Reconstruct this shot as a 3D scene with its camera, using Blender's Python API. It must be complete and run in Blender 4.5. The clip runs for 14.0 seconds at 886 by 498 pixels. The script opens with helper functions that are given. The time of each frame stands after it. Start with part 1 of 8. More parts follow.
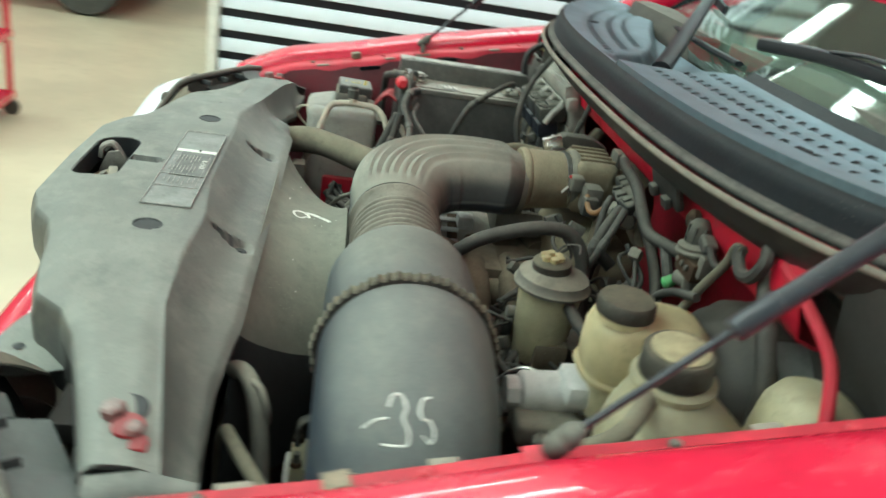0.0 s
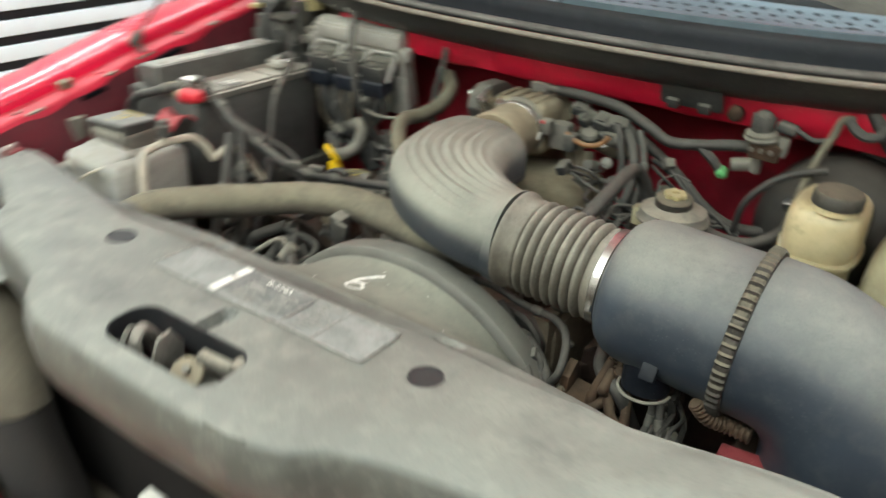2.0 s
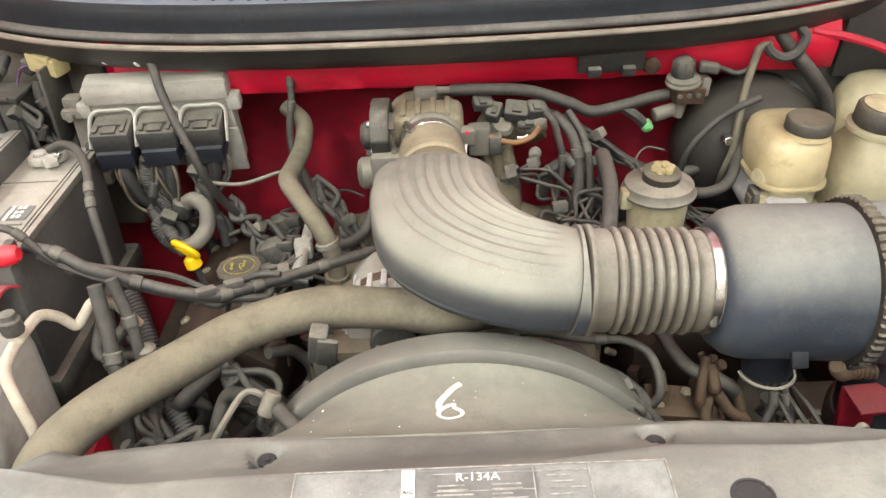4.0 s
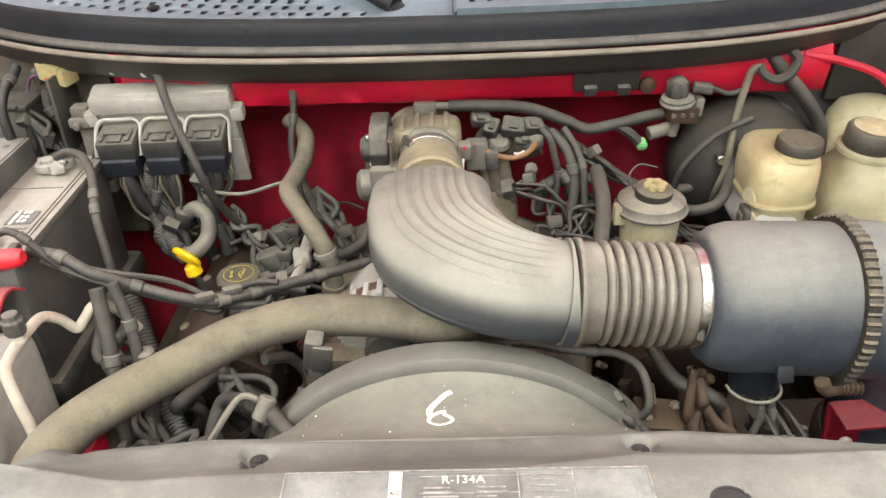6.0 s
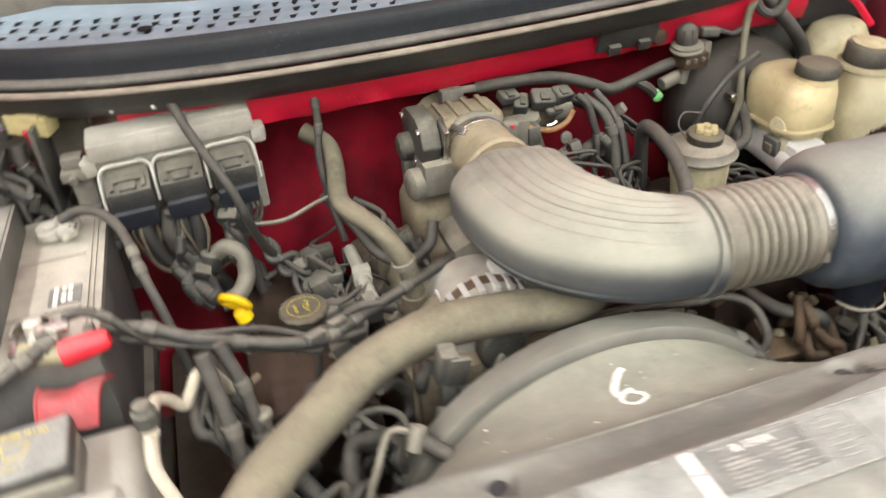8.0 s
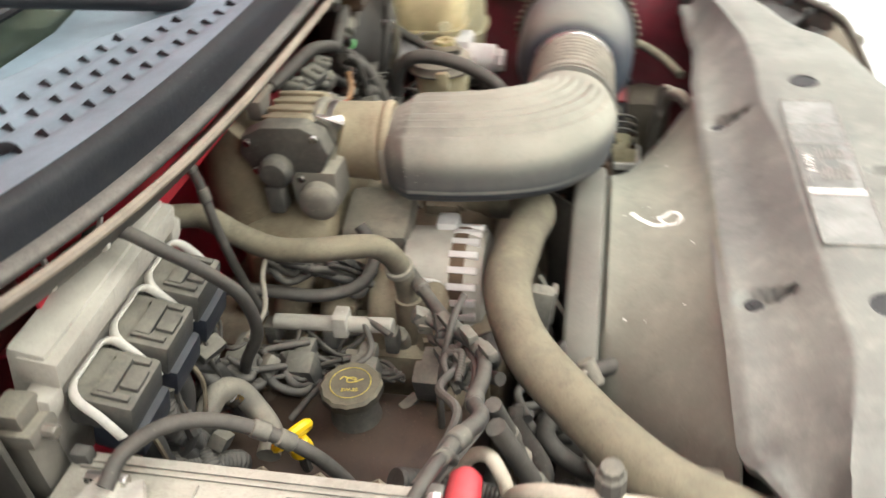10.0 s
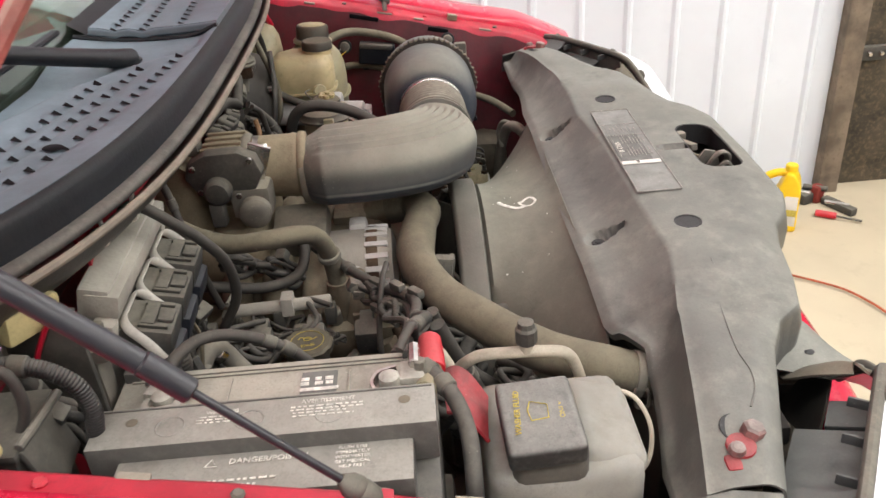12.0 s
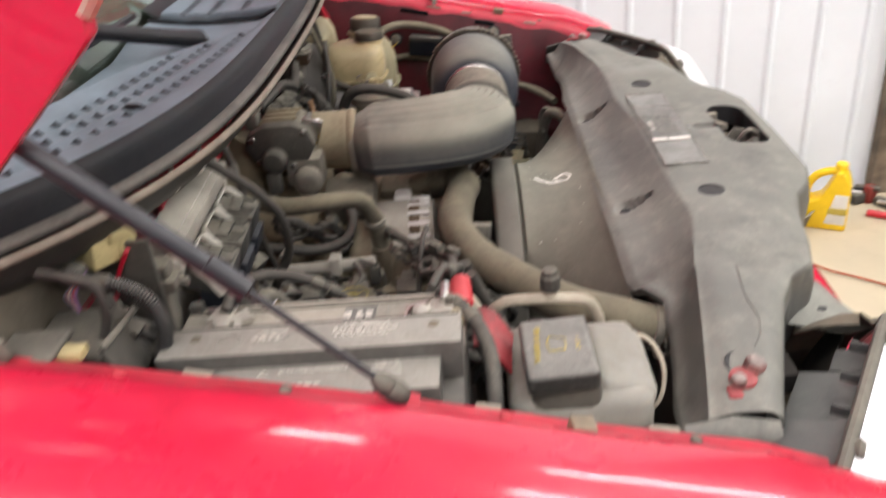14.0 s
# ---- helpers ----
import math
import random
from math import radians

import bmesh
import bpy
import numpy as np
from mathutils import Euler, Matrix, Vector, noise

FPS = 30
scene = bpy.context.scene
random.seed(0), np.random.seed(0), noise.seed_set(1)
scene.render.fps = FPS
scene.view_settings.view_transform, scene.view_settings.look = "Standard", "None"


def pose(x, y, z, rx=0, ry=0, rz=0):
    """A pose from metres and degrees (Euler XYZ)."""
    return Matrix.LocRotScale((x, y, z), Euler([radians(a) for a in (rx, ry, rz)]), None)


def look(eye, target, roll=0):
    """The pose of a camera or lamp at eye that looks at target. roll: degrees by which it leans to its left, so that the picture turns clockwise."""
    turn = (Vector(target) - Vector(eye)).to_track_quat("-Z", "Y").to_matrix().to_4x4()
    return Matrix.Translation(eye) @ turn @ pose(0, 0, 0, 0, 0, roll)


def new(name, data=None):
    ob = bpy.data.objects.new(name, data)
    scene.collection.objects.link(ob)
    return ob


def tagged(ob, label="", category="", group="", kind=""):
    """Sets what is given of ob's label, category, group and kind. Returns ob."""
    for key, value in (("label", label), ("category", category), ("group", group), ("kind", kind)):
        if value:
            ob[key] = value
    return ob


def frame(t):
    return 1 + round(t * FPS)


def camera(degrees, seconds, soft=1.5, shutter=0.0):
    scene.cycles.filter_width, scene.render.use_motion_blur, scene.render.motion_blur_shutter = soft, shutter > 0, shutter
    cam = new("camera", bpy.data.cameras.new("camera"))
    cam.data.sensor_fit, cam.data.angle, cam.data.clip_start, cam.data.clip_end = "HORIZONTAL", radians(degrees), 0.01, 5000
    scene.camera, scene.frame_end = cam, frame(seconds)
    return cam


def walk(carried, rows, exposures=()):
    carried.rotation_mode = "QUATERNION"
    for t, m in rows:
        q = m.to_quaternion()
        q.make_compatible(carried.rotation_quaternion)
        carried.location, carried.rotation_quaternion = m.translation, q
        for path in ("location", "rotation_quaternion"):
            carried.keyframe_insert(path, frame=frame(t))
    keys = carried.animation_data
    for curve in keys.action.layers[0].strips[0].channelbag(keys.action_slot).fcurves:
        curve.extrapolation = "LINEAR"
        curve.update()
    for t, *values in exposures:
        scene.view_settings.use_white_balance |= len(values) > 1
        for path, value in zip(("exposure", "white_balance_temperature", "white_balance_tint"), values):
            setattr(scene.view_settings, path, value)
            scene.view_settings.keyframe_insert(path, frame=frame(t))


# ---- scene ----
cam = camera(57.3, 14.0, 1.5, 0.9)
PATH = [
    (0, (1.262, 0.232, 1.66), (-0.542, 0.526, 0.849), 10.2),
    (0.5, (1.22, 0.021, 1.674), (-0.488, 0.617, 0.821), 9.0),
    (1, (1.072, -0.165, 1.676), (-0.509, 0.717, 0.828), 7.9),
    (1.5, (0.882, -0.368, 1.662), (-0.537, 0.77, 0.831), 6.5),
    (2, (0.644, -0.536, 1.68), (-0.371, 0.928, 0.771), 2.5),
    (2.5, (0.365, -0.527, 1.696), (-0.26, 1.122, 0.751), -0.4),
    (3, (0.142, -0.489, 1.716), (-0.14, 1.207, 0.693), -3.7),
    (3.5, (0.015, -0.485, 1.761), (-0.03, 1.194, 0.675), -5.3),
    (4, (0.01, -0.463, 1.765), (-0.023, 1.214, 0.677), -3.1),
    (6.5, (0.024, -0.493, 1.77), (-0.018, 1.213, 0.726), -2.2),
    (7, (-0.022, -0.504, 1.772), (-0.024, 1.201, 0.727), -3.3),
    (7.2, (-0.072, -0.512, 1.769), (-0.03, 1.189, 0.717), -3.6),
    (9.3, (-0.812, 0.072, 1.728), (0.515, 1.005, 0.559), -4.5),
    (9.5, (-0.849, 0.132, 1.723), (0.58, 0.893, 0.549), -3.5),
    (10, (-0.898, 0.283, 1.739), (0.662, 0.656, 0.544), -5.0),
    (10.5, (-0.989, 0.326, 1.751), (0.622, 0.426, 0.569), -4.6),
    (11, (-1.091, 0.351, 1.748), (0.582, 0.348, 0.652), -4.8),
    (11.5, (-1.169, 0.353, 1.75), (0.538, 0.337, 0.708), -4.7),
    (12, (-1.216, 0.357, 1.754), (0.511, 0.333, 0.746), -4.5),
    (12.5, (-1.242, 0.367, 1.763), (0.492, 0.334, 0.767), -4.7),
    (13, (-1.259, 0.361, 1.765), (0.483, 0.339, 0.782), -4.9),
    (13.5, (-1.277, 0.342, 1.766), (0.479, 0.353, 0.809), -5.2),
    (14, (-1.327, 0.336, 1.737), (0.415, 0.443, 0.761), -5.8),
]
EXPOSURES = [(0, 0.02, 5600, -15), (0.5, -0.02, 5600, -14), (1.0, -0.09, 5750, -9), (1.5, -0.02, 5850, -7), (2.0, 0.20, 5950, 0), (2.5, 0.46, 6100, 5), (3.5, 0.75, 6230, 10), (6.5, 0.74, 6230, 11), (7.2, 0.74, 6230, 11), (9.5, 0.97, 6180, 8), (11.0, 0.28, 6200, 11), (11.5, 0.10, 6250, 13), (12.5, -0.04, 6250, 15), (14, -0.03, 6250, 16)]
walk(cam, [(t, look(eye, target, roll)) for t, eye, target, roll in PATH], EXPOSURES)

# ---------------------------------------------------------------- light
world = bpy.data.worlds.new("world")
scene.world = world
world.use_nodes = True
world.node_tree.nodes["Background"].inputs[0].default_value = (0.75, 0.8, 0.85, 1)
world.node_tree.nodes["Background"].inputs[1].default_value = 0.15


def lamp(x, y, z, w, l, power):
    data = bpy.data.lights.new("tube_light", "AREA")
    data.shape, data.size, data.size_y, data.energy = "RECTANGLE", w, l, power
    data.color = (1.0, 0.985, 0.955)
    ob = new("tube_light", data)
    ob.location = (x, y, z)
    return ob


# rows at x 0.2 and -2.2 are unseen fixtures added to brighten the bay
LIGHT_ROWS = [(-6.4, -3.0), (-6.4, 0.6), (-3.6, -3.0), (-3.6, 0.6), (-3.6, 3.6), (-0.9, -2.6), (-2.0, 2.45), (1.35, -2.2), (1.35, 1.2), (1.35, 4.4), (0.2, -1.9), (0.2, -4.6), (-2.0, 0.02), (-2.2, -4.2)]
LAMP_POWER = 40
for lx, ly in LIGHT_ROWS:
    lamp(lx, ly, 3.42, 0.2, 2.3, LAMP_POWER)


# ---------------------------------------------------------------- materials
def lin(h):
    c = [int(h[i:i + 2], 16) / 255 for i in (0, 2, 4)]
    return tuple(v / 12.92 if v <= 0.04045 else ((v + 0.055) / 1.055) ** 2.4 for v in c) + (1,)


MATS = {}


def mat(name, base, rough=0.5, metal=0.0, dust=0.0, dust_col="8f8672", vary=0.18, scale=14, bump=0.15, bump_scale=220, spec=0.5, coat=0.0, streak=0.0, low=0.15, high=0.85, sss=0.0, trans=0.0, grime=0.3, specks=0.35, patch=0.2, dull=0.92, grain=0.24):
    """Base colour varied by two noises; dust settles on what faces up, broken by noise; fine bump."""
    if name in MATS:
        return MATS[name]
    m = bpy.data.materials.new(name)
    m.use_nodes = True
    nt = m.node_tree
    N, L = nt.nodes, nt.links
    b = N["Principled BSDF"]
    b.inputs["Metallic"].default_value = metal
    b.inputs["Specular IOR Level"].default_value = spec
    b.inputs["Coat Weight"].default_value = coat
    b.inputs["Coat Roughness"].default_value = 0.06
    if sss:
        b.inputs["Subsurface Weight"].default_value = sss
        b.inputs["Subsurface Radius"].default_value = (0.02, 0.015, 0.008)
    if trans:
        b.inputs["Transmission Weight"].default_value = trans
    tc = N.new("ShaderNodeTexCoord")

    def noise_node(s, detail=4, rough_=0.55):
        n = N.new("ShaderNodeTexNoise")
        n.inputs["Scale"].default_value, n.inputs["Detail"].default_value, n.inputs["Roughness"].default_value = s, detail, rough_
        L.new(tc.outputs["Object"], n.inputs["Vector"])
        return n

    def ramp(src, a, c):
        r = N.new("ShaderNodeMapRange")
        r.interpolation_type = "SMOOTHSTEP"
        r.inputs["From Min"].default_value, r.inputs["From Max"].default_value = a, c
        L.new(src, r.inputs["Value"])
        return r.outputs["Result"]

    def mix(f, a, c):
        x = N.new("ShaderNodeMix")
        x.data_type = "RGBA"
        if isinstance(f, float):
            x.inputs[0].default_value = f
        else:
            L.new(f, x.inputs[0])
        for v, i in ((a, 6), (c, 7)):
            if isinstance(v, tuple):
                x.inputs[i].default_value = v
            else:
                L.new(v, x.inputs[i])
        return x.outputs[2]

    base_l = lin(base)
    dark = tuple(v * (1 - vary) for v in base_l[:3]) + (1,)
    light = tuple(min(1, v * (1 + vary)) for v in base_l[:3]) + (1,)
    n1 = noise_node(scale)
    n2 = noise_node(scale * 7, 6, 0.65)
    col = mix(ramp(n1.outputs["Fac"], 0.3, 0.7), dark, light)
    col = mix(ramp(n2.outputs["Fac"], 0.52, 0.75), col, tuple(v * (1 - vary * 0.8) for v in base_l[:3]) + (1,))
    rough_out = None
    n8 = noise_node(420, 2, 0.6)
    n9 = noise_node(110, 5, 0.7)
    if dust > 0:
        g = N.new("ShaderNodeNewGeometry")
        s = N.new("ShaderNodeSeparateXYZ")
        L.new(g.outputs["Normal"], s.inputs[0])
        up = ramp(s.outputs["Z"], low, high)
        n3 = noise_node(scale * 0.6, 7, 0.62)
        mul = N.new("ShaderNodeMath")
        mul.operation = "MULTIPLY"
        L.new(up, mul.inputs[0])
        L.new(ramp(n3.outputs["Fac"], 0.28, 0.62), mul.inputs[1])
        add = N.new("ShaderNodeMath")
        add.operation = "MULTIPLY_ADD"
        L.new(up, add.inputs[0])
        add.inputs[1].default_value = 0.55 * dust
        mul2 = N.new("ShaderNodeMath")
        mul2.operation = "MULTIPLY"
        L.new(mul.outputs[0], mul2.inputs[0])
        mul2.inputs[1].default_value = 0.5 * dust
        L.new(mul2.outputs[0], add.inputs[2])
        all_over = N.new("ShaderNodeMath")
        all_over.operation = "MULTIPLY_ADD"
        L.new(ramp(n2.outputs["Fac"], 0.45, 0.7), all_over.inputs[0])
        all_over.inputs[1].default_value = patch * dust
        L.new(add.outputs[0], all_over.inputs[2])
        cl = N.new("ShaderNodeClamp")
        L.new(all_over.outputs[0], cl.inputs[0])
        dl = tuple(v * k for v, k in zip(lin(dust_col), (0.95, 1.0, 1.06, 1)))
        dcol = mix(ramp(n1.outputs["Fac"], 0.35, 0.7), tuple(v * 0.82 for v in dl[:3]) + (1,), dl)
        col = mix(cl.outputs[0], col, dcol)
        if grime:
            n5 = noise_node(scale * 1.9, 9, 0.68)
            gf = N.new("ShaderNodeMath")
            gf.operation = "MULTIPLY"
            L.new(ramp(n5.outputs["Fac"], 0.50, 0.72), gf.inputs[0])
            gf.inputs[1].default_value = grime
            col = mix(gf.outputs[0], col, tuple(v * 0.35 for v in base_l[:3]) + (1,))
        if specks:
            vo = N.new("ShaderNodeTexVoronoi")
            vo.inputs["Scale"].default_value = 170
            L.new(tc.outputs["Object"], vo.inputs["Vector"])
            inv = N.new("ShaderNodeMath")
            inv.operation = "LESS_THAN"
            L.new(vo.outputs["Distance"], inv.inputs[0])
            inv.inputs[1].default_value = 0.17
            n6 = noise_node(scale * 0.9, 5, 0.6)
            sf = N.new("ShaderNodeMath")
            sf.operation = "MULTIPLY"
            L.new(inv.outputs[0], sf.inputs[0])
            L.new(ramp(n6.outputs["Fac"], 0.52, 0.72), sf.inputs[1])
            sf2 = N.new("ShaderNodeMath")
            sf2.operation = "MULTIPLY"
            L.new(sf.outputs[0], sf2.inputs[0])
            sf2.inputs[1].default_value = specks
            col = mix(sf2.outputs[0], col, tuple(min(1, v * 1.7) for v in dl[:3]) + (1,))
        gm = N.new("ShaderNodeMath")
        gm.operation = "MULTIPLY"
        L.new(ramp(n8.outputs["Fac"], 0.42, 0.62), gm.inputs[0])
        L.new(ramp(n9.outputs["Fac"], 0.35, 0.65), gm.inputs[1])
        gs = N.new("ShaderNodeMath")
        gs.operation = "MULTIPLY"
        L.new(gm.outputs[0], gs.inputs[0])
        gs.inputs[1].default_value = grain
        col = mix(gs.outputs[0], col, tuple(0.55 * v + 0.02 for v in base_l[:3]) + (1,))
        rr = N.new("ShaderNodeMapRange")
        rr.inputs["To Min"].default_value, rr.inputs["To Max"].default_value = rough, dull
        L.new(cl.outputs[0], rr.inputs["Value"])
        rough_out = rr.outputs["Result"]
        if metal > 0:
            mm = N.new("ShaderNodeMapRange")
            mm.inputs["To Min"].default_value, mm.inputs["To Max"].default_value = metal, 0.0
            L.new(cl.outputs[0], mm.inputs["Value"])
            L.new(mm.outputs["Result"], b.inputs["Metallic"])
    else:
        rr = N.new("ShaderNodeMapRange")
        rr.inputs["To Min"].default_value, rr.inputs["To Max"].default_value = max(0.02, rough - 0.08), min(1, rough + 0.1)
        L.new(n2.outputs["Fac"], rr.inputs["Value"])
        rough_out = rr.outputs["Result"]
    L.new(col, b.inputs["Base Color"])
    L.new(rough_out, b.inputs["Roughness"])
    if bump:
        n4 = noise_node(bump_scale, 3)
        bp = N.new("ShaderNodeBump")
        bp.inputs["Strength"].default_value, bp.inputs["Distance"].default_value = bump, 0.002
        L.new(n4.outputs["Fac"], bp.inputs["Height"])
        L.new(bp.outputs[0], b.inputs["Normal"])
    MATS[name] = m
    return m


def emit(name, col, strength):
    m = bpy.data.materials.new(name)
    m.use_nodes = True
    b = m.node_tree.nodes["Principled BSDF"]
    b.inputs["Base Color"].default_value = col
    b.inputs["Emission Color"].default_value = col
    b.inputs["Emission Strength"].default_value = strength
    return m


M_WASH = mat("washer_plastic", "a5a297", 0.45, vary=0.15, scale=12, dust=0.6, dust_col="8d887a", sss=0.15, bump=0.06)
M_TANCAST = mat("tan_casting", "6d5f4a", 0.7, vary=0.25, scale=14, dust=0.95, dust_col="a39678", low=-0.4, high=0.8, bump=0.4, bump_scale=120)
M_ACLINE = mat("pale_refrigerant_line", "bdb4a0", 0.5, metal=0.1, vary=0.15, scale=30, dust=0.5, dust_col="a79c86")
M_BOLTRED = mat("worn_red_bolt", "7d5550", 0.6, vary=0.5, scale=70, dust=0.8, dust_col="988d82")
# near-black for dark clips; also the shade inside recesses, put into colour
M_CUP = mat("recess_shade_dark_plastic", "19191a", 0.6, vary=0.2, scale=30, dust=0.15, dust_col="6d6a62")
M_STRUT = mat("strut_black_gloss", "1c1c21", 0.28, vary=0.15, scale=20, dust=0.12, dust_col="6d6a66", bump=0.03)
M_STEELD = mat("worn_dark_steel", "77736a", 0.45, metal=0.6, vary=0.3, scale=30, dust=0.6, dust_col="8d8474")
M_ALT = mat("bright_cast_aluminium", "d6d4ce", 0.42, metal=0.3, vary=0.12, scale=20, dust=0.4, dust_col="c2bcb0", bump=0.3, bump_scale=150)
M_BOOST = mat("dusty_drum_steel", "1f1d1b", 0.5, dust=0.55, dust_col="5b5345", scale=12, low=-0.4, high=0.9, grime=0.4)
M_CAPTOP = mat("dusty_cap_sticker", "b9ae86", 0.6, vary=0.2, scale=50, dust=0.5, dust_col="9a9072")
# dirty, darker copies of the body red: recess shade put into the colour
M_FWALL = mat("firewall_red_shaded_dirty", "8a0f24", 0.5, vary=0.35, scale=8, dust=0.4, dust_col="8a6a5e", low=0.2, high=1.0, grime=0.5)
M_APRON = mat("apron_red_shaded_dirty", "520917", 0.55, vary=0.4, scale=8, dust=0.45, dust_col="6f5a50", low=0.2, high=1.0, grime=0.5)
M_COVER = mat("cover_plastic", "464643", 0.42, dust=0.8, dust_col="8c897b", scale=3.6, vary=0.22, bump=0.12, grime=0.45, dull=0.66, low=0.0, high=1.0, specks=0.4, patch=0.45, grain=0.18)
M_SHROUD = mat("shroud_plastic", "55544c", 0.6, dust=0.9, dust_col="8b8674", scale=7, low=-0.3, high=0.7, grain=0.14, specks=0.6)
M_HOUSING = mat("lamp_housing_plastic", "3b3c3b", 0.5, dust=0.6, dust_col="76746b", scale=8, low=0.1, high=1.0, grain=0.15, grime=0.4)
M_RING = mat("shroud_ring_plastic", "65635b", 0.5, dust=0.7, dust_col="8f8979", scale=9, low=0.0, high=1.0, grain=0.12, grime=0.15)
M_DUCT = mat("duct_plastic", "2d3137", 0.5, dust=1.0, dust_col="989382", scale=7, low=-0.25, high=0.5, bump=0.05, patch=0.05, grime=0.08, grain=0.1, specks=0.5, spec=0.35)
M_CAN = mat("canister_plastic", "343a42", 0.42, dust=0.95, dust_col="8f8c7e", scale=6, grime=0.2, low=0.15, high=0.85, bump=0.08, patch=0.12, grain=0.14, specks=0.12)
M_BELLOWS = mat("bellows_rubber", "5d574b", 0.7, dust=0.9, dust_col="9a9280", scale=20, low=-0.1, high=0.8)
M_HOSE = mat("hose_rubber", "484238", 0.75, dust=1.0, dust_col="7f765f", scale=18, low=-0.45, high=0.65)
M_HOSE2 = mat("small_hose_rubber", "2d2b28", 0.6, dust=0.65, dust_col="6a6357", scale=25, low=-0.25, high=0.8)
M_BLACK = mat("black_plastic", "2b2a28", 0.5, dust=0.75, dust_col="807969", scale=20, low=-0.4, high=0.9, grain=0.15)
M_BLACKER = mat("black_underbody", "37322c", 0.8, dust=0.8, dust_col="807561", scale=9, low=-0.8, high=0.7)
M_VALVE = mat("greasy_valve_cover", "2a1f18", 0.5, dust=0.45, dust_col="665340", scale=10, low=0.1, high=1.0, grime=0.5)
M_WIRE = mat("wire_loom", "282623", 0.55, dust=0.7, dust_col="6e675b", scale=40, low=-0.4, high=0.9, grain=0.15)
M_GREYP = mat("grey_plastic", "625e55", 0.6, dust=0.9, dust_col="958c78", scale=18)
M_ALU = mat("cast_aluminium", "b0aca1", 0.5, metal=0.3, dust=0.9, dust_col="aea694", scale=13, low=-0.3, high=0.9, bump=0.35, bump_scale=150, grime=0.25)
M_DIRTY = mat("dirty_casting", "574c3d", 0.75, metal=0.15, dust=0.95, dust_col="978a70", scale=11, bump=0.5, bump_scale=90, low=-0.3, high=0.9)
M_STEEL = mat("bright_steel", "c9c7c2", 0.25, metal=1.0, dust=0.1, dust_col="a39a86", scale=30)
M_RUST = mat("rusty_iron", "43301f", 0.85, metal=0.2, dust=0.6, dust_col="6f5d47", scale=25, vary=0.45, bump=0.6, bump_scale=120)
M_RED = mat("red_paint", "cc0f3a", 0.22, coat=0.55, spec=0.35, vary=0.06, scale=5, bump=0.02, dust=0.08, dust_col="b06a66", grain=0.1)
M_REDIN = mat("red_paint_inner", "b80f2e", 0.4, vary=0.15, scale=9, bump=0.05, dust=0.25, dust_col="a8796d", low=0.2, high=1.0)
M_REDTERM = mat("red_cap_plastic", "c8202f", 0.45, vary=0.12, dust=0.25, dust_col="b08a80", scale=30)
M_REDBOOT = mat("aged_red_rubber", "a3222c", 0.6, vary=0.3, dust=0.5, dust_col="8d7068", scale=40)
M_TANK = mat("reservoir_plastic", "bcae86", 0.38, vary=0.2, scale=9, dust=0.5, dust_col="9a8c66", sss=0.2, low=0.1, high=1.0, bump=0.05, grain=0.12, grime=0.15)
M_TANKB = mat("reservoir_plastic_lower", "ada585", 0.42, vary=0.2, scale=10, dust=0.55, dust_col="8d8366", sss=0.2, bump=0.06, grime=0.2)
M_CAPB = mat("black_cap", "2b2822", 0.5, dust=0.8, dust_col="756c57", scale=30, low=-0.1, high=0.9)
M_YELLOW = mat("yellow_plastic", "edc40f", 0.38, vary=0.06, scale=20)
M_WHITEPL = mat("white_plastic", "d9d6cb", 0.45, vary=0.1, dust=0.3, dust_col="a8a08c", scale=30)
M_PAINTMARK = mat("white_paint_marker", "d6d3c8", 0.7, vary=0.2, scale=90, bump=0.1)
M_YMARK = mat("yellow_print", "b7a548", 0.7, vary=0.25, scale=150)
M_BATT = mat("battery_case", "68655c", 0.45, dust=0.95, dull=0.62, dust_col="b3ab98", scale=11, low=0.2, high=0.9, grime=0.3)
M_BATTS = mat("battery_lid", "565550", 0.45, dust=0.9, dull=0.62, dust_col="a09a8c", scale=11, low=0.2, high=0.95, grime=0.3)
M_BATTD = mat("battery_side", "3c3b3a", 0.5, dust=0.65, dust_col="817b6e", scale=14, low=-0.5, high=0.9)
M_PRINT = mat("white_print", "d6d3c8", 0.75, vary=0.3, scale=160)
M_LEAD = mat("lead_terminal", "b9b5a9", 0.55, metal=0.6, dust=0.6, dust_col="b3ac9c", scale=60, bump=0.5, bump_scale=200)
M_CONN = mat("connector_black", "2b2b2b", 0.55, dust=0.8, dust_col="857e6d", scale=30, low=-0.4, high=0.8)
M_GREENL = mat("pale_green_cap", "6fb470", 0.4, vary=0.08, dust=0.2)
M_BEIGE = mat("beige_connector", "b3a676", 0.5, vary=0.12, dust=0.4, dust_col="97896a", scale=40)
M_COWL = mat("cowl_plastic", "414f56", 0.38, dust=0.65, dust_col="909fa5", scale=6, low=0.45, high=1.0, bump=0.1, grain=0.08, grime=0.15)
M_COWLEDGE = mat("cowl_edge", "15181e", 0.45, dust=0.3, dust_col="55554f", scale=10, spec=0.2, low=-0.1, high=1.0, grain=0.12)
# black for patches that paint in the shade of openings
M_VENT = mat("opening_shade_black", "0e0f12", 0.6, vary=0.1, scale=20, bump=0.0, spec=0.1)
M_NAVY = mat("dark_blue_shell", "191d26", 0.5, dust=0.45, dust_col="5d5c58", scale=30, low=0.0, high=1.0)
M_CORR = mat("corrugated_black_sleeve", "1b1a19", 0.5, dust=0.55, dust_col="7d786c", scale=60, low=0.3, high=0.9, grain=0.15)
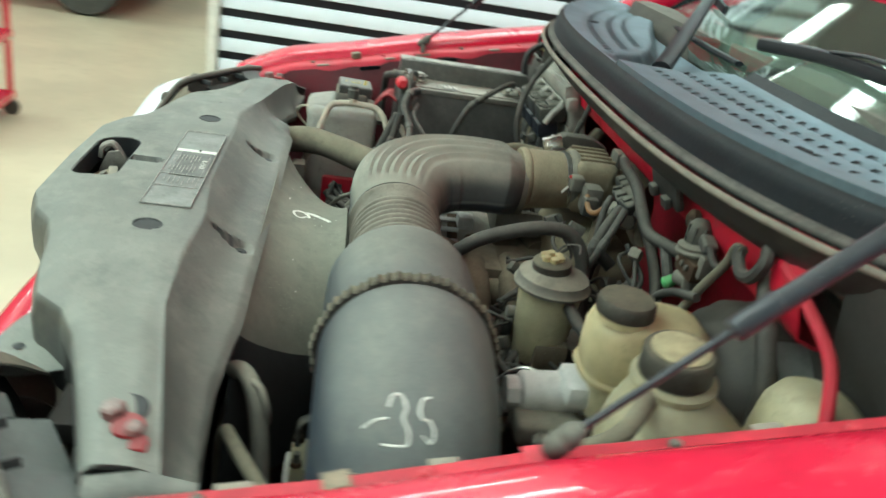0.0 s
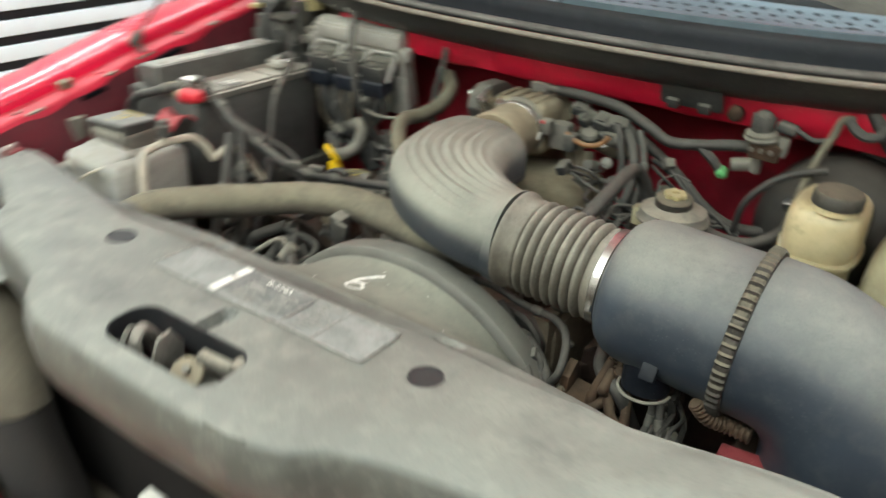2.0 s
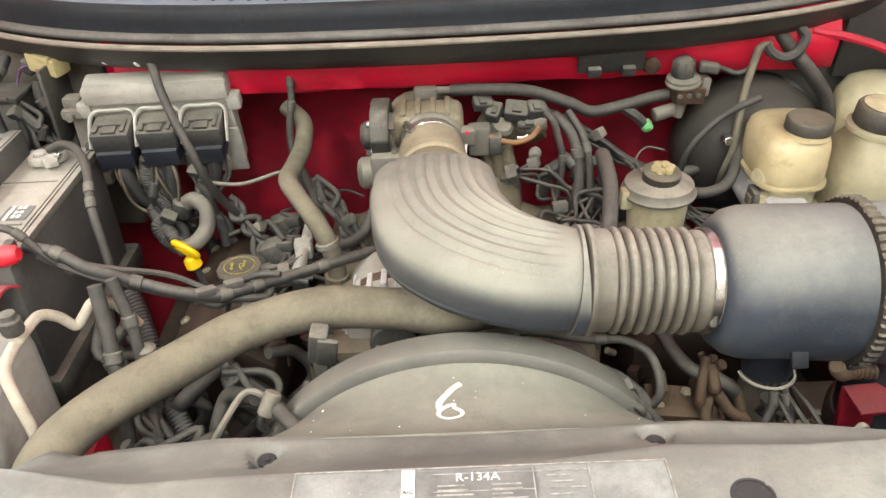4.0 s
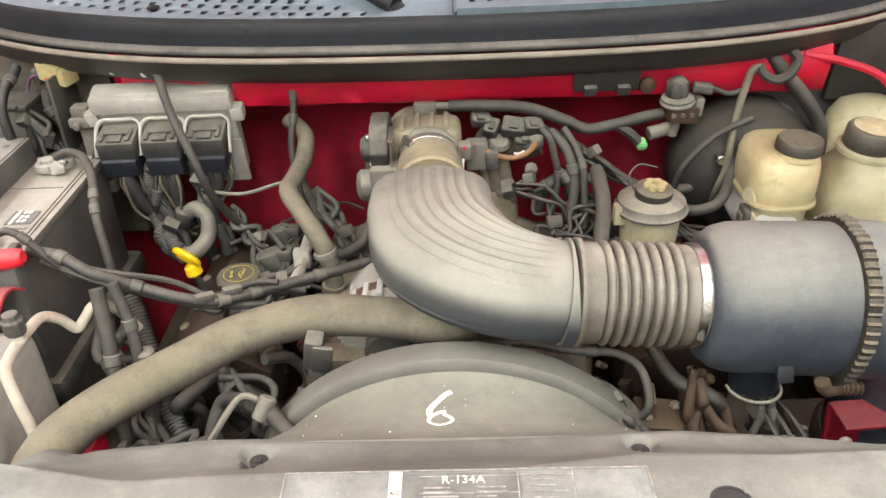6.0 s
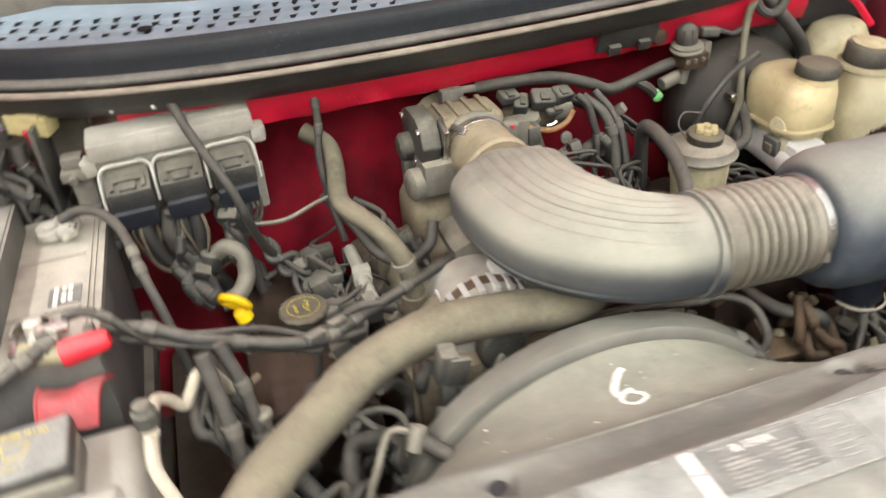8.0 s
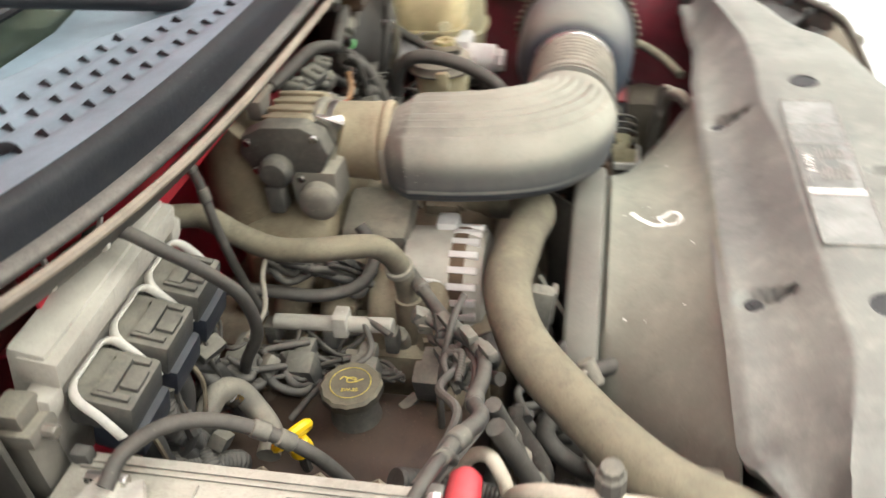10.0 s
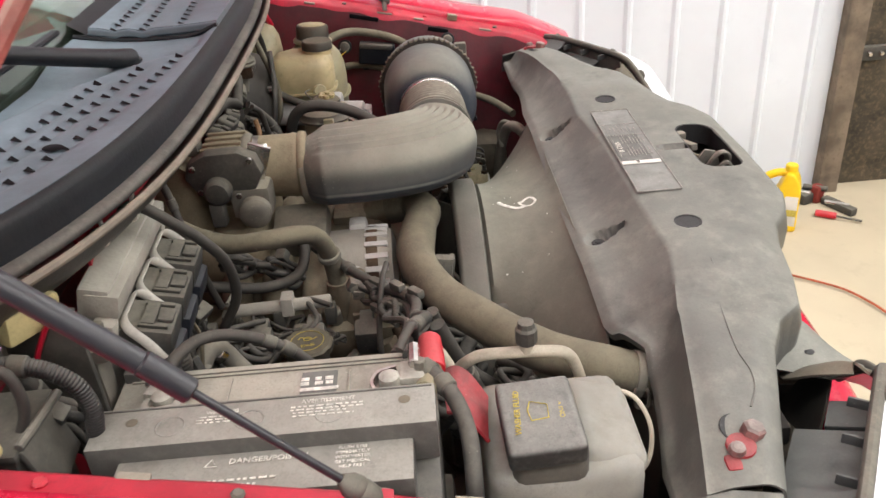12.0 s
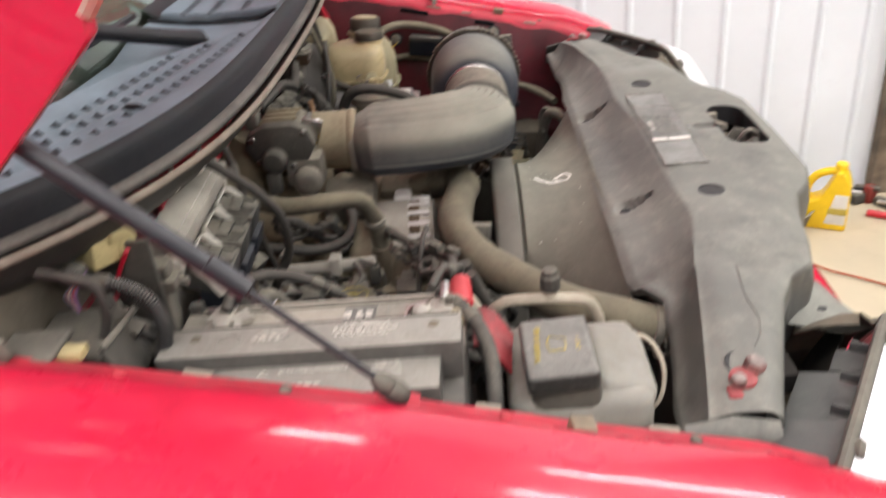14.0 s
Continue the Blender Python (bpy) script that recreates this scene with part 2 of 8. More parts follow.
# grimy, with a near-black base that holds the shade of the front gap
M_GAPDARK = mat("shaded_grimy_plastic", "1c1815", 0.7, dust=0.3, dust_col="54483a", scale=14, low=0.2, high=1.0, grime=0.4)
M_WIPER = mat("wiper_black", "15161a", 0.55, vary=0.1, scale=20, dust=0.1, dust_col="55575c", bump=0.05)
M_SEAL = mat("weatherstrip_rubber", "3a3733", 0.85, dust=0.75, dust_col="7f7a6f", scale=22, low=-0.2, high=0.8)
M_SEALB = mat("seal_lip", "7a7164", 0.55, dust=0.55, dust_col="a19782", scale=22)
M_FLOOR = mat("painted_concrete", "bdb196", 0.38, vary=0.1, scale=1.3, bump=0.05, bump_scale=40)
M_WALLW = mat("white_metal_panel", "dde4ea", 0.42, vary=0.04, scale=2, bump=0.02)
M_WALL = mat("plain_wall", "cfcdc6", 0.7, vary=0.05, scale=1.5)
M_CEIL = mat("ceiling_panel", "d9dad8", 0.7, vary=0.04, scale=1.5)
M_BLKSLAT = mat("black_slat_gap", "15171a", 0.6, vary=0.15)
M_POST = mat("galvanised_post", "75695a", 0.75, metal=0.1, vary=0.35, scale=9, bump=0.2, bump_scale=60)
M_DARKDOOR = mat("weathered_dark_panel", "2c2a26", 0.8, vary=0.5, scale=7, bump=0.4, bump_scale=60, dust=0.55, dust_col="7a6a50", low=-1.2, high=0.6, patch=0.9, grime=0.5)
M_LENS = mat("headlamp_lens", "e9ebec", 0.12, vary=0.03, coat=0.5)
M_CHROME = mat("chrome", "d8dadc", 0.1, metal=1.0, vary=0.03)
M_LABEL = mat("silver_sticker", "656660", 0.4, dust=0.7, dust_col="9c998f", vary=0.2, scale=25)
M_STPRINT = mat("faded_sticker_print", "96938a", 0.7, vary=0.35, scale=90)
M_LABELD = mat("dark_sticker_print", "55554f", 0.5, vary=0.4, scale=40, dust=0.6, dust_col="86837a")
M_LABELW = mat("white_sticker", "d9d6cc", 0.5, vary=0.08)
M_TAPE = mat("tape_wrap", "2f2e2c", 0.6, dust=0.6, dust_col="777062", scale=60)
M_GLASS = None


def glass():
    m = bpy.data.materials.new("windscreen_glass")
    m.use_nodes = True
    b = m.node_tree.nodes["Principled BSDF"]
    b.inputs["Base Color"].default_value = (0.55, 0.68, 0.6, 1)
    b.inputs["Roughness"].default_value = 0.03
    b.inputs["Transmission Weight"].default_value = 1.0
    b.inputs["IOR"].default_value = 1.5
    return m


M_GLASS = glass()
M_TUBE = emit("tube_glow", (1.0, 0.97, 0.92, 1), 9.0)


# ---------------------------------------------------------------- mesh helpers
def finish(name, bm, material, sharp=38):
    bmesh.ops.recalc_face_normals(bm, faces=bm.faces)
    me = bpy.data.meshes.new(name)
    bm.to_mesh(me)
    bm.free()
    if material:
        me.materials.append(material)
    for p in me.polygons:
        p.use_smooth = True
    me.set_sharp_from_angle(angle=radians(sharp))
    return me


def thing(name, base, label, category, group="", kind=""):
    ob = new(name)
    ob.empty_display_size = 0.05
    ob.location = base
    return tagged(ob, label, category, group, kind)


def part(name, bm, material, parent, label="", sharp=38):
    ob = new(name, finish(name, bm, material, sharp))
    ob.parent = parent
    ob.matrix_parent_inverse = Matrix.Translation(-Vector(parent.location)) if parent.type == "EMPTY" else Matrix.Identity(4)
    return tagged(ob, label)


def solo(name, bm, material, label, category, group="", kind="", sharp=38):
    return tagged(new(name, finish(name, bm, material, sharp)), label, category, group, kind)


def box(c, s, bevel=0.0, rot=(0, 0, 0), seg=2, bm=None):
    own = bmesh.new()
    bmesh.ops.create_cube(own, size=1)
    bmesh.ops.scale(own, vec=s, verts=own.verts)
    if bevel:
        bmesh.ops.bevel(own, geom=own.edges[:], offset=bevel, segments=seg, profile=0.6, affect="EDGES")
    bmesh.ops.transform(own, matrix=pose(*c, *rot), verts=own.verts)
    return join(bm, own) if bm else own


def join(bm, other):
    me = bpy.data.meshes.new("tmp")
    other.to_mesh(me)
    other.free()
    bm.from_mesh(me)
    bpy.data.meshes.remove(me)
    return bm


def lathe(profile, origin, axis=(0, 0, 1), seg=32, bm=None, wob=None):
    """profile: (radius, height) along the axis; ends are closed."""
    own = bmesh.new()
    q = Vector((0, 0, 1)).rotation_difference(Vector(axis).normalized())
    rings = []
    for r, h in profile:
        ring = []
        for i in range(seg):
            a = 2 * math.pi * i / seg
            rr = r + (wob(a, h) if wob else 0)
            ring.append(own.verts.new(Vector(origin) + q @ Vector((rr * math.cos(a), rr * math.sin(a), h))))
        rings.append(ring)
    for a, b in zip(rings, rings[1:]):
        for i in range(seg):
            own.faces.new((a[i], a[(i + 1) % seg], b[(i + 1) % seg], b[i]))
    own.faces.new(rings[0][::-1])
    own.faces.new(rings[-1])
    return join(bm, own) if bm else own


def rod(p0, p1, r, r1=None, seg=16, bev=None, bm=None):
    p0, p1 = Vector(p0), Vector(p1)
    l = (p1 - p0).length
    r1 = r if r1 is None else r1
    b = min(r, r1) * 0.15 if bev is None else bev
    return lathe([(r - b, 0), (r, b), (r1, l - b), (r1 - b, l)], p0, p1 - p0, seg, bm)


def curve_pts(pts, n=8):
    """Catmull-Rom through pts."""
    P = [Vector(p) for p in pts]
    P = [P[0] * 2 - P[1]] + P + [P[-1] * 2 - P[-2]]
    out = []
    for i in range(1, len(P) - 2):
        a, b, c, d = P[i - 1:i + 3]
        for k in range(n):
            t = k / n
            out.append(0.5 * ((2 * b) + (c - a) * t + (2 * a - 5 * b + 4 * c - d) * t * t + (3 * b - a - 3 * c + d) * t ** 3))
    return out + [P[-2]]


def sweep(pts, section, seg=14, n=8, bm=None, up=(0, 0, 1), smooth=True, cap=True):
    """Sweeps section(s, a) -> (side, up) offsets along pts; s from 0 to 1, a the angle."""
    own = bmesh.new()
    C = curve_pts(pts, n) if smooth else [Vector(p) for p in pts]
    rings = []
    side = None
    for i, p in enumerate(C):
        d = (C[min(i + 1, len(C) - 1)] - C[max(i - 1, 0)]).normalized()
        if side is None:
            ref = Vector(up) if abs(d.dot(Vector(up))) < 0.95 else Vector((0.3, 1, 0))
            side = d.cross(ref).normalized()
        else:
            side = (side - d * side.dot(d)).normalized()
        u = side.cross(d)
        s = i / (len(C) - 1)
        ring = []
        for k in range(seg):
            x, y = section(s, 2 * math.pi * k / seg)
            ring.append(own.verts.new(p + side * x + u * y))
        rings.append(ring)
    for a, b in zip(rings, rings[1:]):
        for k in range(seg):
            own.faces.new((a[k], a[(k + 1) % seg], b[(k + 1) % seg], b[k]))
    if cap:
        own.faces.new(rings[0][::-1])
        own.faces.new(rings[-1])
    return join(bm, own) if bm else own


def tube(pts, r, seg=10, n=8, bm=None, r1=None, smooth=True):
    r1 = r if r1 is None else r1
    return sweep(pts, lambda s, a: ((r + (r1 - r) * s) * math.cos(a), (r + (r1 - r) * s) * math.sin(a)), seg, n, bm, smooth=smooth)


def corrugated(pts, r, pitch, depth, seg=12, bm=None):
    """A convoluted loom: rings at an even pitch along a smooth path."""
    C = curve_pts(pts, 24)
    length = sum((b - a).length for a, b in zip(C, C[1:]))
    rows = max(8, int(length / pitch) * 4)
    d = [0]
    for a, b in zip(C, C[1:]):
        d.append(d[-1] + (b - a).length)
    even, j = [], 0
    for i in range(rows + 1):
        g = length * i / rows
        while j < len(C) - 2 and d[j + 1] < g:
            j += 1
        f = (g - d[j]) / max(1e-9, d[j + 1] - d[j])
        even.append(C[j].lerp(C[j + 1], f))
    k = [0]

    def sec(s, a):
        rr = r - depth * (1 if int(round(s * rows)) % 4 in (0, 1) else 0)
        return rr * math.cos(a), rr * math.sin(a)

    return sweep(even, sec, seg, bm=bm, smooth=False)


def sheet(rows, thick=0.0, skip=None, bm=None):
    """A grid of points; rows of equal length. skip(i, j): leave out that cell. thick: offset along the normals downwards."""
    own = bmesh.new()
    V = [[own.verts.new(p) for p in r] for r in rows]
    for i in range(len(V) - 1):
        for j in range(len(V[0]) - 1):
            if skip and skip(i, j):
                continue
            own.faces.new((V[i][j], V[i][j + 1], V[i + 1][j + 1], V[i + 1][j]))
    lone = [v for v in own.verts if not v.link_faces]
    bmesh.ops.delete(own, geom=lone, context="VERTS")
    bmesh.ops.recalc_face_normals(own, faces=own.faces)
    if thick:
        bmesh.ops.solidify(own, geom=own.faces[:], thickness=thick)
    return join(bm, own) if bm else own


def prism(poly, a, b, axis="x", bevel=0.0, bm=None):
    """A closed outline pulled from a to b along an axis; poly holds the other two coordinates in order."""
    own = bmesh.new()

    def at(p, h):
        return {"x": (h, p[0], p[1]), "y": (p[0], h, p[1]), "z": (p[0], p[1], h)}[axis]

    A = [own.verts.new(at(p, a)) for p in poly]
    B = [own.verts.new(at(p, b)) for p in poly]
    own.faces.new(A[::-1])
    own.faces.new(B)
    for i in range(len(poly)):
        j = (i + 1) % len(poly)
        own.faces.new((A[i], A[j], B[j], B[i]))
    bmesh.ops.recalc_face_normals(own, faces=own.faces)
    if bevel:
        bmesh.ops.bevel(own, geom=own.edges[:], offset=bevel, segments=2, profile=0.6, affect="EDGES")
    return join(bm, own) if bm else own


def interp(x, table):
    if x <= table[0][0]:
        return table[0][1]
    for (a, u), (b, v) in zip(table, table[1:]):
        if x <= b:
            t = (x - a) / (b - a)
            return u + (v - u) * t
    return table[-1][1]


def text(name, body, size, m, material, parent, label=""):
    """Lettering as a thin mesh at the pose m: x along the line, z out of the surface."""
    cu = bpy.data.curves.new(name, "FONT")
    cu.body, cu.size, cu.extrude, cu.resolution_u = body, size, 0.0003, 2
    cu.align_x, cu.align_y = "CENTER", "CENTER"
    tmp = bpy.data.objects.new(name, cu)
    me = bpy.data.meshes.new_from_object(tmp)
    bpy.data.objects.remove(tmp)
    me.transform(m)
    me.materials.clear()
    me.materials.append(material)
    ob = new(name, me)
    ob.parent = parent
    ob.matrix_parent_inverse = Matrix.Translation(-Vector(parent.location)) if parent.type == "EMPTY" else Matrix.Identity(4)
    return tagged(ob, label)


def bars(rows, m, h=0.003, bm=None):
    """Unreadable print: thin bars (x0, x1, y) on a surface at the pose m."""
    own = bmesh.new()
    for x0, x1, y in rows:
        box(((x0 + x1) / 2, y, 0.0003), (x1 - x0, h, 0.0006), bm=own)
    bmesh.ops.transform(own, matrix=m, verts=own.verts)
    return join(bm, own) if bm else own


def frame_on(c, xdir, ydir):
    """The pose of a surface: centre, direction of its writing, direction to the top of its letters."""
    x = Vector(xdir).normalized()
    y = (Vector(ydir) - x * Vector(ydir).dot(x)).normalized()
    z = x.cross(y)
    m = Matrix((x, y, z)).transposed().to_4x4()
    m.translation = c
    return m


# ---------------------------------------------------------------- workshop
WX0, WX1, WY0, WY1, WZ = -9.5, 2.06, -6.5, 6.5, 3.6
solo("floor", box(((WX0 + WX1) / 2, 0, -0.1), (WX1 - WX0 + 0.4, 13.4, 0.2)), M_FLOOR, "pale tan painted concrete workshop floor", "floor", kind="structure")
solo("ceiling", box(((WX0 + WX1) / 2, 0, WZ + 0.1), (WX1 - WX0 + 0.4, 13.4, 0.2)), M_CEIL, "plain white workshop ceiling", "ceiling", kind="structure")
solo("wall_back", box(((WX0 + WX1) / 2, WY1 + 0.1, WZ / 2), (WX1 - WX0, 0.2, WZ)), M_WALL, "plain light workshop wall", "wall", kind="structure")
solo("wall_front", box(((WX0 + WX1) / 2, WY0 - 0.1, WZ / 2), (WX1 - WX0, 0.2, WZ)), M_WALL, "plain light workshop wall", "wall", kind="structure")
solo("wall_far", box((WX0 - 0.1, 0, WZ / 2), (0.2, 13.0, WZ)), M_WALL, "plain light workshop wall", "wall", kind="structure")


def ribbed_wall():
    """White sheet-metal panels with trapezoid ribs, standing upright."""
    prof = []
    y = -1.40
    while y < WY1:
        prof += [(WX1, y), (WX1, y + 0.083), (WX1 - 0.014, y + 0.096), (WX1 - 0.014, y + 0.108), (WX1, y + 0.121)]
        y += 0.1965
    prof.append((WX1, WY1))
    rows = [[Vector((px, py, z)) for px, py in prof] for z in (0, WZ)]
    wall = solo("wall_panelled", sheet(rows), M_WALLW, "white ribbed sheet-metal workshop wall", "wall", kind="structure", sharp=20)
    bm = box((WX1 + 0.11, 2.53, WZ / 2), (0.2, 7.94, WZ))
    part("wall_core", bm, M_WALL, wall)
    return wall


ribbed_wall()
solo("door_post", box((WX1 - 0.01, -1.445, WZ / 2), (0.10, 0.088, WZ), 0.004), M_POST, "weathered grey-brown door post beside the white wall", "door post", kind="structure")
dark = thing("door_1", (WX1 + 0.03, -2.3, 0), "dark weathered workshop door panel with rusty stains", "door", kind="structure")
part("door_leaf", box((WX1 + 0.05, -2.30, 1.3), (0.06, 1.6, 2.6), 0.004), M_DARKDOOR, dark)
part("hinge_plate", box((WX1 - 0.0, -1.56, 0.62), (0.03, 0.13, 0.06), 0.003), M_BLACK, dark)
for dy in (-0.03, 0.02):
    part("bolt", rod((WX1 - 0.014, -1.56 + dy, 0.62), (WX1 - 0.03, -1.56 + dy, 0.62), 0.009, seg=8), M_STEEL, dark)
solo("wall_side", box((WX1 + 0.11, -4.9, WZ / 2), (0.2, 3.3, WZ)), M_WALL, "plain light workshop wall", "wall", kind="structure")

# striped slatted screen behind the passenger side
SX = -2.9
screen = thing("slatted_screen", (SX, 2.0, 0), "tall screen of white horizontal slats with black gaps", "screen", kind="structure")
part("backing", box((SX - 0.04, 2.05, 1.3), (0.03, 4.9, 2.6)), M_BLKSLAT, screen)
part("edge_post", box((SX + 0.0, -0.41, 1.3), (0.1, 0.045, 2.6), 0.004), M_WHITEPL, screen)
slat0 = box((0, 0, 0), (0.03, 4.86, 0.063), 0.004)
slat_mesh = finish("slat", slat0, M_WALLW)
for i in range(23):
    ob = new("slat", slat_mesh)
    ob.parent = screen
    ob.location = Vector((0, 0.05, 0.0325 + i * 0.105))

# ceiling lights: housing and two tubes each; rows at x 0.2 and -2.2 are added
for lx, ly in LIGHT_ROWS:
    fx = thing("ceiling_light", (lx, ly, WZ), "long white ceiling fixture with two glowing tubes, out of view", "ceiling light", "workshop lights")
    part("housing", box((lx, ly, WZ - 0.05), (0.24, 2.4, 0.09), 0.01), M_WHITEPL, fx)
    for dx in (-0.06, 0.06):
        part("tube", rod((lx + dx, ly - 1.15, WZ - 0.115), (lx + dx, ly + 1.15, WZ - 0.115), 0.016, seg=10), M_TUBE, fx)


# ---------------------------------------------------------------- fenders, firewall, cowl, hood
def fender_z(y):
    return interp(y, [(-0.35, 1.0), (-0.15, 1.095), (-0.03, 1.145), (0.10, 1.195), (0.25, 1.228), (0.43, 1.275), (0.65, 1.322), (0.85, 1.365), (1.2, 1.42)])


M_FLANGE = mat("flange_red_dusty", "bd1033", 0.4, vary=0.22, scale=14, bump=0.05, dust=0.22, dust_col="9a6a60", low=0.3, high=1.0)


def fender(sx, label):
    root = thing("fender", (sx * 0.9, 0.3, 0.3), label, "fender", "front fenders")
    rows = []
    for i in range(97):
        y = -0.03 + i * 1.23 / 96
        z = fender_z(y)
        nose = max(0.0, (0.12 - y) / 0.46)
        out = 0.17 * nose ** 1.7
        sec = [(0.752, -0.035), (0.754, -0.006), (0.762, 0.0), (0.785, 0.001), (0.79, 0.004), (0.793, 0.016), (0.798, 0.0215), (0.81, 0.0252), (0.82, 0.0270), (0.83, 0.0282), (0.845, 0.0291), (0.86, 0.0290), (0.88, 0.0272), (0.905, 0.0215), (0.935, 0.008), (0.955, -0.012), (0.97, -0.036), (0.982, -0.08), (0.992, -0.16), (1.0, -0.26), (0.995, -0.40), (0.985, -0.55)]
        rip = 0.0010 * math.sin(y * 55) + 0.0010 * math.sin(y * 23 + sx)
        rows.append([Vector((sx * (px + (rip if px < 0.765 else 0) - (px - 0.75) * out * 1.2 - out * 0.35), y, z + pz - 0.10 * nose ** 2 + (rip * 0.7 if px < 0.79 else 0))) for px, pz in sec])
    part("outer_panel", sheet([r[4:] for r in rows], 0.004), M_RED, root, sharp=60)
    part("inner_flange", sheet([r[:5] for r in rows], 0.003), M_FLANGE, root, "dusty red inner flange", sharp=60)
    # inner apron below the flange
    rows = []
    for i in range(25):
        y = -0.1 + i * 1.0 / 24
        z = fender_z(y)
        wave = 0.012 * math.sin(i * 1.3) + 0.01 * math.sin(i * 0.47)
        rows.append([Vector((sx * (0.757 + 0.0), y, z - 0.012)), Vector((sx * (0.745), y, z - 0.05)), Vector((sx * (0.738 + wave), y, z - 0.1)), Vector((sx * (0.735 + wave), y, z - 0.2)), Vector((sx * 0.70, y, z - 0.30)), Vector((sx * 0.66, y, z - 0.36)), Vector((sx * 0.62, y, z - 0.50))])
    # the darker red also carries the shade below the flange
    part("inner_apron", sheet(rows, 0.003), M_APRON, root, "dusty red painted inner apron with shade in its colour", sharp=60)
    part("flange_clip", box((sx * 0.781, 0.263, fender_z(0.263) + 0.009), (0.020, 0.022, 0.014), 0.002, rot=(13, 0, 8)), M_CLIP, root, "weathered tan metal clip")
    for y, w in ((0.185, 0.030), (0.345, 0.024), (0.425, 0.036), (0.60, 0.026)):
        part("sealant_patch", box((sx * 0.757, y, fender_z(y) - 0.0035), (0.010, w, 0.004), 0.0015, rot=(12, 0, 0)), M_SEALB, root, "cracked tan sealant on the flange")
    for y, w in ((0.30, 0.05), (0.475, 0.07)):
        # black strip puts the shade under the flange into colour
        part("flange_shade_strip", box((sx * 0.750, y, fender_z(y) - 0.020), (0.006, w, 0.010), 0.002, rot=(13, 0, 0)), M_VENT, root, "black strip for the shade below the flange")
    part("rear_bumper", lathe([(0.010, 0), (0.011, 0.003), (0.009, 0.009), (0.007, 0.016), (0.004, 0.018)], (sx * 0.768, 0.76, fender_z(0.76) + 0.001), seg=14), M_GREYP, root, "grey rubber hood bumper")
    for k, y in enumerate((0.16, 0.33, 0.52, 0.66)):
        part("flange_bolt", lathe([(0.0055, 0), (0.006, 0.002), (0.004, 0.004)], (sx * 0.772, y, fender_z(y) + 0.001), (0, -0.2, 1), 8), M_REDIN if k % 2 else M_BLACK, root, sharp=20)
    part("apron_clip", box((sx * 0.738, 0.25, 1.165), (0.02, 0.03, 0.05), 0.006), M_GREYP, root)
    return root


M_CLIP = mat("weathered_clip", "7a6a55", 0.7, metal=0.2, vary=0.35, scale=60, dust=0.5, dust_col="9a8d76")
fender(-1, "glossy red passenger-side front fender with dusty inner flange")
fender(1, "glossy red driver-side front fender with dusty inner flange")

# firewall
fw = thing("firewall", (0, 0.76, 0.6), "red painted firewall panel behind the engine", "firewall")
rows = []
for i in range(41):
    x = -0.49 + i * 1.08 / 40
    wob = 0.006 * math.sin(i * 1.1)
    rows.append([Vector((x, 0.72 + wob, 1.39)), Vector((x, 0.705 + wob, 1.36)), Vector((x, 0.706 + wob, 1.335)), Vector((x, 0.716, 1.30)), Vector((x, 0.735 + wob, 1.292)), Vector((x, 0.77, 1.285))])
part("panel", sheet(rows, 0.003), M_REDIN, fw, sharp=60)
rows = []
for i in range(41):
    x = -0.78 + i * 1.56 / 40
    rows.append([Vector((x, 0.772, 1.287)), Vector((x, 0.84, 1.275)), Vector((x, 0.865, 1.25)), Vector((x, 0.87 + 0.006 * math.sin(i), 1.1)), Vector((x, 0.87, 0.6))])
# the darker red also carries the shade of the recessed lower wall
part("lower_panel", sheet(rows, 0.003), M_FWALL, fw, "dirty red lower firewall with recess shade in its colour", sharp=60)
part("bracket", box((0.250, 0.687, 1.340), (0.100, 0.012, 0.048), 0.006, rot=(20, 0, 0)), M_BLACK, fw, "black plastic cover")
for bx_ in (0.225, 0.275):
    part("bracket_tab", box((bx_, 0.681, 1.322), (0.020, 0.010, 0.016), 0.003, rot=(20, 0, 0)), M_BLACK, fw)


def seal_y(x):
    return 0.622 + 0.02 * x * x + 0.46 * x ** 4


def seal_z(x):
    return 1.401 + 0.03 * x * x


# cowl: gutter below, seal, dark edge, grille halves
cowl = thing("cowl", (0, 0.75, 1.30), "dusty blue-grey plastic cowl with rows of slotted vents", "cowl")
XS = [-0.80 + i * 1.6 / 64 for i in range(65)]
rows = [[Vector((x, seal_y(x) + a, seal_z(x) + b)) for a, b in ((0.075, -0.058), (0.055, -0.05), (0.035, -0.04), (0.018, -0.024), (0.006, -0.007), (0.0, 0.0))] for x in XS]
part("gutter", sheet(rows, 0.003), M_BLACK, cowl, "dusty black plastic gutter", sharp=60)
part("seal_lip", sweep([(x, seal_y(x) - 0.003, seal_z(x) - 0.001) for x in XS], lambda s, a: (0.0045 * math.cos(a), 0.0045 * math.sin(a)), 8, smooth=False), M_SEALB, cowl, "pale grey seal lip")
part("weatherstrip", sweep([(x, seal_y(x) + 0.016, seal_z(x) + 0.007) for x in XS], lambda s, a: (0.011 * math.cos(a), 0.007 * math.sin(a)), 12, smooth=False), M_SEAL, cowl, "dusty rubber weatherstrip", sharp=60)
rows = [[Vector((x, seal_y(x) + a, seal_z(x) + b)) for a, b in ((0.014, 0.004), (0.017, 0.014), (0.018, 0.028), (0.020, 0.040), (0.024, 0.047), (0.031, 0.050))] for x in XS]
part("front_edge", sheet(rows, 0.003), M_COWLEDGE, cowl, "dark dusty cowl edge", sharp=60)
VENT_ROWS = ((0.055, 0.107, 0.085), (0.097, 0.150, 0.095), (0.136, 0.200, 0.090))
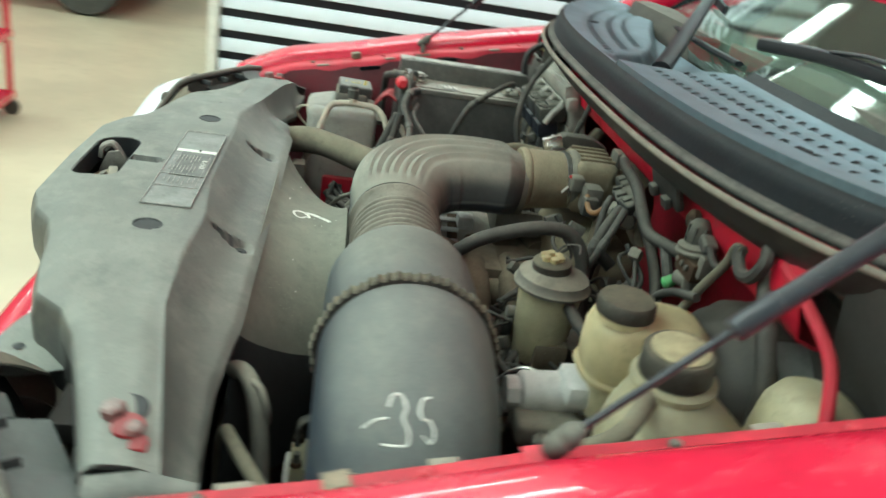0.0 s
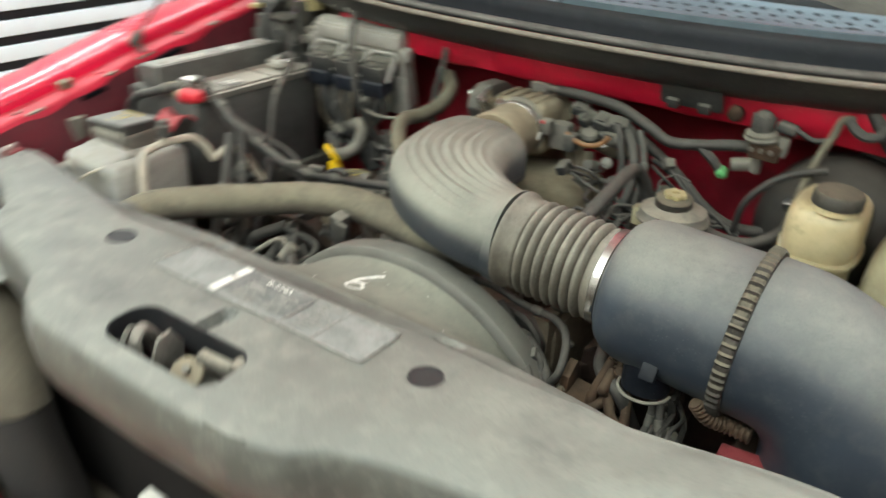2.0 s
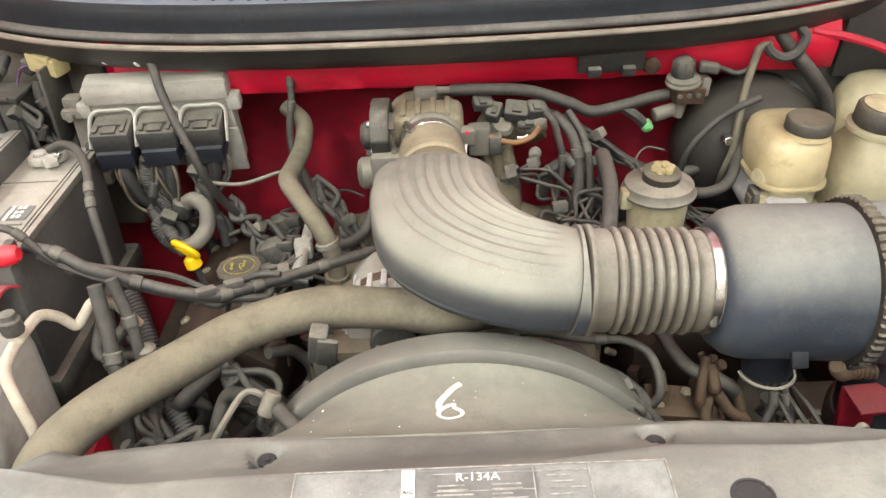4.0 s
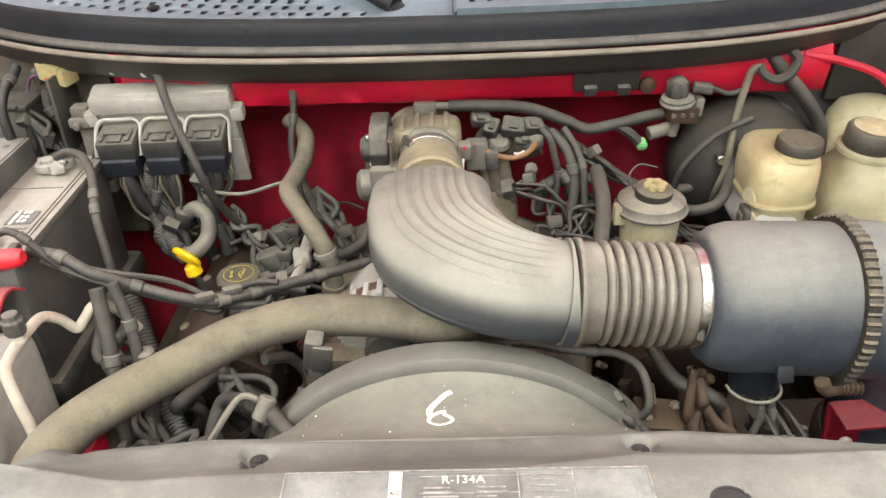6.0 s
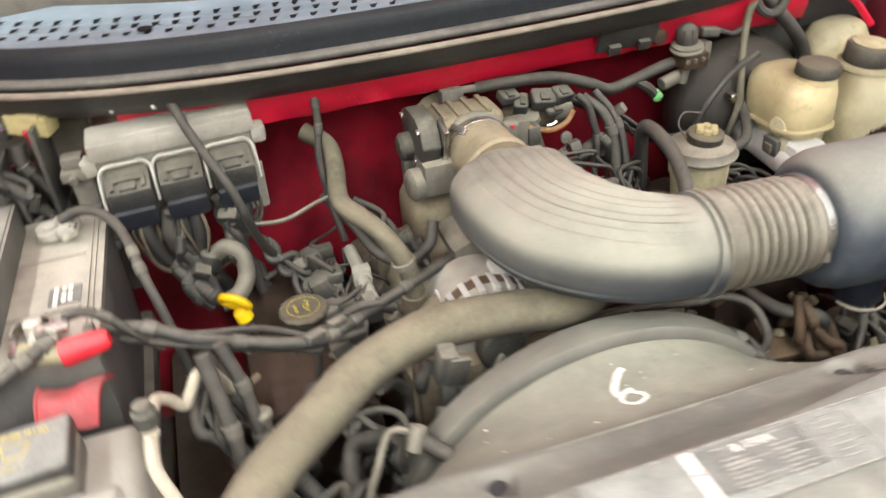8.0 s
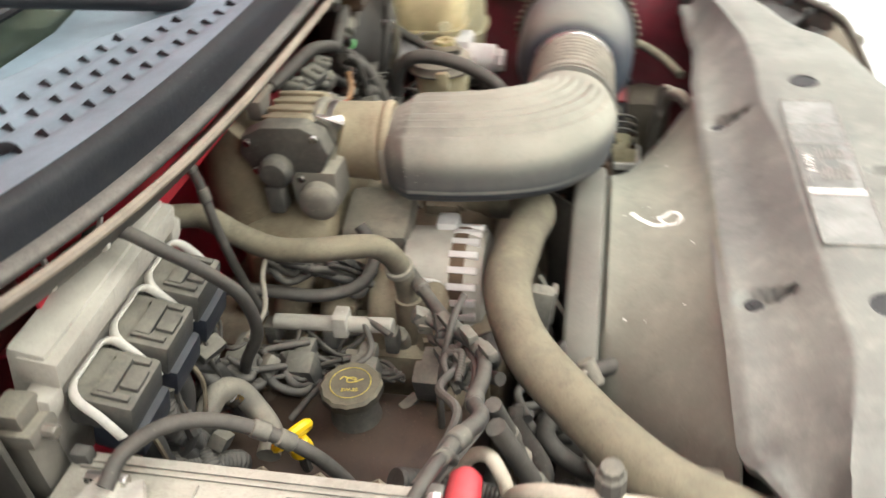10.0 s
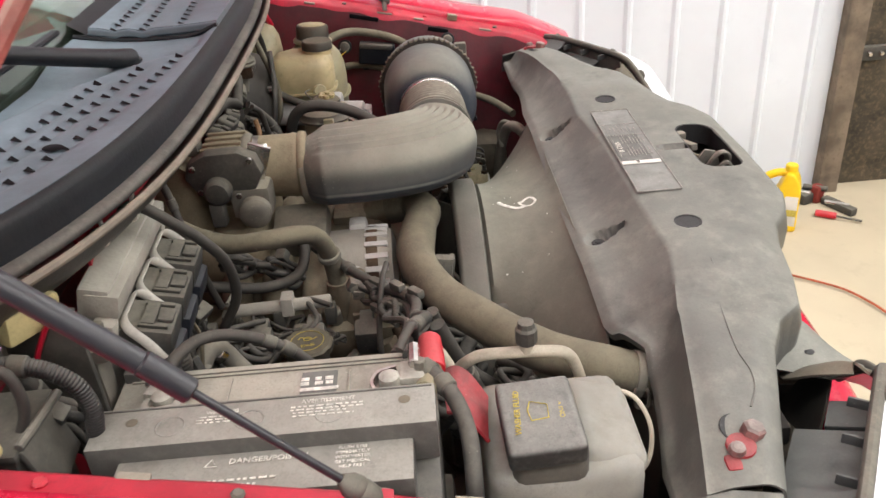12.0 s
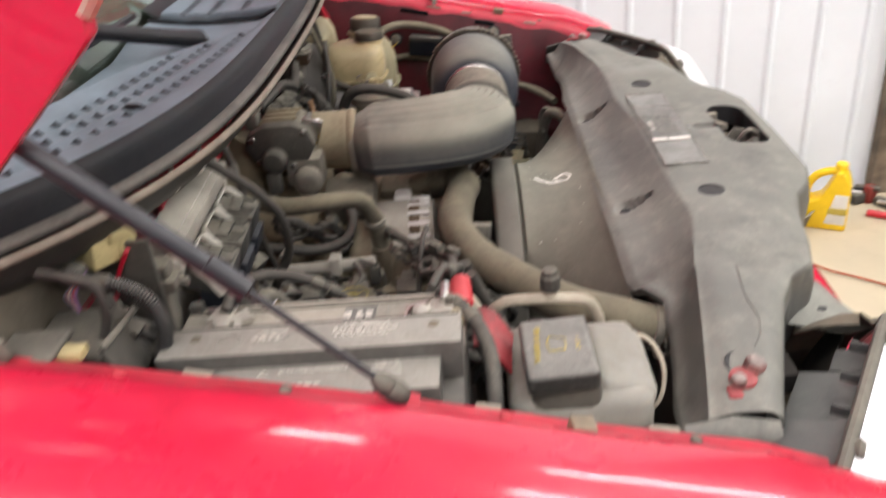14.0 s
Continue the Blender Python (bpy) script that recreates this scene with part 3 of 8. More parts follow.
VENT_ROWS_DRIVER = ((0.088, 0.050, 0.055), (0.142, 0.030, 0.030), (0.186, 0.030, 0.020))
WELL_CREASE = [(0.0, 0.031), (0.075, 0.031), (0.094, 0.050), (0.116, 0.086), (0.14, 0.113), (0.2, 0.152), (0.26, 0.175), (0.35, 0.196), (0.45, 0.214), (0.6, 0.236), (0.8, 0.252)]


def vent_row(k, x):
    return (VENT_ROWS if x < 0.026 else VENT_ROWS_DRIVER)[k]


def vent_line(k, x):
    """How far behind the seal a row of vents lies."""
    off, x0, slope = vent_row(k, x)
    return off + (abs(x) - x0) * slope


def cowl_rear(x):
    """The rear edge of the grille, which leaves more glass free on the driver's half."""
    if x > 0.026:
        return seal_y(x) + 0.222
    return max(seal_y(x) + 0.236, 0.868 + 0.10 * x * x)


def cowl_top(x, v):
    """A point of the grille surface: v 0 at the front edge, 1 at the glass. Shallow troughs run along the vents,
    and the passenger half falls behind a slanting crease into the well of the wiper."""
    y0 = seal_y(x) + 0.030
    y = y0 + (cowl_rear(x) - y0) * v
    z = seal_z(x) + 0.0502 - 0.03 * x * x * v - 0.004 * math.sin(math.pi * v) + (0.004 if x > 0.026 else 0.010) * v ** 3
    for k in range(3):
        start = vent_row(k, x)[1] - 0.016
        ease = max(0.0, min(1.0, (abs(x) - start) / 0.016))
        z -= 0.0045 * ease * math.exp(-((y - seal_y(x) - vent_line(k, x)) / 0.0105) ** 2)
    if x <= 0.026:
        e = max(0.0, min(1.0, (y - seal_y(x) - interp(abs(x), WELL_CREASE)) / 0.030))
        d = max(0.0, min(1.0, (abs(x) - 0.05) / 0.10))
        z -= (0.011 + 0.018 * d) * e * e * (3 - 2 * e)
    return Vector((x, y, z))


def grille_half(x0, x1, name, lift=0.0):
    n, mrow = 150, 64
    rows = []
    for j in range(mrow + 1):
        v = j / mrow
        rows.append([cowl_top(x0 + (x1 - x0) * i / n, v) + Vector((0, 0, lift)) for i in range(n + 1)])

    return part(name, sheet(rows, 0.0035 + lift), M_COWL, cowl, sharp=50)


grille_half(-0.80, 0.028, "grille_half")
grille_half(0.027, 0.80, "grille_half", 0.008)
DX = [0.027 + i * 0.773 / 40 for i in range(41)]
part("rear_skirt", sheet([[cowl_top(x, 1.0) + Vector((0, dy, dz)) for dy, dz in ((0.0, 0.006), (0.004, -0.006), (0.006, -0.03))] for x in DX], 0.003), M_COWLEDGE, cowl, "black turned-down rear edge", sharp=60)
part("edge_lip", sheet([[cowl_top(0.0275, v) + Vector((dx, 0, dz)) for dx, dz in ((0.0, 0.0075), (-0.005, 0.005), (-0.006, -0.002))] for v in [k / 20 for k in range(21)]], 0.002), M_COWL, cowl, "turned-down edge of the upper half", sharp=60)
# dark strip paints the shade under the overlapping upper half
part("step_shade", tube([cowl_top(0.024, v) + Vector((0, 0, 0.002)) for v in (0.0, 0.2, 0.4, 0.6, 0.8, 1.0)], 0.004, 6), M_COWLEDGE, cowl, "dark strip for the shade between the grille halves")
rows = [[cowl_top(x, v) - Vector((0, 0, 0.025)) for x in XS] for v in (0, 0.5, 0.9)]
part("vent_box", sheet(rows), M_BLACKER, cowl)
for cx in (-0.428, 0.44):
    p = cowl_top(cx, 0.30 if cx < 0 else 0.38)
    # flat black disc: the shade of the clip hole as colour
    part("clip_hole", lathe([(0.009, 0), (0.010, 0.0008), (0.009, 0.0012)], p + Vector((0, 0, 0.001 if cx < 0 else 0.009)), (0, -0.1, 1), 18), M_VENT, cowl)
for cx in (-0.5, -0.3, -0.1, 0.04, 0.2, 0.42, 0.6):
    part("seal_clip", box((cx, seal_y(cx) + 0.03, seal_z(cx) + 0.012), (0.012, 0.008, 0.004), 0.0015), M_BLACK, cowl)

# wipers
w = thing("wiper", (-0.09, 0.775, 1.43), "black windscreen wiper with its arm rising from the cowl well", "wiper", "wipers")
part("arm", sweep([(-0.066, 0.760, 1.438), (-0.098, 0.780, 1.449), (-0.17, 0.825, 1.477), (-0.25, 0.875, 1.509), (-0.33, 0.925, 1.542)], lambda s, a: ((0.017 - 0.005 * s) * math.cos(a), (0.014 - 0.004 * s) * math.sin(a)), 14), M_WIPER, w, sharp=60)
part("arm_tip", sweep([(-0.33, 0.925, 1.543), (-0.44, 0.955, 1.562), (-0.56, 0.985, 1.580)], lambda s, a: (0.008 * math.cos(a), 0.004 * math.sin(a)), 10), M_WIPER, w)
part("pivot", lathe([(0.016, 0), (0.018, 0.004), (0.016, 0.014), (0.008, 0.018)], (-0.068, 0.762, 1.424), (0, -0.1, 1), 16), M_WIPER, w)
part("blade", sweep([(-0.30, 0.95, 1.527), (-0.50, 0.985, 1.548), (-0.72, 1.04, 1.572)], lambda s, a: (0.005 * math.cos(a), 0.010 * math.sin(a)), 8), M_WIPER, w)
w = thing("wiper", (0.56, 0.87, 1.43), "black windscreen wiper lying low across the glass", "wiper", "wipers")
part("arm", sweep([(0.60, 0.86, 1.455), (0.565, 0.885, 1.478), (0.48, 0.93, 1.522), (0.36, 0.945, 1.540), (0.26, 0.945, 1.541)], lambda s, a: ((0.015 - 0.008 * s) * math.cos(a), (0.010 - 0.005 * s) * math.sin(a)), 12), M_WIPER, w, sharp=60)
part("pivot", lathe([(0.016, 0), (0.018, 0.004), (0.016, 0.014), (0.008, 0.018)], (0.603, 0.858, 1.440), (0, -0.1, 1), 16), M_WIPER, w)
part("blade", sweep([(-0.055, 0.912, 1.505), (0.10, 0.934, 1.519), (0.26, 0.941, 1.524), (0.45, 0.955, 1.530)], lambda s, a: (0.007 * math.cos(a), 0.011 * math.sin(a)), 8), M_WIPER, w)
part("blade_bridge", sweep([(0.12, 0.934, 1.530), (0.22, 0.938, 1.541), (0.34, 0.944, 1.534)], lambda s, a: (0.005 * math.cos(a), 0.003 * math.sin(a)), 8), M_WIPER, w)

# windscreen and cab
ws = thing("windscreen", (0, 0.9, 1.46), "tinted windscreen reflecting the workshop lights", "windscreen")
rows = [[Vector((x, 0.875 + 0.22 * x * x - (0.09 if x > 0.03 else 0.0), 1.468 - 0.0625 - 0.02 * x * x)) for x in XS]]
for j in range(9):
    v = j / 8
    rows.append([Vector((x * (1 - 0.12 * v), 0.875 + 0.22 * x * x + v * 0.72 + 0.05 * v * v, 1.468 + v * 0.50 - 0.02 * x * x)) for x in XS])
part("glass_pane", sheet(rows, 0.005), M_GLASS, ws, sharp=60).visible_shadow = False
cab = thing("cab", (0, 1.8, 0.4), "red pickup cab with a dark interior", "cab")
for sx in (-1, 1):
    part("pillar", tube([(sx * 0.83, 0.93, 1.42), (sx * 0.80, 1.25, 1.70), (sx * 0.73, 1.68, 1.97)], 0.045, 10), M_RED, cab)
    part("door_panel", box((sx * 0.93, 1.75, 0.95), (0.1, 1.1, 0.95), 0.03), M_RED, cab)
    part("side_window", box((sx * 0.84, 1.9, 1.65), (0.02, 0.9, 0.5), 0.005), M_COWLEDGE, cab)
part("roof", box((0, 2.3, 2.0), (1.5, 1.3, 0.06), 0.02), M_RED, cab)
part("dashboard", box((0, 1.12, 1.40), (1.5, 0.46, 0.12), 0.04, rot=(-8, 0, 0)), M_BLACK, cab, "dark grey dashboard")
part("rear_panel", box((0, 2.6, 1.2), (1.6, 0.08, 1.5), 0.02), M_BLACKER, cab)
part("cab_floor", box((0, 1.8, 0.75), (1.7, 1.7, 0.08), 0.01), M_BLACKER, cab)
part("bench_seat", box((0, 1.95, 1.15), (1.4, 0.25, 0.7), 0.08, rot=(-12, 0, 0)), M_BLACKER, cab)

# raised hood
M_HEM = mat("dusty_hem", "a8605a", 0.6, vary=0.3, scale=30, dust=0.9, dust_col="b59a86", low=-0.8, high=0.8)
hood = thing("hood", (0, 0.88, 1.52), "raised red hood with turned-down side flanges", "hood")


def hood_y(z):
    """The line of the raised panel, leaning forward as it rises."""
    return 0.86 - (z - 1.54) * 0.36


rows = []
for i in range(33):
    x = -0.80 + i * 1.6 / 32
    e = abs(x) / 0.8
    rows.append([Vector((x, hood_y(z) + 0.02 * (1 - e ** 6), z)) for z in [1.625 + k * 0.09 for k in range(11)]])
part("outer_skin", sheet(rows, 0.02), M_RED, hood, sharp=60)
for sx in (-1, 1):
    poly = [(0.875, 1.50), (0.80, 1.468), (0.735, 1.475), (0.69, 1.522), (0.634, 1.573), (0.602, 1.603), (0.588, 1.617), (0.587, 1.629), (0.566, 1.655), (0.546, 1.678), (0.49, 1.80), (0.44, 2.0), (0.34, 2.4), (0.40, 2.5), (0.52, 2.5), (0.74, 1.9), (0.85, 1.6)]
    part("side_flange", prism(poly, sx * 0.775, sx * 0.797, "x", 0.004), M_RED, hood)
    seam = [(sx * 0.772, 0.70, 1.52), (sx * 0.772, 0.665, 1.60), (sx * 0.772, 0.64, 1.68), (sx * 0.772, 0.57, 1.88), (sx * 0.772, 0.45, 2.25)]
    edge = [(sx * 0.792, y, z) for y, z in ((0.587, 1.632), (0.566, 1.657), (0.546, 1.68), (0.49, 1.802), (0.44, 2.0), (0.38, 2.2))]
    part("dusty_hem", tube(edge, 0.0065, 8, smooth=False), M_HEM, hood, "dusty beige sealed hem")
    part("hem_seam", tube(seam, 0.005, 6), M_SEALB, hood, "tan sealant along the hem")
for k in range(5):
    x = -0.6 + k * 0.3
    part("stiffener", box((x, hood_y(2.05) - 0.02, 2.05), (0.09, 0.03, 0.8), 0.012, rot=(20, 0, 0)), M_REDIN, hood)


def strut(sx):
    s = thing("gas_strut", (sx * 0.78, 0.424, 1.285), "black gas strut holding up the hood", "gas strut", "hood struts")
    a, b, c = Vector((sx * 0.782, 0.424, 1.297)), Vector((sx * 0.78, 0.537, 1.413)), Vector((sx * 0.765, 0.755, 1.612))
    d = (b - a).normalized()
    part("rod", rod(a, b, 0.0034, seg=12), M_STRUT, s, "thin dark piston rod")
    part("cylinder", rod(b - d * 0.004, c, 0.0086, seg=18), M_STRUT, s, "glossy black cylinder")
    part("collar", rod(b - d * 0.012, b + d * 0.028, 0.0094, seg=18), M_STRUT, s)
    part("socket", lathe([(0.005, -0.015), (0.0095, -0.010), (0.0105, 0.0), (0.0095, 0.004), (0.0105, 0.006), (0.0095, 0.014), (0.0045, 0.022)], a, d, 16), M_BLACK, s, "black ball socket")
    part("ball_stud", rod(a, (sx * 0.762, 0.424, 1.272), 0.006, seg=10), M_BLACK, s)
    part("bracket", box((sx * 0.768, 0.424, 1.2725), (0.026, 0.040, 0.004), 0.0015, rot=(12, 0, 0)), M_FLANGE, s)


strut(-1)
strut(1)

# dark bay below: rails, undertray, cradle
bay = thing("chassis_frame", (0, 0.3, 0.3), "dark dirty frame rails and undertray below the engine", "frame")
part("undertray", box((0, 0.265, 0.72), (1.5, 1.11, 0.04), 0.01), M_BLACKER, bay)
for sx in (-1, 1):
    part("rail", box((sx * 0.50, 0.38, 0.76), (0.10, 1.12, 0.16), 0.02), M_BLACKER, bay, "dirty black frame rail")
    part("wheel_housing", box((sx * 0.70, 0.45, 0.82), (0.14, 0.6, 0.3), 0.05), M_BLACKER, bay)
    part("front_tyre", lathe([(0.2, -0.12), (0.36, -0.115), (0.38, -0.08), (0.385, 0.0), (0.38, 0.08), (0.36, 0.115), (0.2, 0.12)], (sx * 0.83, 0.55, 0.385), (1, 0, 0), 40), M_BLACK, bay)
part("radiator", box((0, 0.085, 0.87), (1.05, 0.05, 0.42), 0.008), M_BLACK, bay, "black radiator core")


# ---------------------------------------------------------------- radiator cover
FRONT = [(0, -0.172), (0.16, -0.168), (0.215, -0.148), (0.25, -0.12), (0.30, -0.104), (0.38, -0.088), (0.44, -0.07), (0.47, -0.035), (0.52, -0.008), (0.60, 0.02), (0.66, 0.04), (0.71, 0.055)]
CREASE = [(0, 0.052), (0.2, 0.05), (0.32, 0.044), (0.45, 0.05), (0.6, 0.08), (0.70, 0.10)]
TAIL = [(0, 0.150), (0.38, 0.148), (0.42, 0.135), (0.45, 0.115), (0.50, 0.118), (0.56, 0.128), (0.62, 0.14), (0.70, 0.15)]
TAIL_DRIVER = [(0, 0.150), (0.38, 0.147), (0.45, 0.140), (0.52, 0.136), (0.62, 0.14), (0.70, 0.15)]
TAILZ = [(0, 1.137), (0.25, 1.142), (0.38, 1.13), (0.45, 1.125), (0.56, 1.12), (0.62, 1.11), (0.68, 1.13), (0.72, 1.15)]


def crease_y(x):
    """Where the top face breaks into the tail, further back at the passenger end."""
    return interp(abs(x), CREASE) + 0.026 * max(0.0, min(1.0, (-x - 0.30) / 0.14)) + 0.018 * max(0.0, min(1.0, (x - 0.06) / 0.14))


def cover_top(x, f):
    """Top face: f 0 at the front edge, 1 at the crease."""
    e = abs(x)
    y0, y1 = interp(e, FRONT), crease_y(x)
    y = y0 + (y1 - y0) * f
    z = 1.196 - 0.012 * max(0, 1 - f * 3.2) ** 2 - 0.02 * max(0, (e - 0.55) / 0.15) ** 2 - 0.006 * max(0, 1 - abs(e - 0.42) / 0.1) * math.sin(f * 3)
    z += 0.005 * math.exp(-((e - 0.33) / 0.05) ** 2) * math.sin(math.pi * f)
    return Vector((x, y, z))


cover = thing("radiator_cover", (0, 0, 1.05), "dusty grey moulded plastic radiator cover", "engine cover")
TOP_CUPS = ((-0.241, 0.001), (0.256, 0.004))
TAIL_CUPS = ((-0.192, 0.116), (0.203, 0.120))


def ease(d, a, b):
    u = max(0.0, min(1.0, (d - a) / (b - a)))
    return u * u * (3 - 2 * u)


def tail_point(x, u):
    c, t = cover_top(x, 1), Vector((x, interp(abs(x), TAIL if x < 0 else TAIL_DRIVER), interp(abs(x), TAILZ)))
    arch = 0.022 * math.exp(-((x + 0.437) / 0.032) ** 4) * u * u
    return c.lerp(t, u) - Vector((0, 0, 0.009 * math.sin(math.pi * min(1, u * 1.15)) - arch))


def cover_feature(p):
    """Sunken cups round the fasteners, the finger slot and shallow moulded forms of the shell."""
    for cx, cy in TOP_CUPS:
        p.z -= 0.018 * (1 - ease(math.hypot(p.x - cx, p.y - cy), 0.0105, 0.0170))
    for cx, cy in TAIL_CUPS:
        floor = tail_point(cx, 0.80).z - 0.006
        w = 0.0185 * max(0.0, 1 - max(0.0, cy - p.y) / 0.044)
        d = math.hypot(p.x - cx, max(0.0, p.y - cy))
        if w > 0 and p.z > floor:
            p.z -= (p.z - floor) * (1 - ease(d, w * 0.72, w * 1.05 + 0.0005))
    d = math.hypot(p.x - 0.012, max(0.0, abs(p.y + 0.058) - 0.018))
    p.z -= 0.014 * (1 - ease(d, 0.0065, 0.0105))
    # the crease towards the tail is rounded, more so at the ends
    p.z -= (0.0025 + 0.0045 * ease(abs(p.x), 0.36, 0.50)) * math.exp(-((p.y - crease_y(p.x)) / 0.016) ** 2)
    # soft hump beside each cup row and the raised pad on the passenger side
    p.z += 0.0035 * math.exp(-((p.x + 0.40) / 0.035) ** 2 - ((p.y - 0.0) / 0.03) ** 2)
    p.z += 0.0025 * math.exp(-((p.x - 0.41) / 0.04) ** 2 - ((p.y + 0.01) / 0.03) ** 2)
    return p


def opening(p):
    """Signed distance to the rounded edge of the latch opening and the way out of it."""
    cx, cy, hx, hy, r = 0.0125, -0.112, 0.0895, 0.0345, 0.026
    qx, qy = abs(p.x - cx) - hx + r, abs(p.y - cy) - hy + r
    sx_, sy_ = (1 if p.x > cx else -1), (1 if p.y > cy else -1)
    if qx > 0 and qy > 0:
        l = math.hypot(qx, qy)
        return l - r, Vector((sx_ * qx / l, sy_ * qy / l, 0))
    return (qx - r, Vector((sx_, 0, 0))) if qx > qy else (qy - r, Vector((0, sy_, 0)))


xs = [round(-0.70 + i * 0.005, 4) for i in range(281)]
fs = [0, 0.015, 0.035, 0.06] + [0.08 + k * 0.0235 for k in range(39)]
rows, inside = [], []
for x in xs:
    e = abs(x)
    r = []
    p = cover_top(x, 0)
    for dy, dz in ((0.02, -0.115), (0.008, -0.10), (-0.006, -0.06), (-0.008, -0.03), (-0.004, -0.010)):
        r.append(Vector((x, p.y + dy * (1 if e < 0.45 else 0.4), p.z + dz * (1 if e < 0.48 else 0.55))))
    r += [cover_feature(cover_top(x, f)) for f in fs]
    r += [cover_feature(tail_point(x, u)) for u in [k / 24 for k in range(25)]]
    r.append(tail_point(x, 1) + Vector((0, -0.004, -0.01)))
    rows.append(r)
    flags = []
    for j, q in enumerate(r):
        sd, out = opening(q)
        hole = 5 <= j < 5 + len(fs) and sd < 0
        flags.append(hole)
        if hole and sd > -0.009:
            q -= out * sd
    inside.append(flags)


def cover_gap(i, j):
    return inside[i][j] and inside[i + 1][j] and inside[i][j + 1] and inside[i + 1][j + 1]


part("shell", sheet(rows, 0.003, cover_gap), M_COVER, cover, sharp=50)
# rim of the latch opening
edge = []
for k in range(65):
    a = 2 * math.pi * k / 64
    q = Vector((0.0125 + 0.12 * math.cos(a), -0.112 + 0.06 * math.sin(a), 0))
    for _ in range(30):
        sd, out = opening(q)
        q -= out * sd * 0.7
        q += (Vector((0.0125, -0.112, 0)) - q) * (0.02 if sd > 0.001 else 0)
    e = abs(q.x)
    z = cover_top(q.x, (q.y - interp(e, FRONT)) / (crease_y(q.x) - interp(e, FRONT))).z
    edge.append([Vector((q.x, q.y, z - 0.001)), Vector((q.x, q.y, z - 0.012)), Vector((q.x, q.y, z - 0.034))])
# near-black instead of cover grey: shade of the opening in the colour
part("opening_rim", sheet(edge, 0.002), M_CUP, cover, "inner rim of the latch opening with shade in its colour")


def fastener(p, normal, r=0.0115):
    """A push clip at the bottom of a cup."""
    f = part("fastener", lathe([(r, -0.001), (r, 0.0012), (r * 0.86, 0.0022), (r * 0.5, 0.0018), (r * 0.2, 0.0018)], p, normal, 24), M_CUP, cover, "dark push clip in a sunken cup")
    part("fastener_head", lathe([(r * 0.42, 0.0012), (r * 0.42, 0.0028), (r * 0.3, 0.0034), (r * 0.1, 0.003)], Vector(p), normal, 18), M_CUP, f)


for cx, cy in TOP_CUPS:
    e = abs(cx)
    fastener(cover_feature(cover_top(cx, (cy - interp(e, FRONT)) / (crease_y(cx) - interp(e, FRONT)))), (0, 0, 1))
for cx, cy in TAIL_CUPS:
    fastener(Vector((cx, cy - 0.002, tail_point(cx, 0.80).z - 0.006)), (0, 0.1, 1), 0.010)
for cx, cy in TOP_CUPS:
    z = cover_top(cx, (cy - interp(abs(cx), FRONT)) / (crease_y(cx) - interp(abs(cx), FRONT))).z
    # cup walls near-black, so the cup's shade is in the colour
    part("fastener_cup", lathe([(0.0195, -0.0006), (0.0188, 0.0006), (0.0165, 0.0002), (0.0150, -0.010), (0.0135, -0.0125), (0.004, -0.013)], (cx, cy, z), (0, 0.02, 1), 32), M_CUP, cover, "round fastener cup with its shade in the colour", sharp=50)
    part("fastener_head", lathe([(0.0125, 0), (0.0125, 0.002), (0.010, 0.0042), (0.003, 0.0035)], (cx, cy, z - 0.0125), seg=20), M_RING, cover)
# ends: hump with the opening for the hood-bumper bolt, and the side wing towards the lamp
for sx in (-1, 1):
    rows = []
    for i in range(13):
        u = i / 12
        rows.append([Vector((sx * (0.70 + 0.03 * v), 0.055 + u * 0.095, 1.172 - 0.05 * v * v - 0.02 * abs(u - 0.5))) for v in (0, 0.3, 0.6, 0.8, 1)])
    part("end_lip", sheet(rows, 0.003), M_COVER, cover)
    # no hole here: a dark disc paints the shade of the bolt opening
    part("bolt_recess", lathe([(0.018, 0), (0.019, 0.0006), (0.018, 0.0012), (0.016, 0.0008), (0.004, 0.0006)], (sx * 0.638, 0.076, 1.1872), (sx * 0.17, -0.03, 1), 24), M_CUP, cover, "dark disc for the shaded bolt opening")
    dy = 0.012 * (1 + sx)
    fr_ = curve_pts([Vector((sx * 0.366, -0.080, 1.130)), Vector((sx * 0.387, -0.108, 1.118)), Vector((sx * 0.425, -0.127, 1.106)), Vector((sx * 0.470, -0.147, 1.102))], 4)
    bk_ = curve_pts([Vector((sx * 0.466, -0.042 + dy, 1.110)), Vector((sx * 0.478, -0.072 + dy, 1.108)), Vector((sx * 0.488, -0.104 + dy, 1.106)), Vector((sx * 0.480, -0.143, 1.103))], 4)
    rows = [[a.lerp(b, v) + Vector((0, 0, 0.008 * math.sin(math.pi * v))) for v in (0, 0.05, 0.2, 0.4, 0.6, 0.8, 0.95, 1)] for a, b in zip(fr_, bk_)]
    part("side_wing", sheet(rows, 0.003), M_COVER, cover, "grey wing beside the headlamp", sharp=60)
    part("wing_skirt", sheet([[p, p + Vector((0, 0.003, -0.02)), p + Vector((0, 0.004, -0.05))] for p in (Vector((sx * 0.36, -0.078, 1.13)).lerp(Vector((sx * 0.466, -0.040 + dy, 1.112)), k / 6) for k in range(7))], 0.003), M_COVER, cover)
    # dark disc paints the shade of the bolt hole in the wing
    part("wing_hole_disc", lathe([(0.006, 0), (0.007, 0.001), (0.004, 0.002)], (sx * 0.447, -0.089, 1.1165), (0, 0, 1), 14), M_CUP, cover)

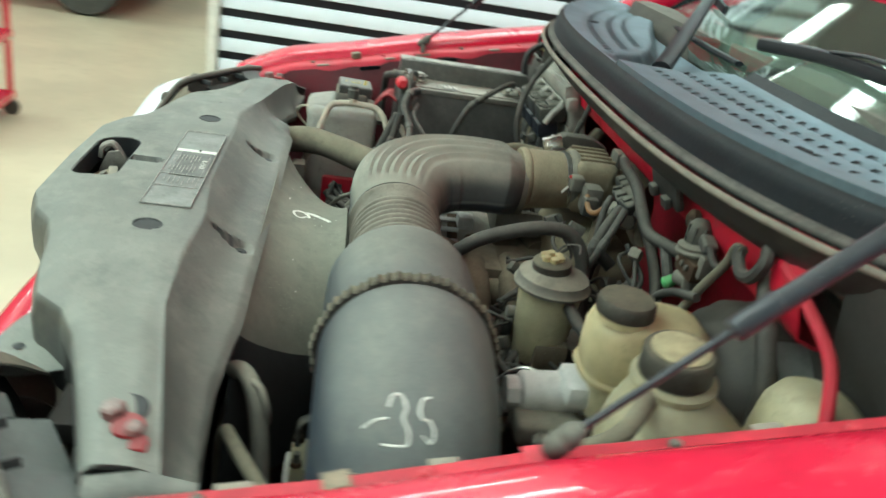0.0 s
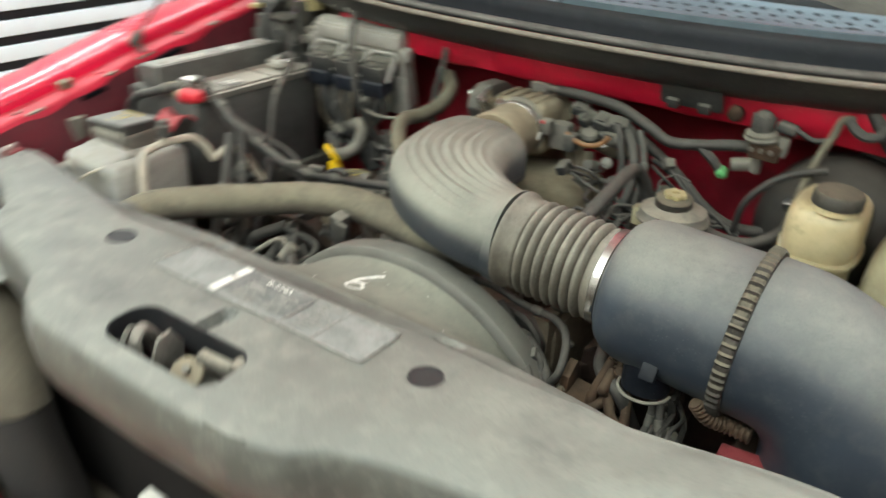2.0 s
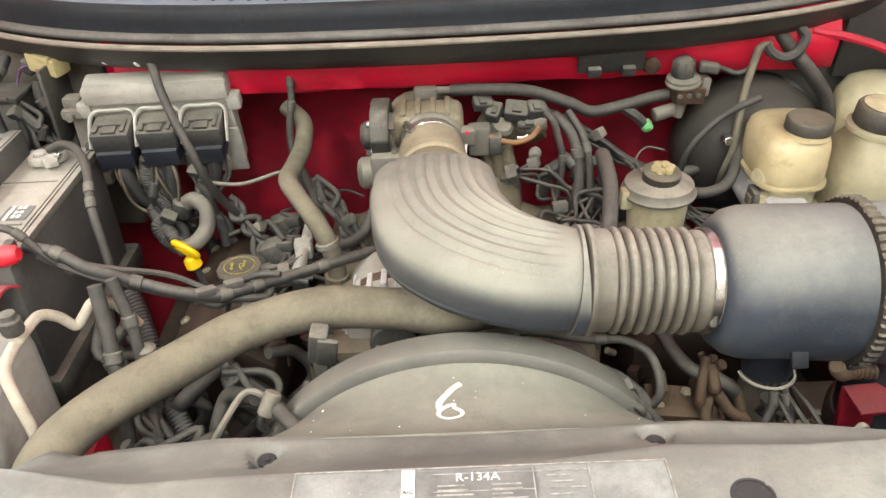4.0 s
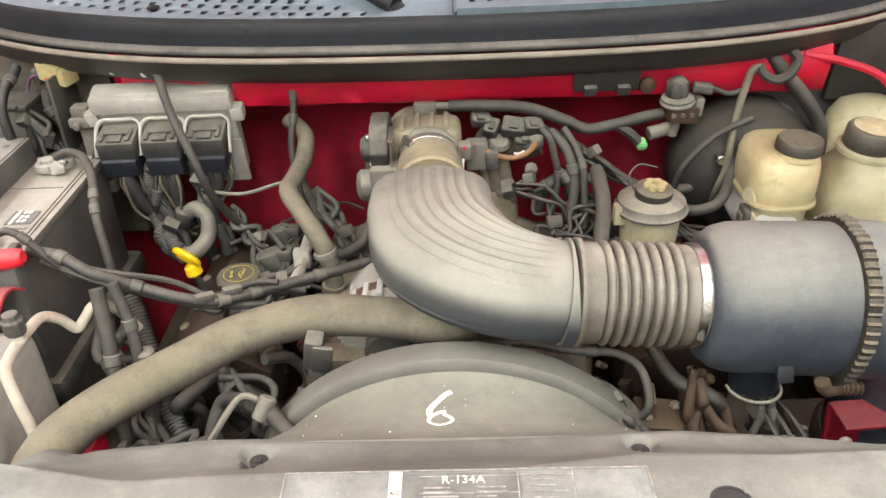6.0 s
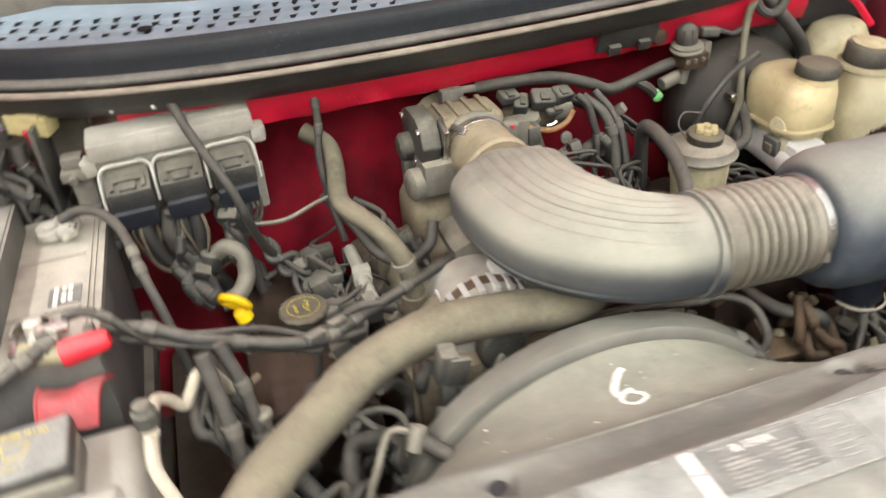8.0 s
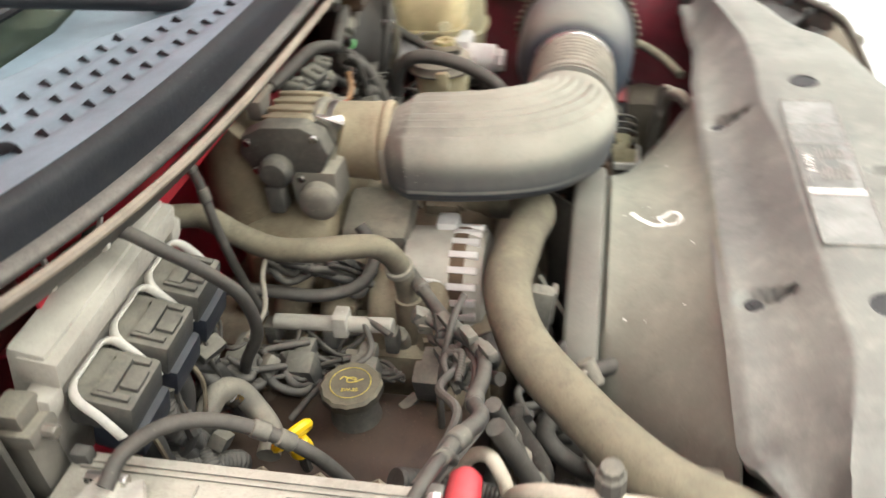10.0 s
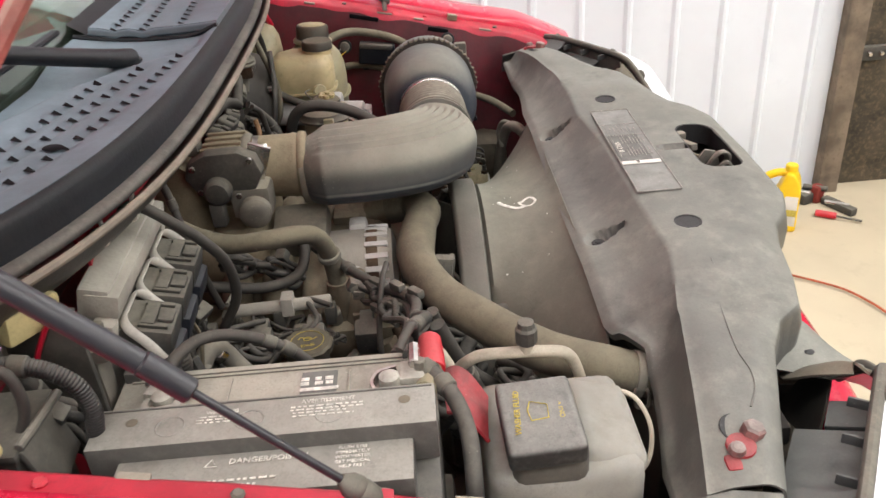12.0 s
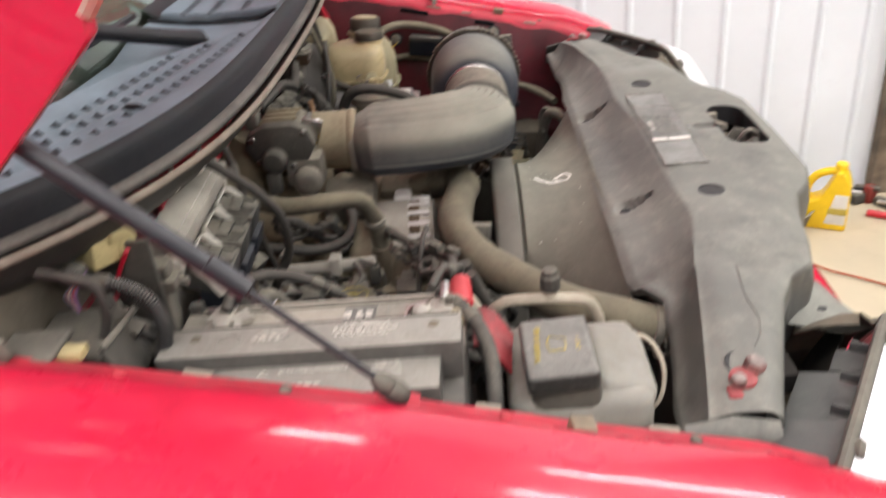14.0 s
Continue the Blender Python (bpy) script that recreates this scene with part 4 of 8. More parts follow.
# hood-bumper bolts
for sx in (-1, 1):
    hb = thing("hood_bumper_bolt", (sx * 0.645, 0.066, 1.17), "worn bolt on a red bracket in its recess", "bolt", "hood bumper bolts")
    part("bracket", lathe([(0.011, 0), (0.0145, 0.001), (0.014, 0.004), (0.010, 0.006)], (sx * 0.660, 0.082, 1.1845), (sx * 0.17, 0, 1), 14), M_REDBOOT, hb)
    part("bolt_head", lathe([(0.0105, -0.004), (0.0112, 0.002), (0.0112, 0.010), (0.0085, 0.0125)], (sx * 0.648, 0.068, 1.188), (sx * 0.1, -0.25, 1), 6), M_BOLTRED, hb, sharp=20)
    part("lower_bolt", lathe([(0.0085, 0.0), (0.0085, 0.002), (0.007, 0.006), (0.004, 0.0075)], (sx * 0.668, 0.089, 1.1885), (sx * 0.2, 0, 1), 14), M_BOLTRED, hb, sharp=20)
    part("bracket_leg", box((sx * 0.674, 0.094, 1.172), (0.018, 0.016, 0.024), 0.005, rot=(0, sx * 12, 0)), M_REDBOOT, hb)

# hood latch in the opening
latch = thing("hood_latch", (0.01, -0.12, 1.10), "grimy metal hood latch below the cover opening", "latch")
part("base_plate", box((0.03, -0.105, 1.138), (0.13, 0.045, 0.005), 0.002, rot=(14, 0, -6)), M_BLACK, latch)
part("side_plate", prism([(-0.128, 1.130), (-0.09, 1.135), (-0.086, 1.175), (-0.10, 1.196), (-0.118, 1.192), (-0.132, 1.160)], -0.012, -0.007, "x", 0.001), M_STEELD, latch, "worn steel side plate")
part("hook", sweep([(-0.028, -0.09, 1.140), (-0.030, -0.10, 1.175), (-0.032, -0.116, 1.198), (-0.028, -0.131, 1.192), (-0.025, -0.134, 1.175)], lambda s, a: (0.007 * math.cos(a), 0.004 * math.sin(a)), 8), M_STEELD, latch)
part("second_hook", sweep([(-0.048, -0.095, 1.140), (-0.05, -0.105, 1.170), (-0.052, -0.12, 1.188), (-0.05, -0.132, 1.178)], lambda s, a: (0.005 * math.cos(a), 0.005 * math.sin(a)), 8), M_BLACK, latch)
part("cam", lathe([(0.017, -0.004), (0.019, -0.002), (0.019, 0.002), (0.017, 0.004)], (0.028, -0.112, 1.162), (0.3, -0.5, 1), 20), M_DIRTY, latch, "round grimy cam")
part("cam_pin", rod((0.027, -0.109, 1.158), (0.030, -0.115, 1.172), 0.005, seg=10), M_STEELD, latch)
part("lever", box((0.060, -0.092, 1.176), (0.055, 0.014, 0.012), 0.003, rot=(0, 10, 14)), M_GREYP, latch, "pale release lever")
part("cable_clip", box((0.085, -0.088, 1.182), (0.016, 0.02, 0.014), 0.004, rot=(0, 0, 14)), M_GREYP, latch)
part("spring", corrugated([(0.055, -0.132, 1.150), (0.02, -0.13, 1.156), (-0.02, -0.13, 1.150)], 0.006, 0.004, 0.002), M_RUST, latch)

# sticker with print
part("parting_line", tube([*[Vector((x, y, cover_top(x, (y - interp(abs(x), FRONT)) / (crease_y(x) - interp(abs(x), FRONT))).z)) for x, y in ((-0.345, 0.004), (-0.375, 0.008), (-0.42, 0.02), (-0.461, 0.028), (-0.527, 0.038), (-0.565, 0.037), (-0.592, 0.043), (-0.615, 0.056))]], 0.0012, 6), M_COVER, cover, "fine moulded parting line")
st = thing("refrigerant_sticker", (0.02, 0.015, 1.197), "worn silver refrigerant sticker with white border on the cover", "sticker")
SZ = 1.1985
part("sheet_film", sheet([[Vector((x, y, cover_top(x, (y - interp(abs(x), FRONT)) / (crease_y(x) - interp(abs(x), FRONT))).z + 0.0012)) for x in [-0.145 + i * 0.0335 for i in range(11)]] for y in (-0.022, 0.0, 0.02, 0.046)], 0.0003), M_LABEL, st)
sm = frame_on((0.02, 0.012, SZ), (1, 0, 0), (0, 1, 0))
bm = bmesh.new()
for x0, x1, y in ((-0.165, 0.17, 0.0335), (-0.165, 0.17, -0.0335)):
    bars([(x0, x1, y)], sm, 0.0012, bm)
for x in (-0.165, 0.17, 0.05, 0.10):
    box((0.02 + x, 0.012, SZ + 0.0003), (0.0012, 0.067, 0.0006), bm=bm)
bars([(-0.04, 0.10, 0.026), (-0.04, 0.05, 0.006), (-0.04, 0.05, -0.014)], sm, 0.0008, bm)
part("border_print", bm, M_STPRINT, st)
part("print_block", bars([(-0.055, 0.052, 0.005)], sm @ Matrix.Translation((0, 0, -0.0002)), 0.05), M_LABELD, st)
part("white_stripe", box((-0.042, 0.013, SZ + 0.0002), (0.012, 0.062, 0.0008)), M_LABELW, st)
text("gas_name", "R-134A", 0.013, sm @ Matrix.Translation((0.0, 0.021, 0.001)), M_PRINT, st)
text("stripe_word", "A/C", 0.006, sm @ Matrix.Translation((-0.062, 0.006, 0.0016)), M_BLACK, st)
rng = random.Random(3)
bm = bmesh.new()
for k in range(8):
    for c0, c1 in ((-0.036, 0.003), (0.012, 0.046)):
        ln = rng.uniform(0.5, 1)
        bars([(c0, c0 + (c1 - c0) * ln, 0.012 - k * 0.0052)], sm @ Matrix.Translation((0, 0, 0.0008)), 0.0014, bm)
for k in range(7):
    bars([(0.055 + rng.uniform(0, 0.01), 0.095 - rng.uniform(0, 0.015), 0.02 - k * 0.007)], sm @ Matrix.Translation((0, 0, 0.0008)), 0.0012, bm)
part("fine_print", bm, M_STPRINT, st)


# ---------------------------------------------------------------- fan shroud
shroud = thing("fan_shroud", (0, 0.25, 0.8), "dusty grey plastic fan shroud with a hand-painted 6", "fan shroud")
CX, CZ, R = 0.008, 0.846, 0.293
ANG = [radians(-78 + i * 156 / 96) for i in range(97)]


def front_edge(a):
    s, c = math.sin(a), math.cos(a)
    w, h, p = 0.44, 0.30, 4.5
    k = (abs(s / w) ** p + abs(c / h) ** p) ** (-1 / p)
    return Vector((CX + k * s, 0.140, CZ + k * c))


rows = []
for a in ANG:
    f = front_edge(a)
    b = Vector((CX + (R - 0.010) * math.sin(a), 0.268, CZ + (R - 0.010) * math.cos(a)))
    r = []
    for k in range(9):
        u = k / 8
        e = u * u * (3 - 2 * u)
        p = f.lerp(b, u)
        p += (f.lerp(b, e) - p) * 0.6
        p.z -= 0.016 * math.sin(math.pi * u)
        r.append(p)
    r.append(Vector((CX + (R - 0.022) * math.sin(a), 0.274, CZ + (R - 0.022) * math.cos(a))))
    rows.append(r)
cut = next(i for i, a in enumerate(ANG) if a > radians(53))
part("plate", sheet(rows[:cut + 1], 0.003), M_SHROUD, shroud, sharp=50)
# driver-side end of the plate beyond 53 degrees is black
part("lower_side", sheet(rows[cut:], 0.003), M_CUP, shroud, "black lower side", sharp=50)
rows = []
for a in ANG:
    rows.append([Vector((CX + rr * math.sin(a), y, CZ + rr * math.cos(a))) for rr, y in ((R - 0.022, 0.274), (R - 0.004, 0.275), (R + 0.001, 0.278), (R + 0.001, 0.312), (R - 0.004, 0.318), (R - 0.03, 0.319))])
part("ring", sheet(rows, 0.002), M_RING, shroud, sharp=50)
part("lower_box", box((0.0, 0.15, 0.83), (0.82, 0.06, 0.3), 0.02), M_BLACKER, shroud)
# the painted 6 on the plate
def on_plate(x, y):
    u = (y - 0.14) / 0.128
    for a in ANG:
        f = front_edge(a)
        b = Vector((CX + (R - 0.010) * math.sin(a), 0.268, CZ + (R - 0.010) * math.cos(a)))
        e = u * u * (3 - 2 * u)
        p = f.lerp(b, u)
        p += (f.lerp(b, e) - p) * 0.6
        p.z -= 0.016 * math.sin(math.pi * u)
        if p.x >= x:
            return p
    return p


six = [(0.0012, 0.2334), (-0.007, 0.2285), (-0.0146, 0.2199), (-0.0198, 0.2096), (-0.0222, 0.1994), (-0.0198, 0.1905), (-0.0139, 0.1852), (-0.0064, 0.1855), (0.0007, 0.1897), (0.0038, 0.1957), (-0.0007, 0.2018), (-0.0072, 0.2055), (-0.0145, 0.2036), (-0.0196, 0.1974)]
part("painted_number", sweep([on_plate(x, y) + Vector((0, 0, 0.001)) for x, y in six], lambda s, a: ((0.0038 if s < 0.3 else 0.0024) * math.cos(a), 0.0006 * math.sin(a)), 6, n=6), M_PAINTMARK, shroud, "hand-painted white 6")
bm = bmesh.new()
rng = random.Random(11)
for k in range(16):
    x, y = rng.uniform(-0.2, 0.24), rng.uniform(0.15, 0.26)
    s = rng.uniform(0.0004, 0.0009) * (2.2 if rng.random() < 0.1 else 1)
    lathe([(s, -0.0004), (s * 0.9, 0.0005), (s * 0.3, 0.0006)], on_plate(x, y) + Vector((0, 0, 0.0006)), seg=7, bm=bm)
tagged(part("paint_specks", bm, M_PAINTMARK, shroud), kind="stuff")
fan = thing("cooling_fan", (CX, 0.34, CZ), "black cooling fan inside the shroud", "fan")
part("hub", rod((CX, 0.30, CZ), (CX, 0.36, CZ), 0.08, seg=24), M_BLACK, fan)
for k in range(9):
    a = 2 * math.pi * k / 9
    part("blade", box((CX + 0.17 * math.cos(a), 0.33, CZ + 0.17 * math.sin(a)), (0.19, 0.006, 0.08), 0.002, rot=(35, -math.degrees(a), 0)), M_BLACK, fan)


# ---------------------------------------------------------------- air intake
duct = thing("intake_elbow", (-0.01, 0.42, 1.10), "dusty ribbed plastic air intake elbow", "intake duct")
path = [(-0.016, 0.545, 1.222), (-0.016, 0.50, 1.224), (-0.014, 0.455, 1.224), (0.0, 0.40, 1.222), (0.035, 0.358, 1.216), (0.085, 0.338, 1.206), (0.148, 0.334, 1.195)]


def elbow_sec(s, a):
    c, d = math.cos(a), math.sin(a)
    w = interp(s, [(0, 0.056), (0.05, 0.070), (0.12, 0.084), (0.3, 0.086), (0.55, 0.088), (0.8, 0.074), (1, 0.063)])
    h = interp(s, [(0, 0.049), (0.1, 0.055), (0.6, 0.058), (1, 0.060)])
    p = interp(s, [(0, 2.2), (0.12, 3.2), (0.7, 3.0), (1, 2.1)])
    k = (abs(c) ** p + abs(d) ** p) ** (-1 / p)
    x, y = w * k * c, h * k * d
    if d < 0:
        y *= interp(s, [(0, 1.0), (0.12, 0.78), (0.75, 0.74), (1, 1.0)])
    if d > 0.3 and 0.06 < s < 0.95:
        f = min(1, (s - 0.06) / 0.05, (0.95 - s) / 0.08)
        lane = x / w
        f *= max(0, min(1, (lane + 0.75) / 0.12, (0.80 - lane) / 0.12))
        y += 0.0026 * max(0, f) * math.cos(lane * 2 * math.pi * 5.4)
    if -0.42 < d < -0.30:
        x *= 1.012
    return x, y


part("shell", sweep(path, elbow_sec, 120, 14), M_DUCT, duct, sharp=60)
part("end_lip", sweep([(0.146, 0.334, 1.196), (0.154, 0.334, 1.195), (0.160, 0.334, 1.195)], lambda s, a: (0.067 * math.cos(a), 0.067 * math.sin(a)), 40, 2), M_DUCT, duct)
part("inlet_flange", sweep([(-0.016, 0.536, 1.222), (-0.016, 0.544, 1.222), (-0.016, 0.552, 1.222)], lambda s, a: tuple(v * 1.03 for v in elbow_sec(0, a)), 60, 2), M_BELLOWS, duct)

AX0, AX1 = Vector((0.155, 0.334, 1.195)), Vector((0.70, 0.340, 1.158))
AD = (AX1 - AX0).normalized()


def ax(x):
    return AX0 + AD * ((x - AX0.x) / AD.x)


M_BAND = mat("dirty_band_steel", "2f2a24", 0.6, metal=0.3, dust=0.9, dust_col="80765f", scale=40, vary=0.4, low=0.3, high=1.0)
filt = thing("air_filter_canister", ax(0.5) - Vector((0, 0, 0.1)), "dusty grey cylindrical air filter canister with hand-painted 35", "air filter")
prof = [(0.062, 0.158), (0.068, 0.160), (0.068, 0.166), (0.063, 0.168), (0.063, 0.186), (0.060, 0.19)]
x = 0.19
while x < 0.285:
    prof += [(0.053, x), (0.0635, x + 0.0025), (0.0655, x + 0.0055), (0.0640, x + 0.0085), (0.053, x + 0.0118)]
    x += 0.0138
prof += [(0.062, 0.290), (0.062, 0.316)]
part("bellows", lathe([(r, h - 0.155) for r, h in prof], AX0, AD, 56), M_BELLOWS, filt, "dusty corrugated rubber bellows", sharp=70)
part("hose_clamp", lathe([(0.0635, 0.0), (0.065, 0.001), (0.065, 0.011), (0.0635, 0.012)], ax(0.298), AD, 48), M_STEEL, filt, "bright steel hose clamp")
c0 = ax(0.304)
part("clamp_screw", rod(c0 + Vector((0, -0.062, -0.02)), c0 + Vector((0, -0.055, 0.015)), 0.006, seg=10), M_STEEL, filt)
part("front_half", lathe([(0.055, 0.0), (0.070, 0.001), (0.079, 0.006), (0.088, 0.018), (0.0925, 0.034), (0.094, 0.06), (0.096, 0.158)], ax(0.312), AD, 64), M_CAN, filt, sharp=60)
BEND = [(0.486, 0.338, 1.173), (0.533, 0.338, 1.168), (0.573, 0.338, 1.150), (0.603, 0.338, 1.115), (0.619, 0.338, 1.07), (0.622, 0.338, 1.0), (0.622, 0.338, 0.93)]
part("rear_half", sweep(BEND, lambda s, a: (0.0985 * math.cos(a), 0.0985 * math.sin(a)), 64), M_CAN, filt, "dusty grey elbow half turning down", sharp=60)
part("clamp_band", lathe([(0.097, 0.001), (0.1035, 0.002), (0.1055, 0.005), (0.1055, 0.015), (0.1035, 0.018), (0.097, 0.019)], ax(0.469), AD, 240, wob=lambda a, h: 0.0014 * (1 if math.cos(a * 60) > 0.1 else -1) + 0.0010 * math.sin(a * 11 + 1) + 0.0007 * math.sin(a * 23) if 0.0015 < h < 0.0185 else 0), M_BAND, filt, "black toothed clamp band", sharp=30)
q = ax(0.40)
part("clip", box(q + Vector((0, -0.088, -0.048)), (0.020, 0.008, 0.022), 0.003, rot=(-28, 0, 0)), M_COWLEDGE, filt)
part("drain_snout", lathe([(0.02, 0), (0.030, 0.002), (0.031, 0.03), (0.034, 0.05)], ax(0.385) + Vector((0, -0.045, -0.103)), (0, 0.1, 1), 24), M_COWLEDGE, filt, "dark drain snout")
part("snout_rim", tube([ax(0.385) + Vector((0.033 * math.cos(a), -0.046 - 0.033 * math.sin(a), -0.102)) for a in [math.pi * k / 10 for k in range(11)]], 0.0022, 6), M_GREYP, filt)
part("band_latch", corrugated([ax(0.455) + Vector((0, -0.072, -0.072)), ax(0.47) + Vector((0, -0.062, -0.092)), ax(0.49) + Vector((0, -0.05, -0.10)), ax(0.52) + Vector((0, -0.05, -0.10))], 0.010, 0.006, 0.002), M_RUST, filt, "rusty band latch")


BEND_C = curve_pts(BEND)


def on_can(u, a):
    """A point on the bent half: u along its line, a the angle round it from the outer side."""
    i = min(int(u), len(BEND_C) - 2)
    c, d = BEND_C[i].lerp(BEND_C[i + 1], u - i), (BEND_C[i + 1] - BEND_C[i]).normalized()
    s = d.cross(Vector((0, 1, 0))).normalized()
    return c + (s * math.cos(a) + s.cross(d) * math.sin(a)) * 0.0986


def can_stroke(pts, name):
    part(name, sweep([on_can(u, a) for u, a in pts], lambda s, a: (0.0015 * math.cos(a), 0.0010 * math.sin(a)), 6, n=6), M_PAINTMARK, filt, "hand-painted white mark")


can_stroke([(19.0, -0.54), (18.5, -0.42), (18.1, -0.30)], "painted_dash")
can_stroke([(17.2, -0.3), (16.2, -0.26), (16.2, -0.18), (17.2, -0.13), (18.1, -0.15), (19.0, -0.1), (20.0, -0.09), (20.7, -0.12), (20.8, -0.22), (20.7, -0.34)], "painted_three")
can_stroke([(16.2, 0.10), (16.7, 0.03), (17.7, 0.0), (18.1, 0.04), (18.2, 0.1), (19.2, 0.15), (20.0, 0.12), (19.7, 0.04)], "painted_five")
# duct collar below the bend
tray = thing("fender_duct", (0.622, 0.338, 0.80), "dark intake duct collar below the air filter elbow", "duct")
part("collar", lathe([(0.104, 0), (0.108, 0.006), (0.108, 0.03), (0.102, 0.04)], (0.622, 0.338, 0.90), seg=40), M_BLACK, tray)
part("base", box((0.62, 0.34, 0.86), (0.24, 0.24, 0.09), 0.02), M_BLACKER, tray)


# ---------------------------------------------------------------- engine
eng = thing("engine_block", (0, 0.55, 0.75), "dirt-coated engine with castings and plastic valve covers", "engine")
part("block", box((0, 0.60, 0.92), (0.42, 0.40, 0.24), 0.03), M_DIRTY, eng)
part("front_cover", box((0.0, 0.415, 0.95), (0.40, 0.05, 0.20), 0.02), M_DIRTY, eng)
for sx in (-1, 1):
    vc = part("valve_cover", prism([(sx * 0.41, 1.0), (sx * 0.405, 1.033), (sx * 0.36, 1.052), (sx * 0.29, 1.047), (sx * 0.25, 1.02), (sx * 0.245, 0.95), (sx * 0.40, 0.91)], 0.40, 0.73, "y", 0.008), M_VALVE, eng, "dark plastic valve cover")
    for k in range(5):
        part("cover_bolt", lathe([(0.009, 0), (0.009, 0.006), (0.006, 0.009)], (sx * 0.395, 0.43 + k * 0.065, 1.032), (sx * 0.5, 0, 1), 6), M_DIRTY, vc, sharp=20)
    for k in range(4):
        y = 0.46 + k * 0.075
        coil = part("ignition_coil", box((sx * 0.275, y, 1.072), (0.03, 0.034, 0.05), 0.006, rot=(0, sx * 18, 0)), M_CONN, eng)
        part("coil_plug", box((sx * 0.258, y, 1.09), (0.026, 0.02, 0.018), 0.003), M_CONN, coil)
        part("injector", rod((sx * 0.20, y - 0.02, 1.07), (sx * 0.17, y - 0.02, 1.02), 0.011, seg=12), M_GREYP, eng)
        part("injector_plug", box((sx * 0.222, y - 0.02, 1.082), (0.022, 0.016, 0.03), 0.004), M_CONN, eng)
    part("fuel_rail", rod((sx * 0.222, 0.512, 1.104), (sx * 0.222, 0.66, 1.098), 0.0095, seg=16), M_ALU, eng, "dull silver fuel rail")
    part("rail_bracket", box((sx * 0.222, 0.575, 1.104), (0.026, 0.018, 0.03), 0.003), M_ALU, eng)
# intake manifold with runners and plenum
part("plenum", box((-0.005, 0.68, 1.10), (0.24, 0.13, 0.13), 0.04, rot=(0, 0, 0), seg=4), M_TANCAST, eng, "tan dirt-coated plenum")
part("manifold", box((0, 0.56, 1.06), (0.26, 0.26, 0.08), 0.035, seg=3), M_DIRTY, eng)
for sx in (-1, 1):
    for k in range(4):
        y = 0.48 + k * 0.062
        part("runner", sweep([(sx * 0.03, y + 0.01, 1.095), (sx * 0.09, y, 1.10), (sx * 0.15, y, 1.075), (sx * 0.18, y, 1.02)], lambda s, a: (0.024 * math.cos(a), 0.02 * math.sin(a)), 12, 6), M_DIRTY, eng)
part("riser", sweep([(-0.03, 0.72, 1.25), (-0.045, 0.745, 1.20), (-0.05, 0.735, 1.13), (-0.03, 0.70, 1.08)], lambda s, a: (0.062 * math.cos(a), 0.05 * math.sin(a)), 18, 8), M_TANCAST, eng, "tan casting behind the throttle", sharp=60)
part("coolant_neck", sweep([(0.045, 0.405, 1.115), (0.055, 0.445, 1.10), (0.06, 0.49, 1.06), (0.06, 0.50, 1.0)], lambda s, a: (0.028 * math.cos(a), 0.028 * math.sin(a)), 16, 6), M_DIRTY, eng, "cast coolant outlet neck")
part("front_flange", box((0.06, 0.50, 1.10), (0.09, 0.05, 0.03), 0.01), M_DIRTY, eng)
part("water_pump", lathe([(0.06, 0), (0.065, 0.01), (0.06, 0.03), (0.03, 0.05)], (0.0, 0.41, 0.98), (0, -1, 0), 24), M_DIRTY, eng)
part("belt_pulley", lathe([(0.05, 0), (0.055, 0.004), (0.052, 0.012), (0.055, 0.02), (0.05, 0.024)], (0.14, 0.40, 1.0), (0, -1, 0), 28), M_BLACK, eng)
part("pulley_arm", box((0.15, 0.43, 1.03), (0.05, 0.04, 0.10), 0.012), M_RUST, eng, "rust-brown bracket")
part("cover_plate", box((-0.055, 0.565, 1.135), (0.085, 0.09, 0.045), 0.015, rot=(0, -20, 0)), M_GREYP, eng)

rng = random.Random(77)
CL = [M_DIRTY, M_CONN, M_DIRTY, M_VALVE, M_RUST, M_VALVE]
for k in range(80):
    side = -1 if k < 40 else 1
    x, y = side * rng.uniform(0.12, 0.30), rng.uniform(0.40, 0.74)
    z = rng.uniform(0.97, 1.055)
    m = CL[min(5, int(rng.random() * 6))]
    if rng.random() < 0.55:
        part("fitting", box((x, y, z), (rng.uniform(0.012, 0.04), rng.uniform(0.012, 0.035), rng.uniform(0.012, 0.04)), 0.003, rot=(rng.uniform(-30, 30), rng.uniform(-30, 30), rng.uniform(0, 90))), m, eng)
    else:
        d = Vector((rng.uniform(-1, 1), rng.uniform(-1, 1), rng.uniform(-0.4, 1))).normalized() * rng.uniform(0.015, 0.045)
        part("fitting", rod((x, y, z), Vector((x, y, z)) + d, rng.uniform(0.004, 0.011), seg=10), m, eng)

# throttle body
tb = thing("throttle_body", (-0.025, 0.66, 1.18), "tan dusty throttle body with a black side cover", "throttle body")
TBZ = 1.240
part("coupling", lathe([(0.050, 0), (0.053, 0.004), (0.053, 0.010), (0.050, 0.014), (0.0515, 0.02), (0.050, 0.026), (0.049, 0.06), (0.047, 0.09)], (-0.016, 0.545, TBZ - 0.008), (-0.05, 1, 0.06), 36), M_TANCAST, tb, "dusty tan rubber coupling")
part("band_clamp", lathe([(0.0465, 0), (0.048, 0.001), (0.048, 0.009), (0.0465, 0.010)], (-0.0195, 0.617, TBZ - 0.003), (-0.05, 1, 0.06), 36), M_STEEL, tb, "bright steel band clamp")
part("clamp_screw", box((-0.05, 0.612, TBZ + 0.038), (0.008, 0.03, 0.012), 0.003, rot=(0, 30, 25)), M_STEEL, tb)
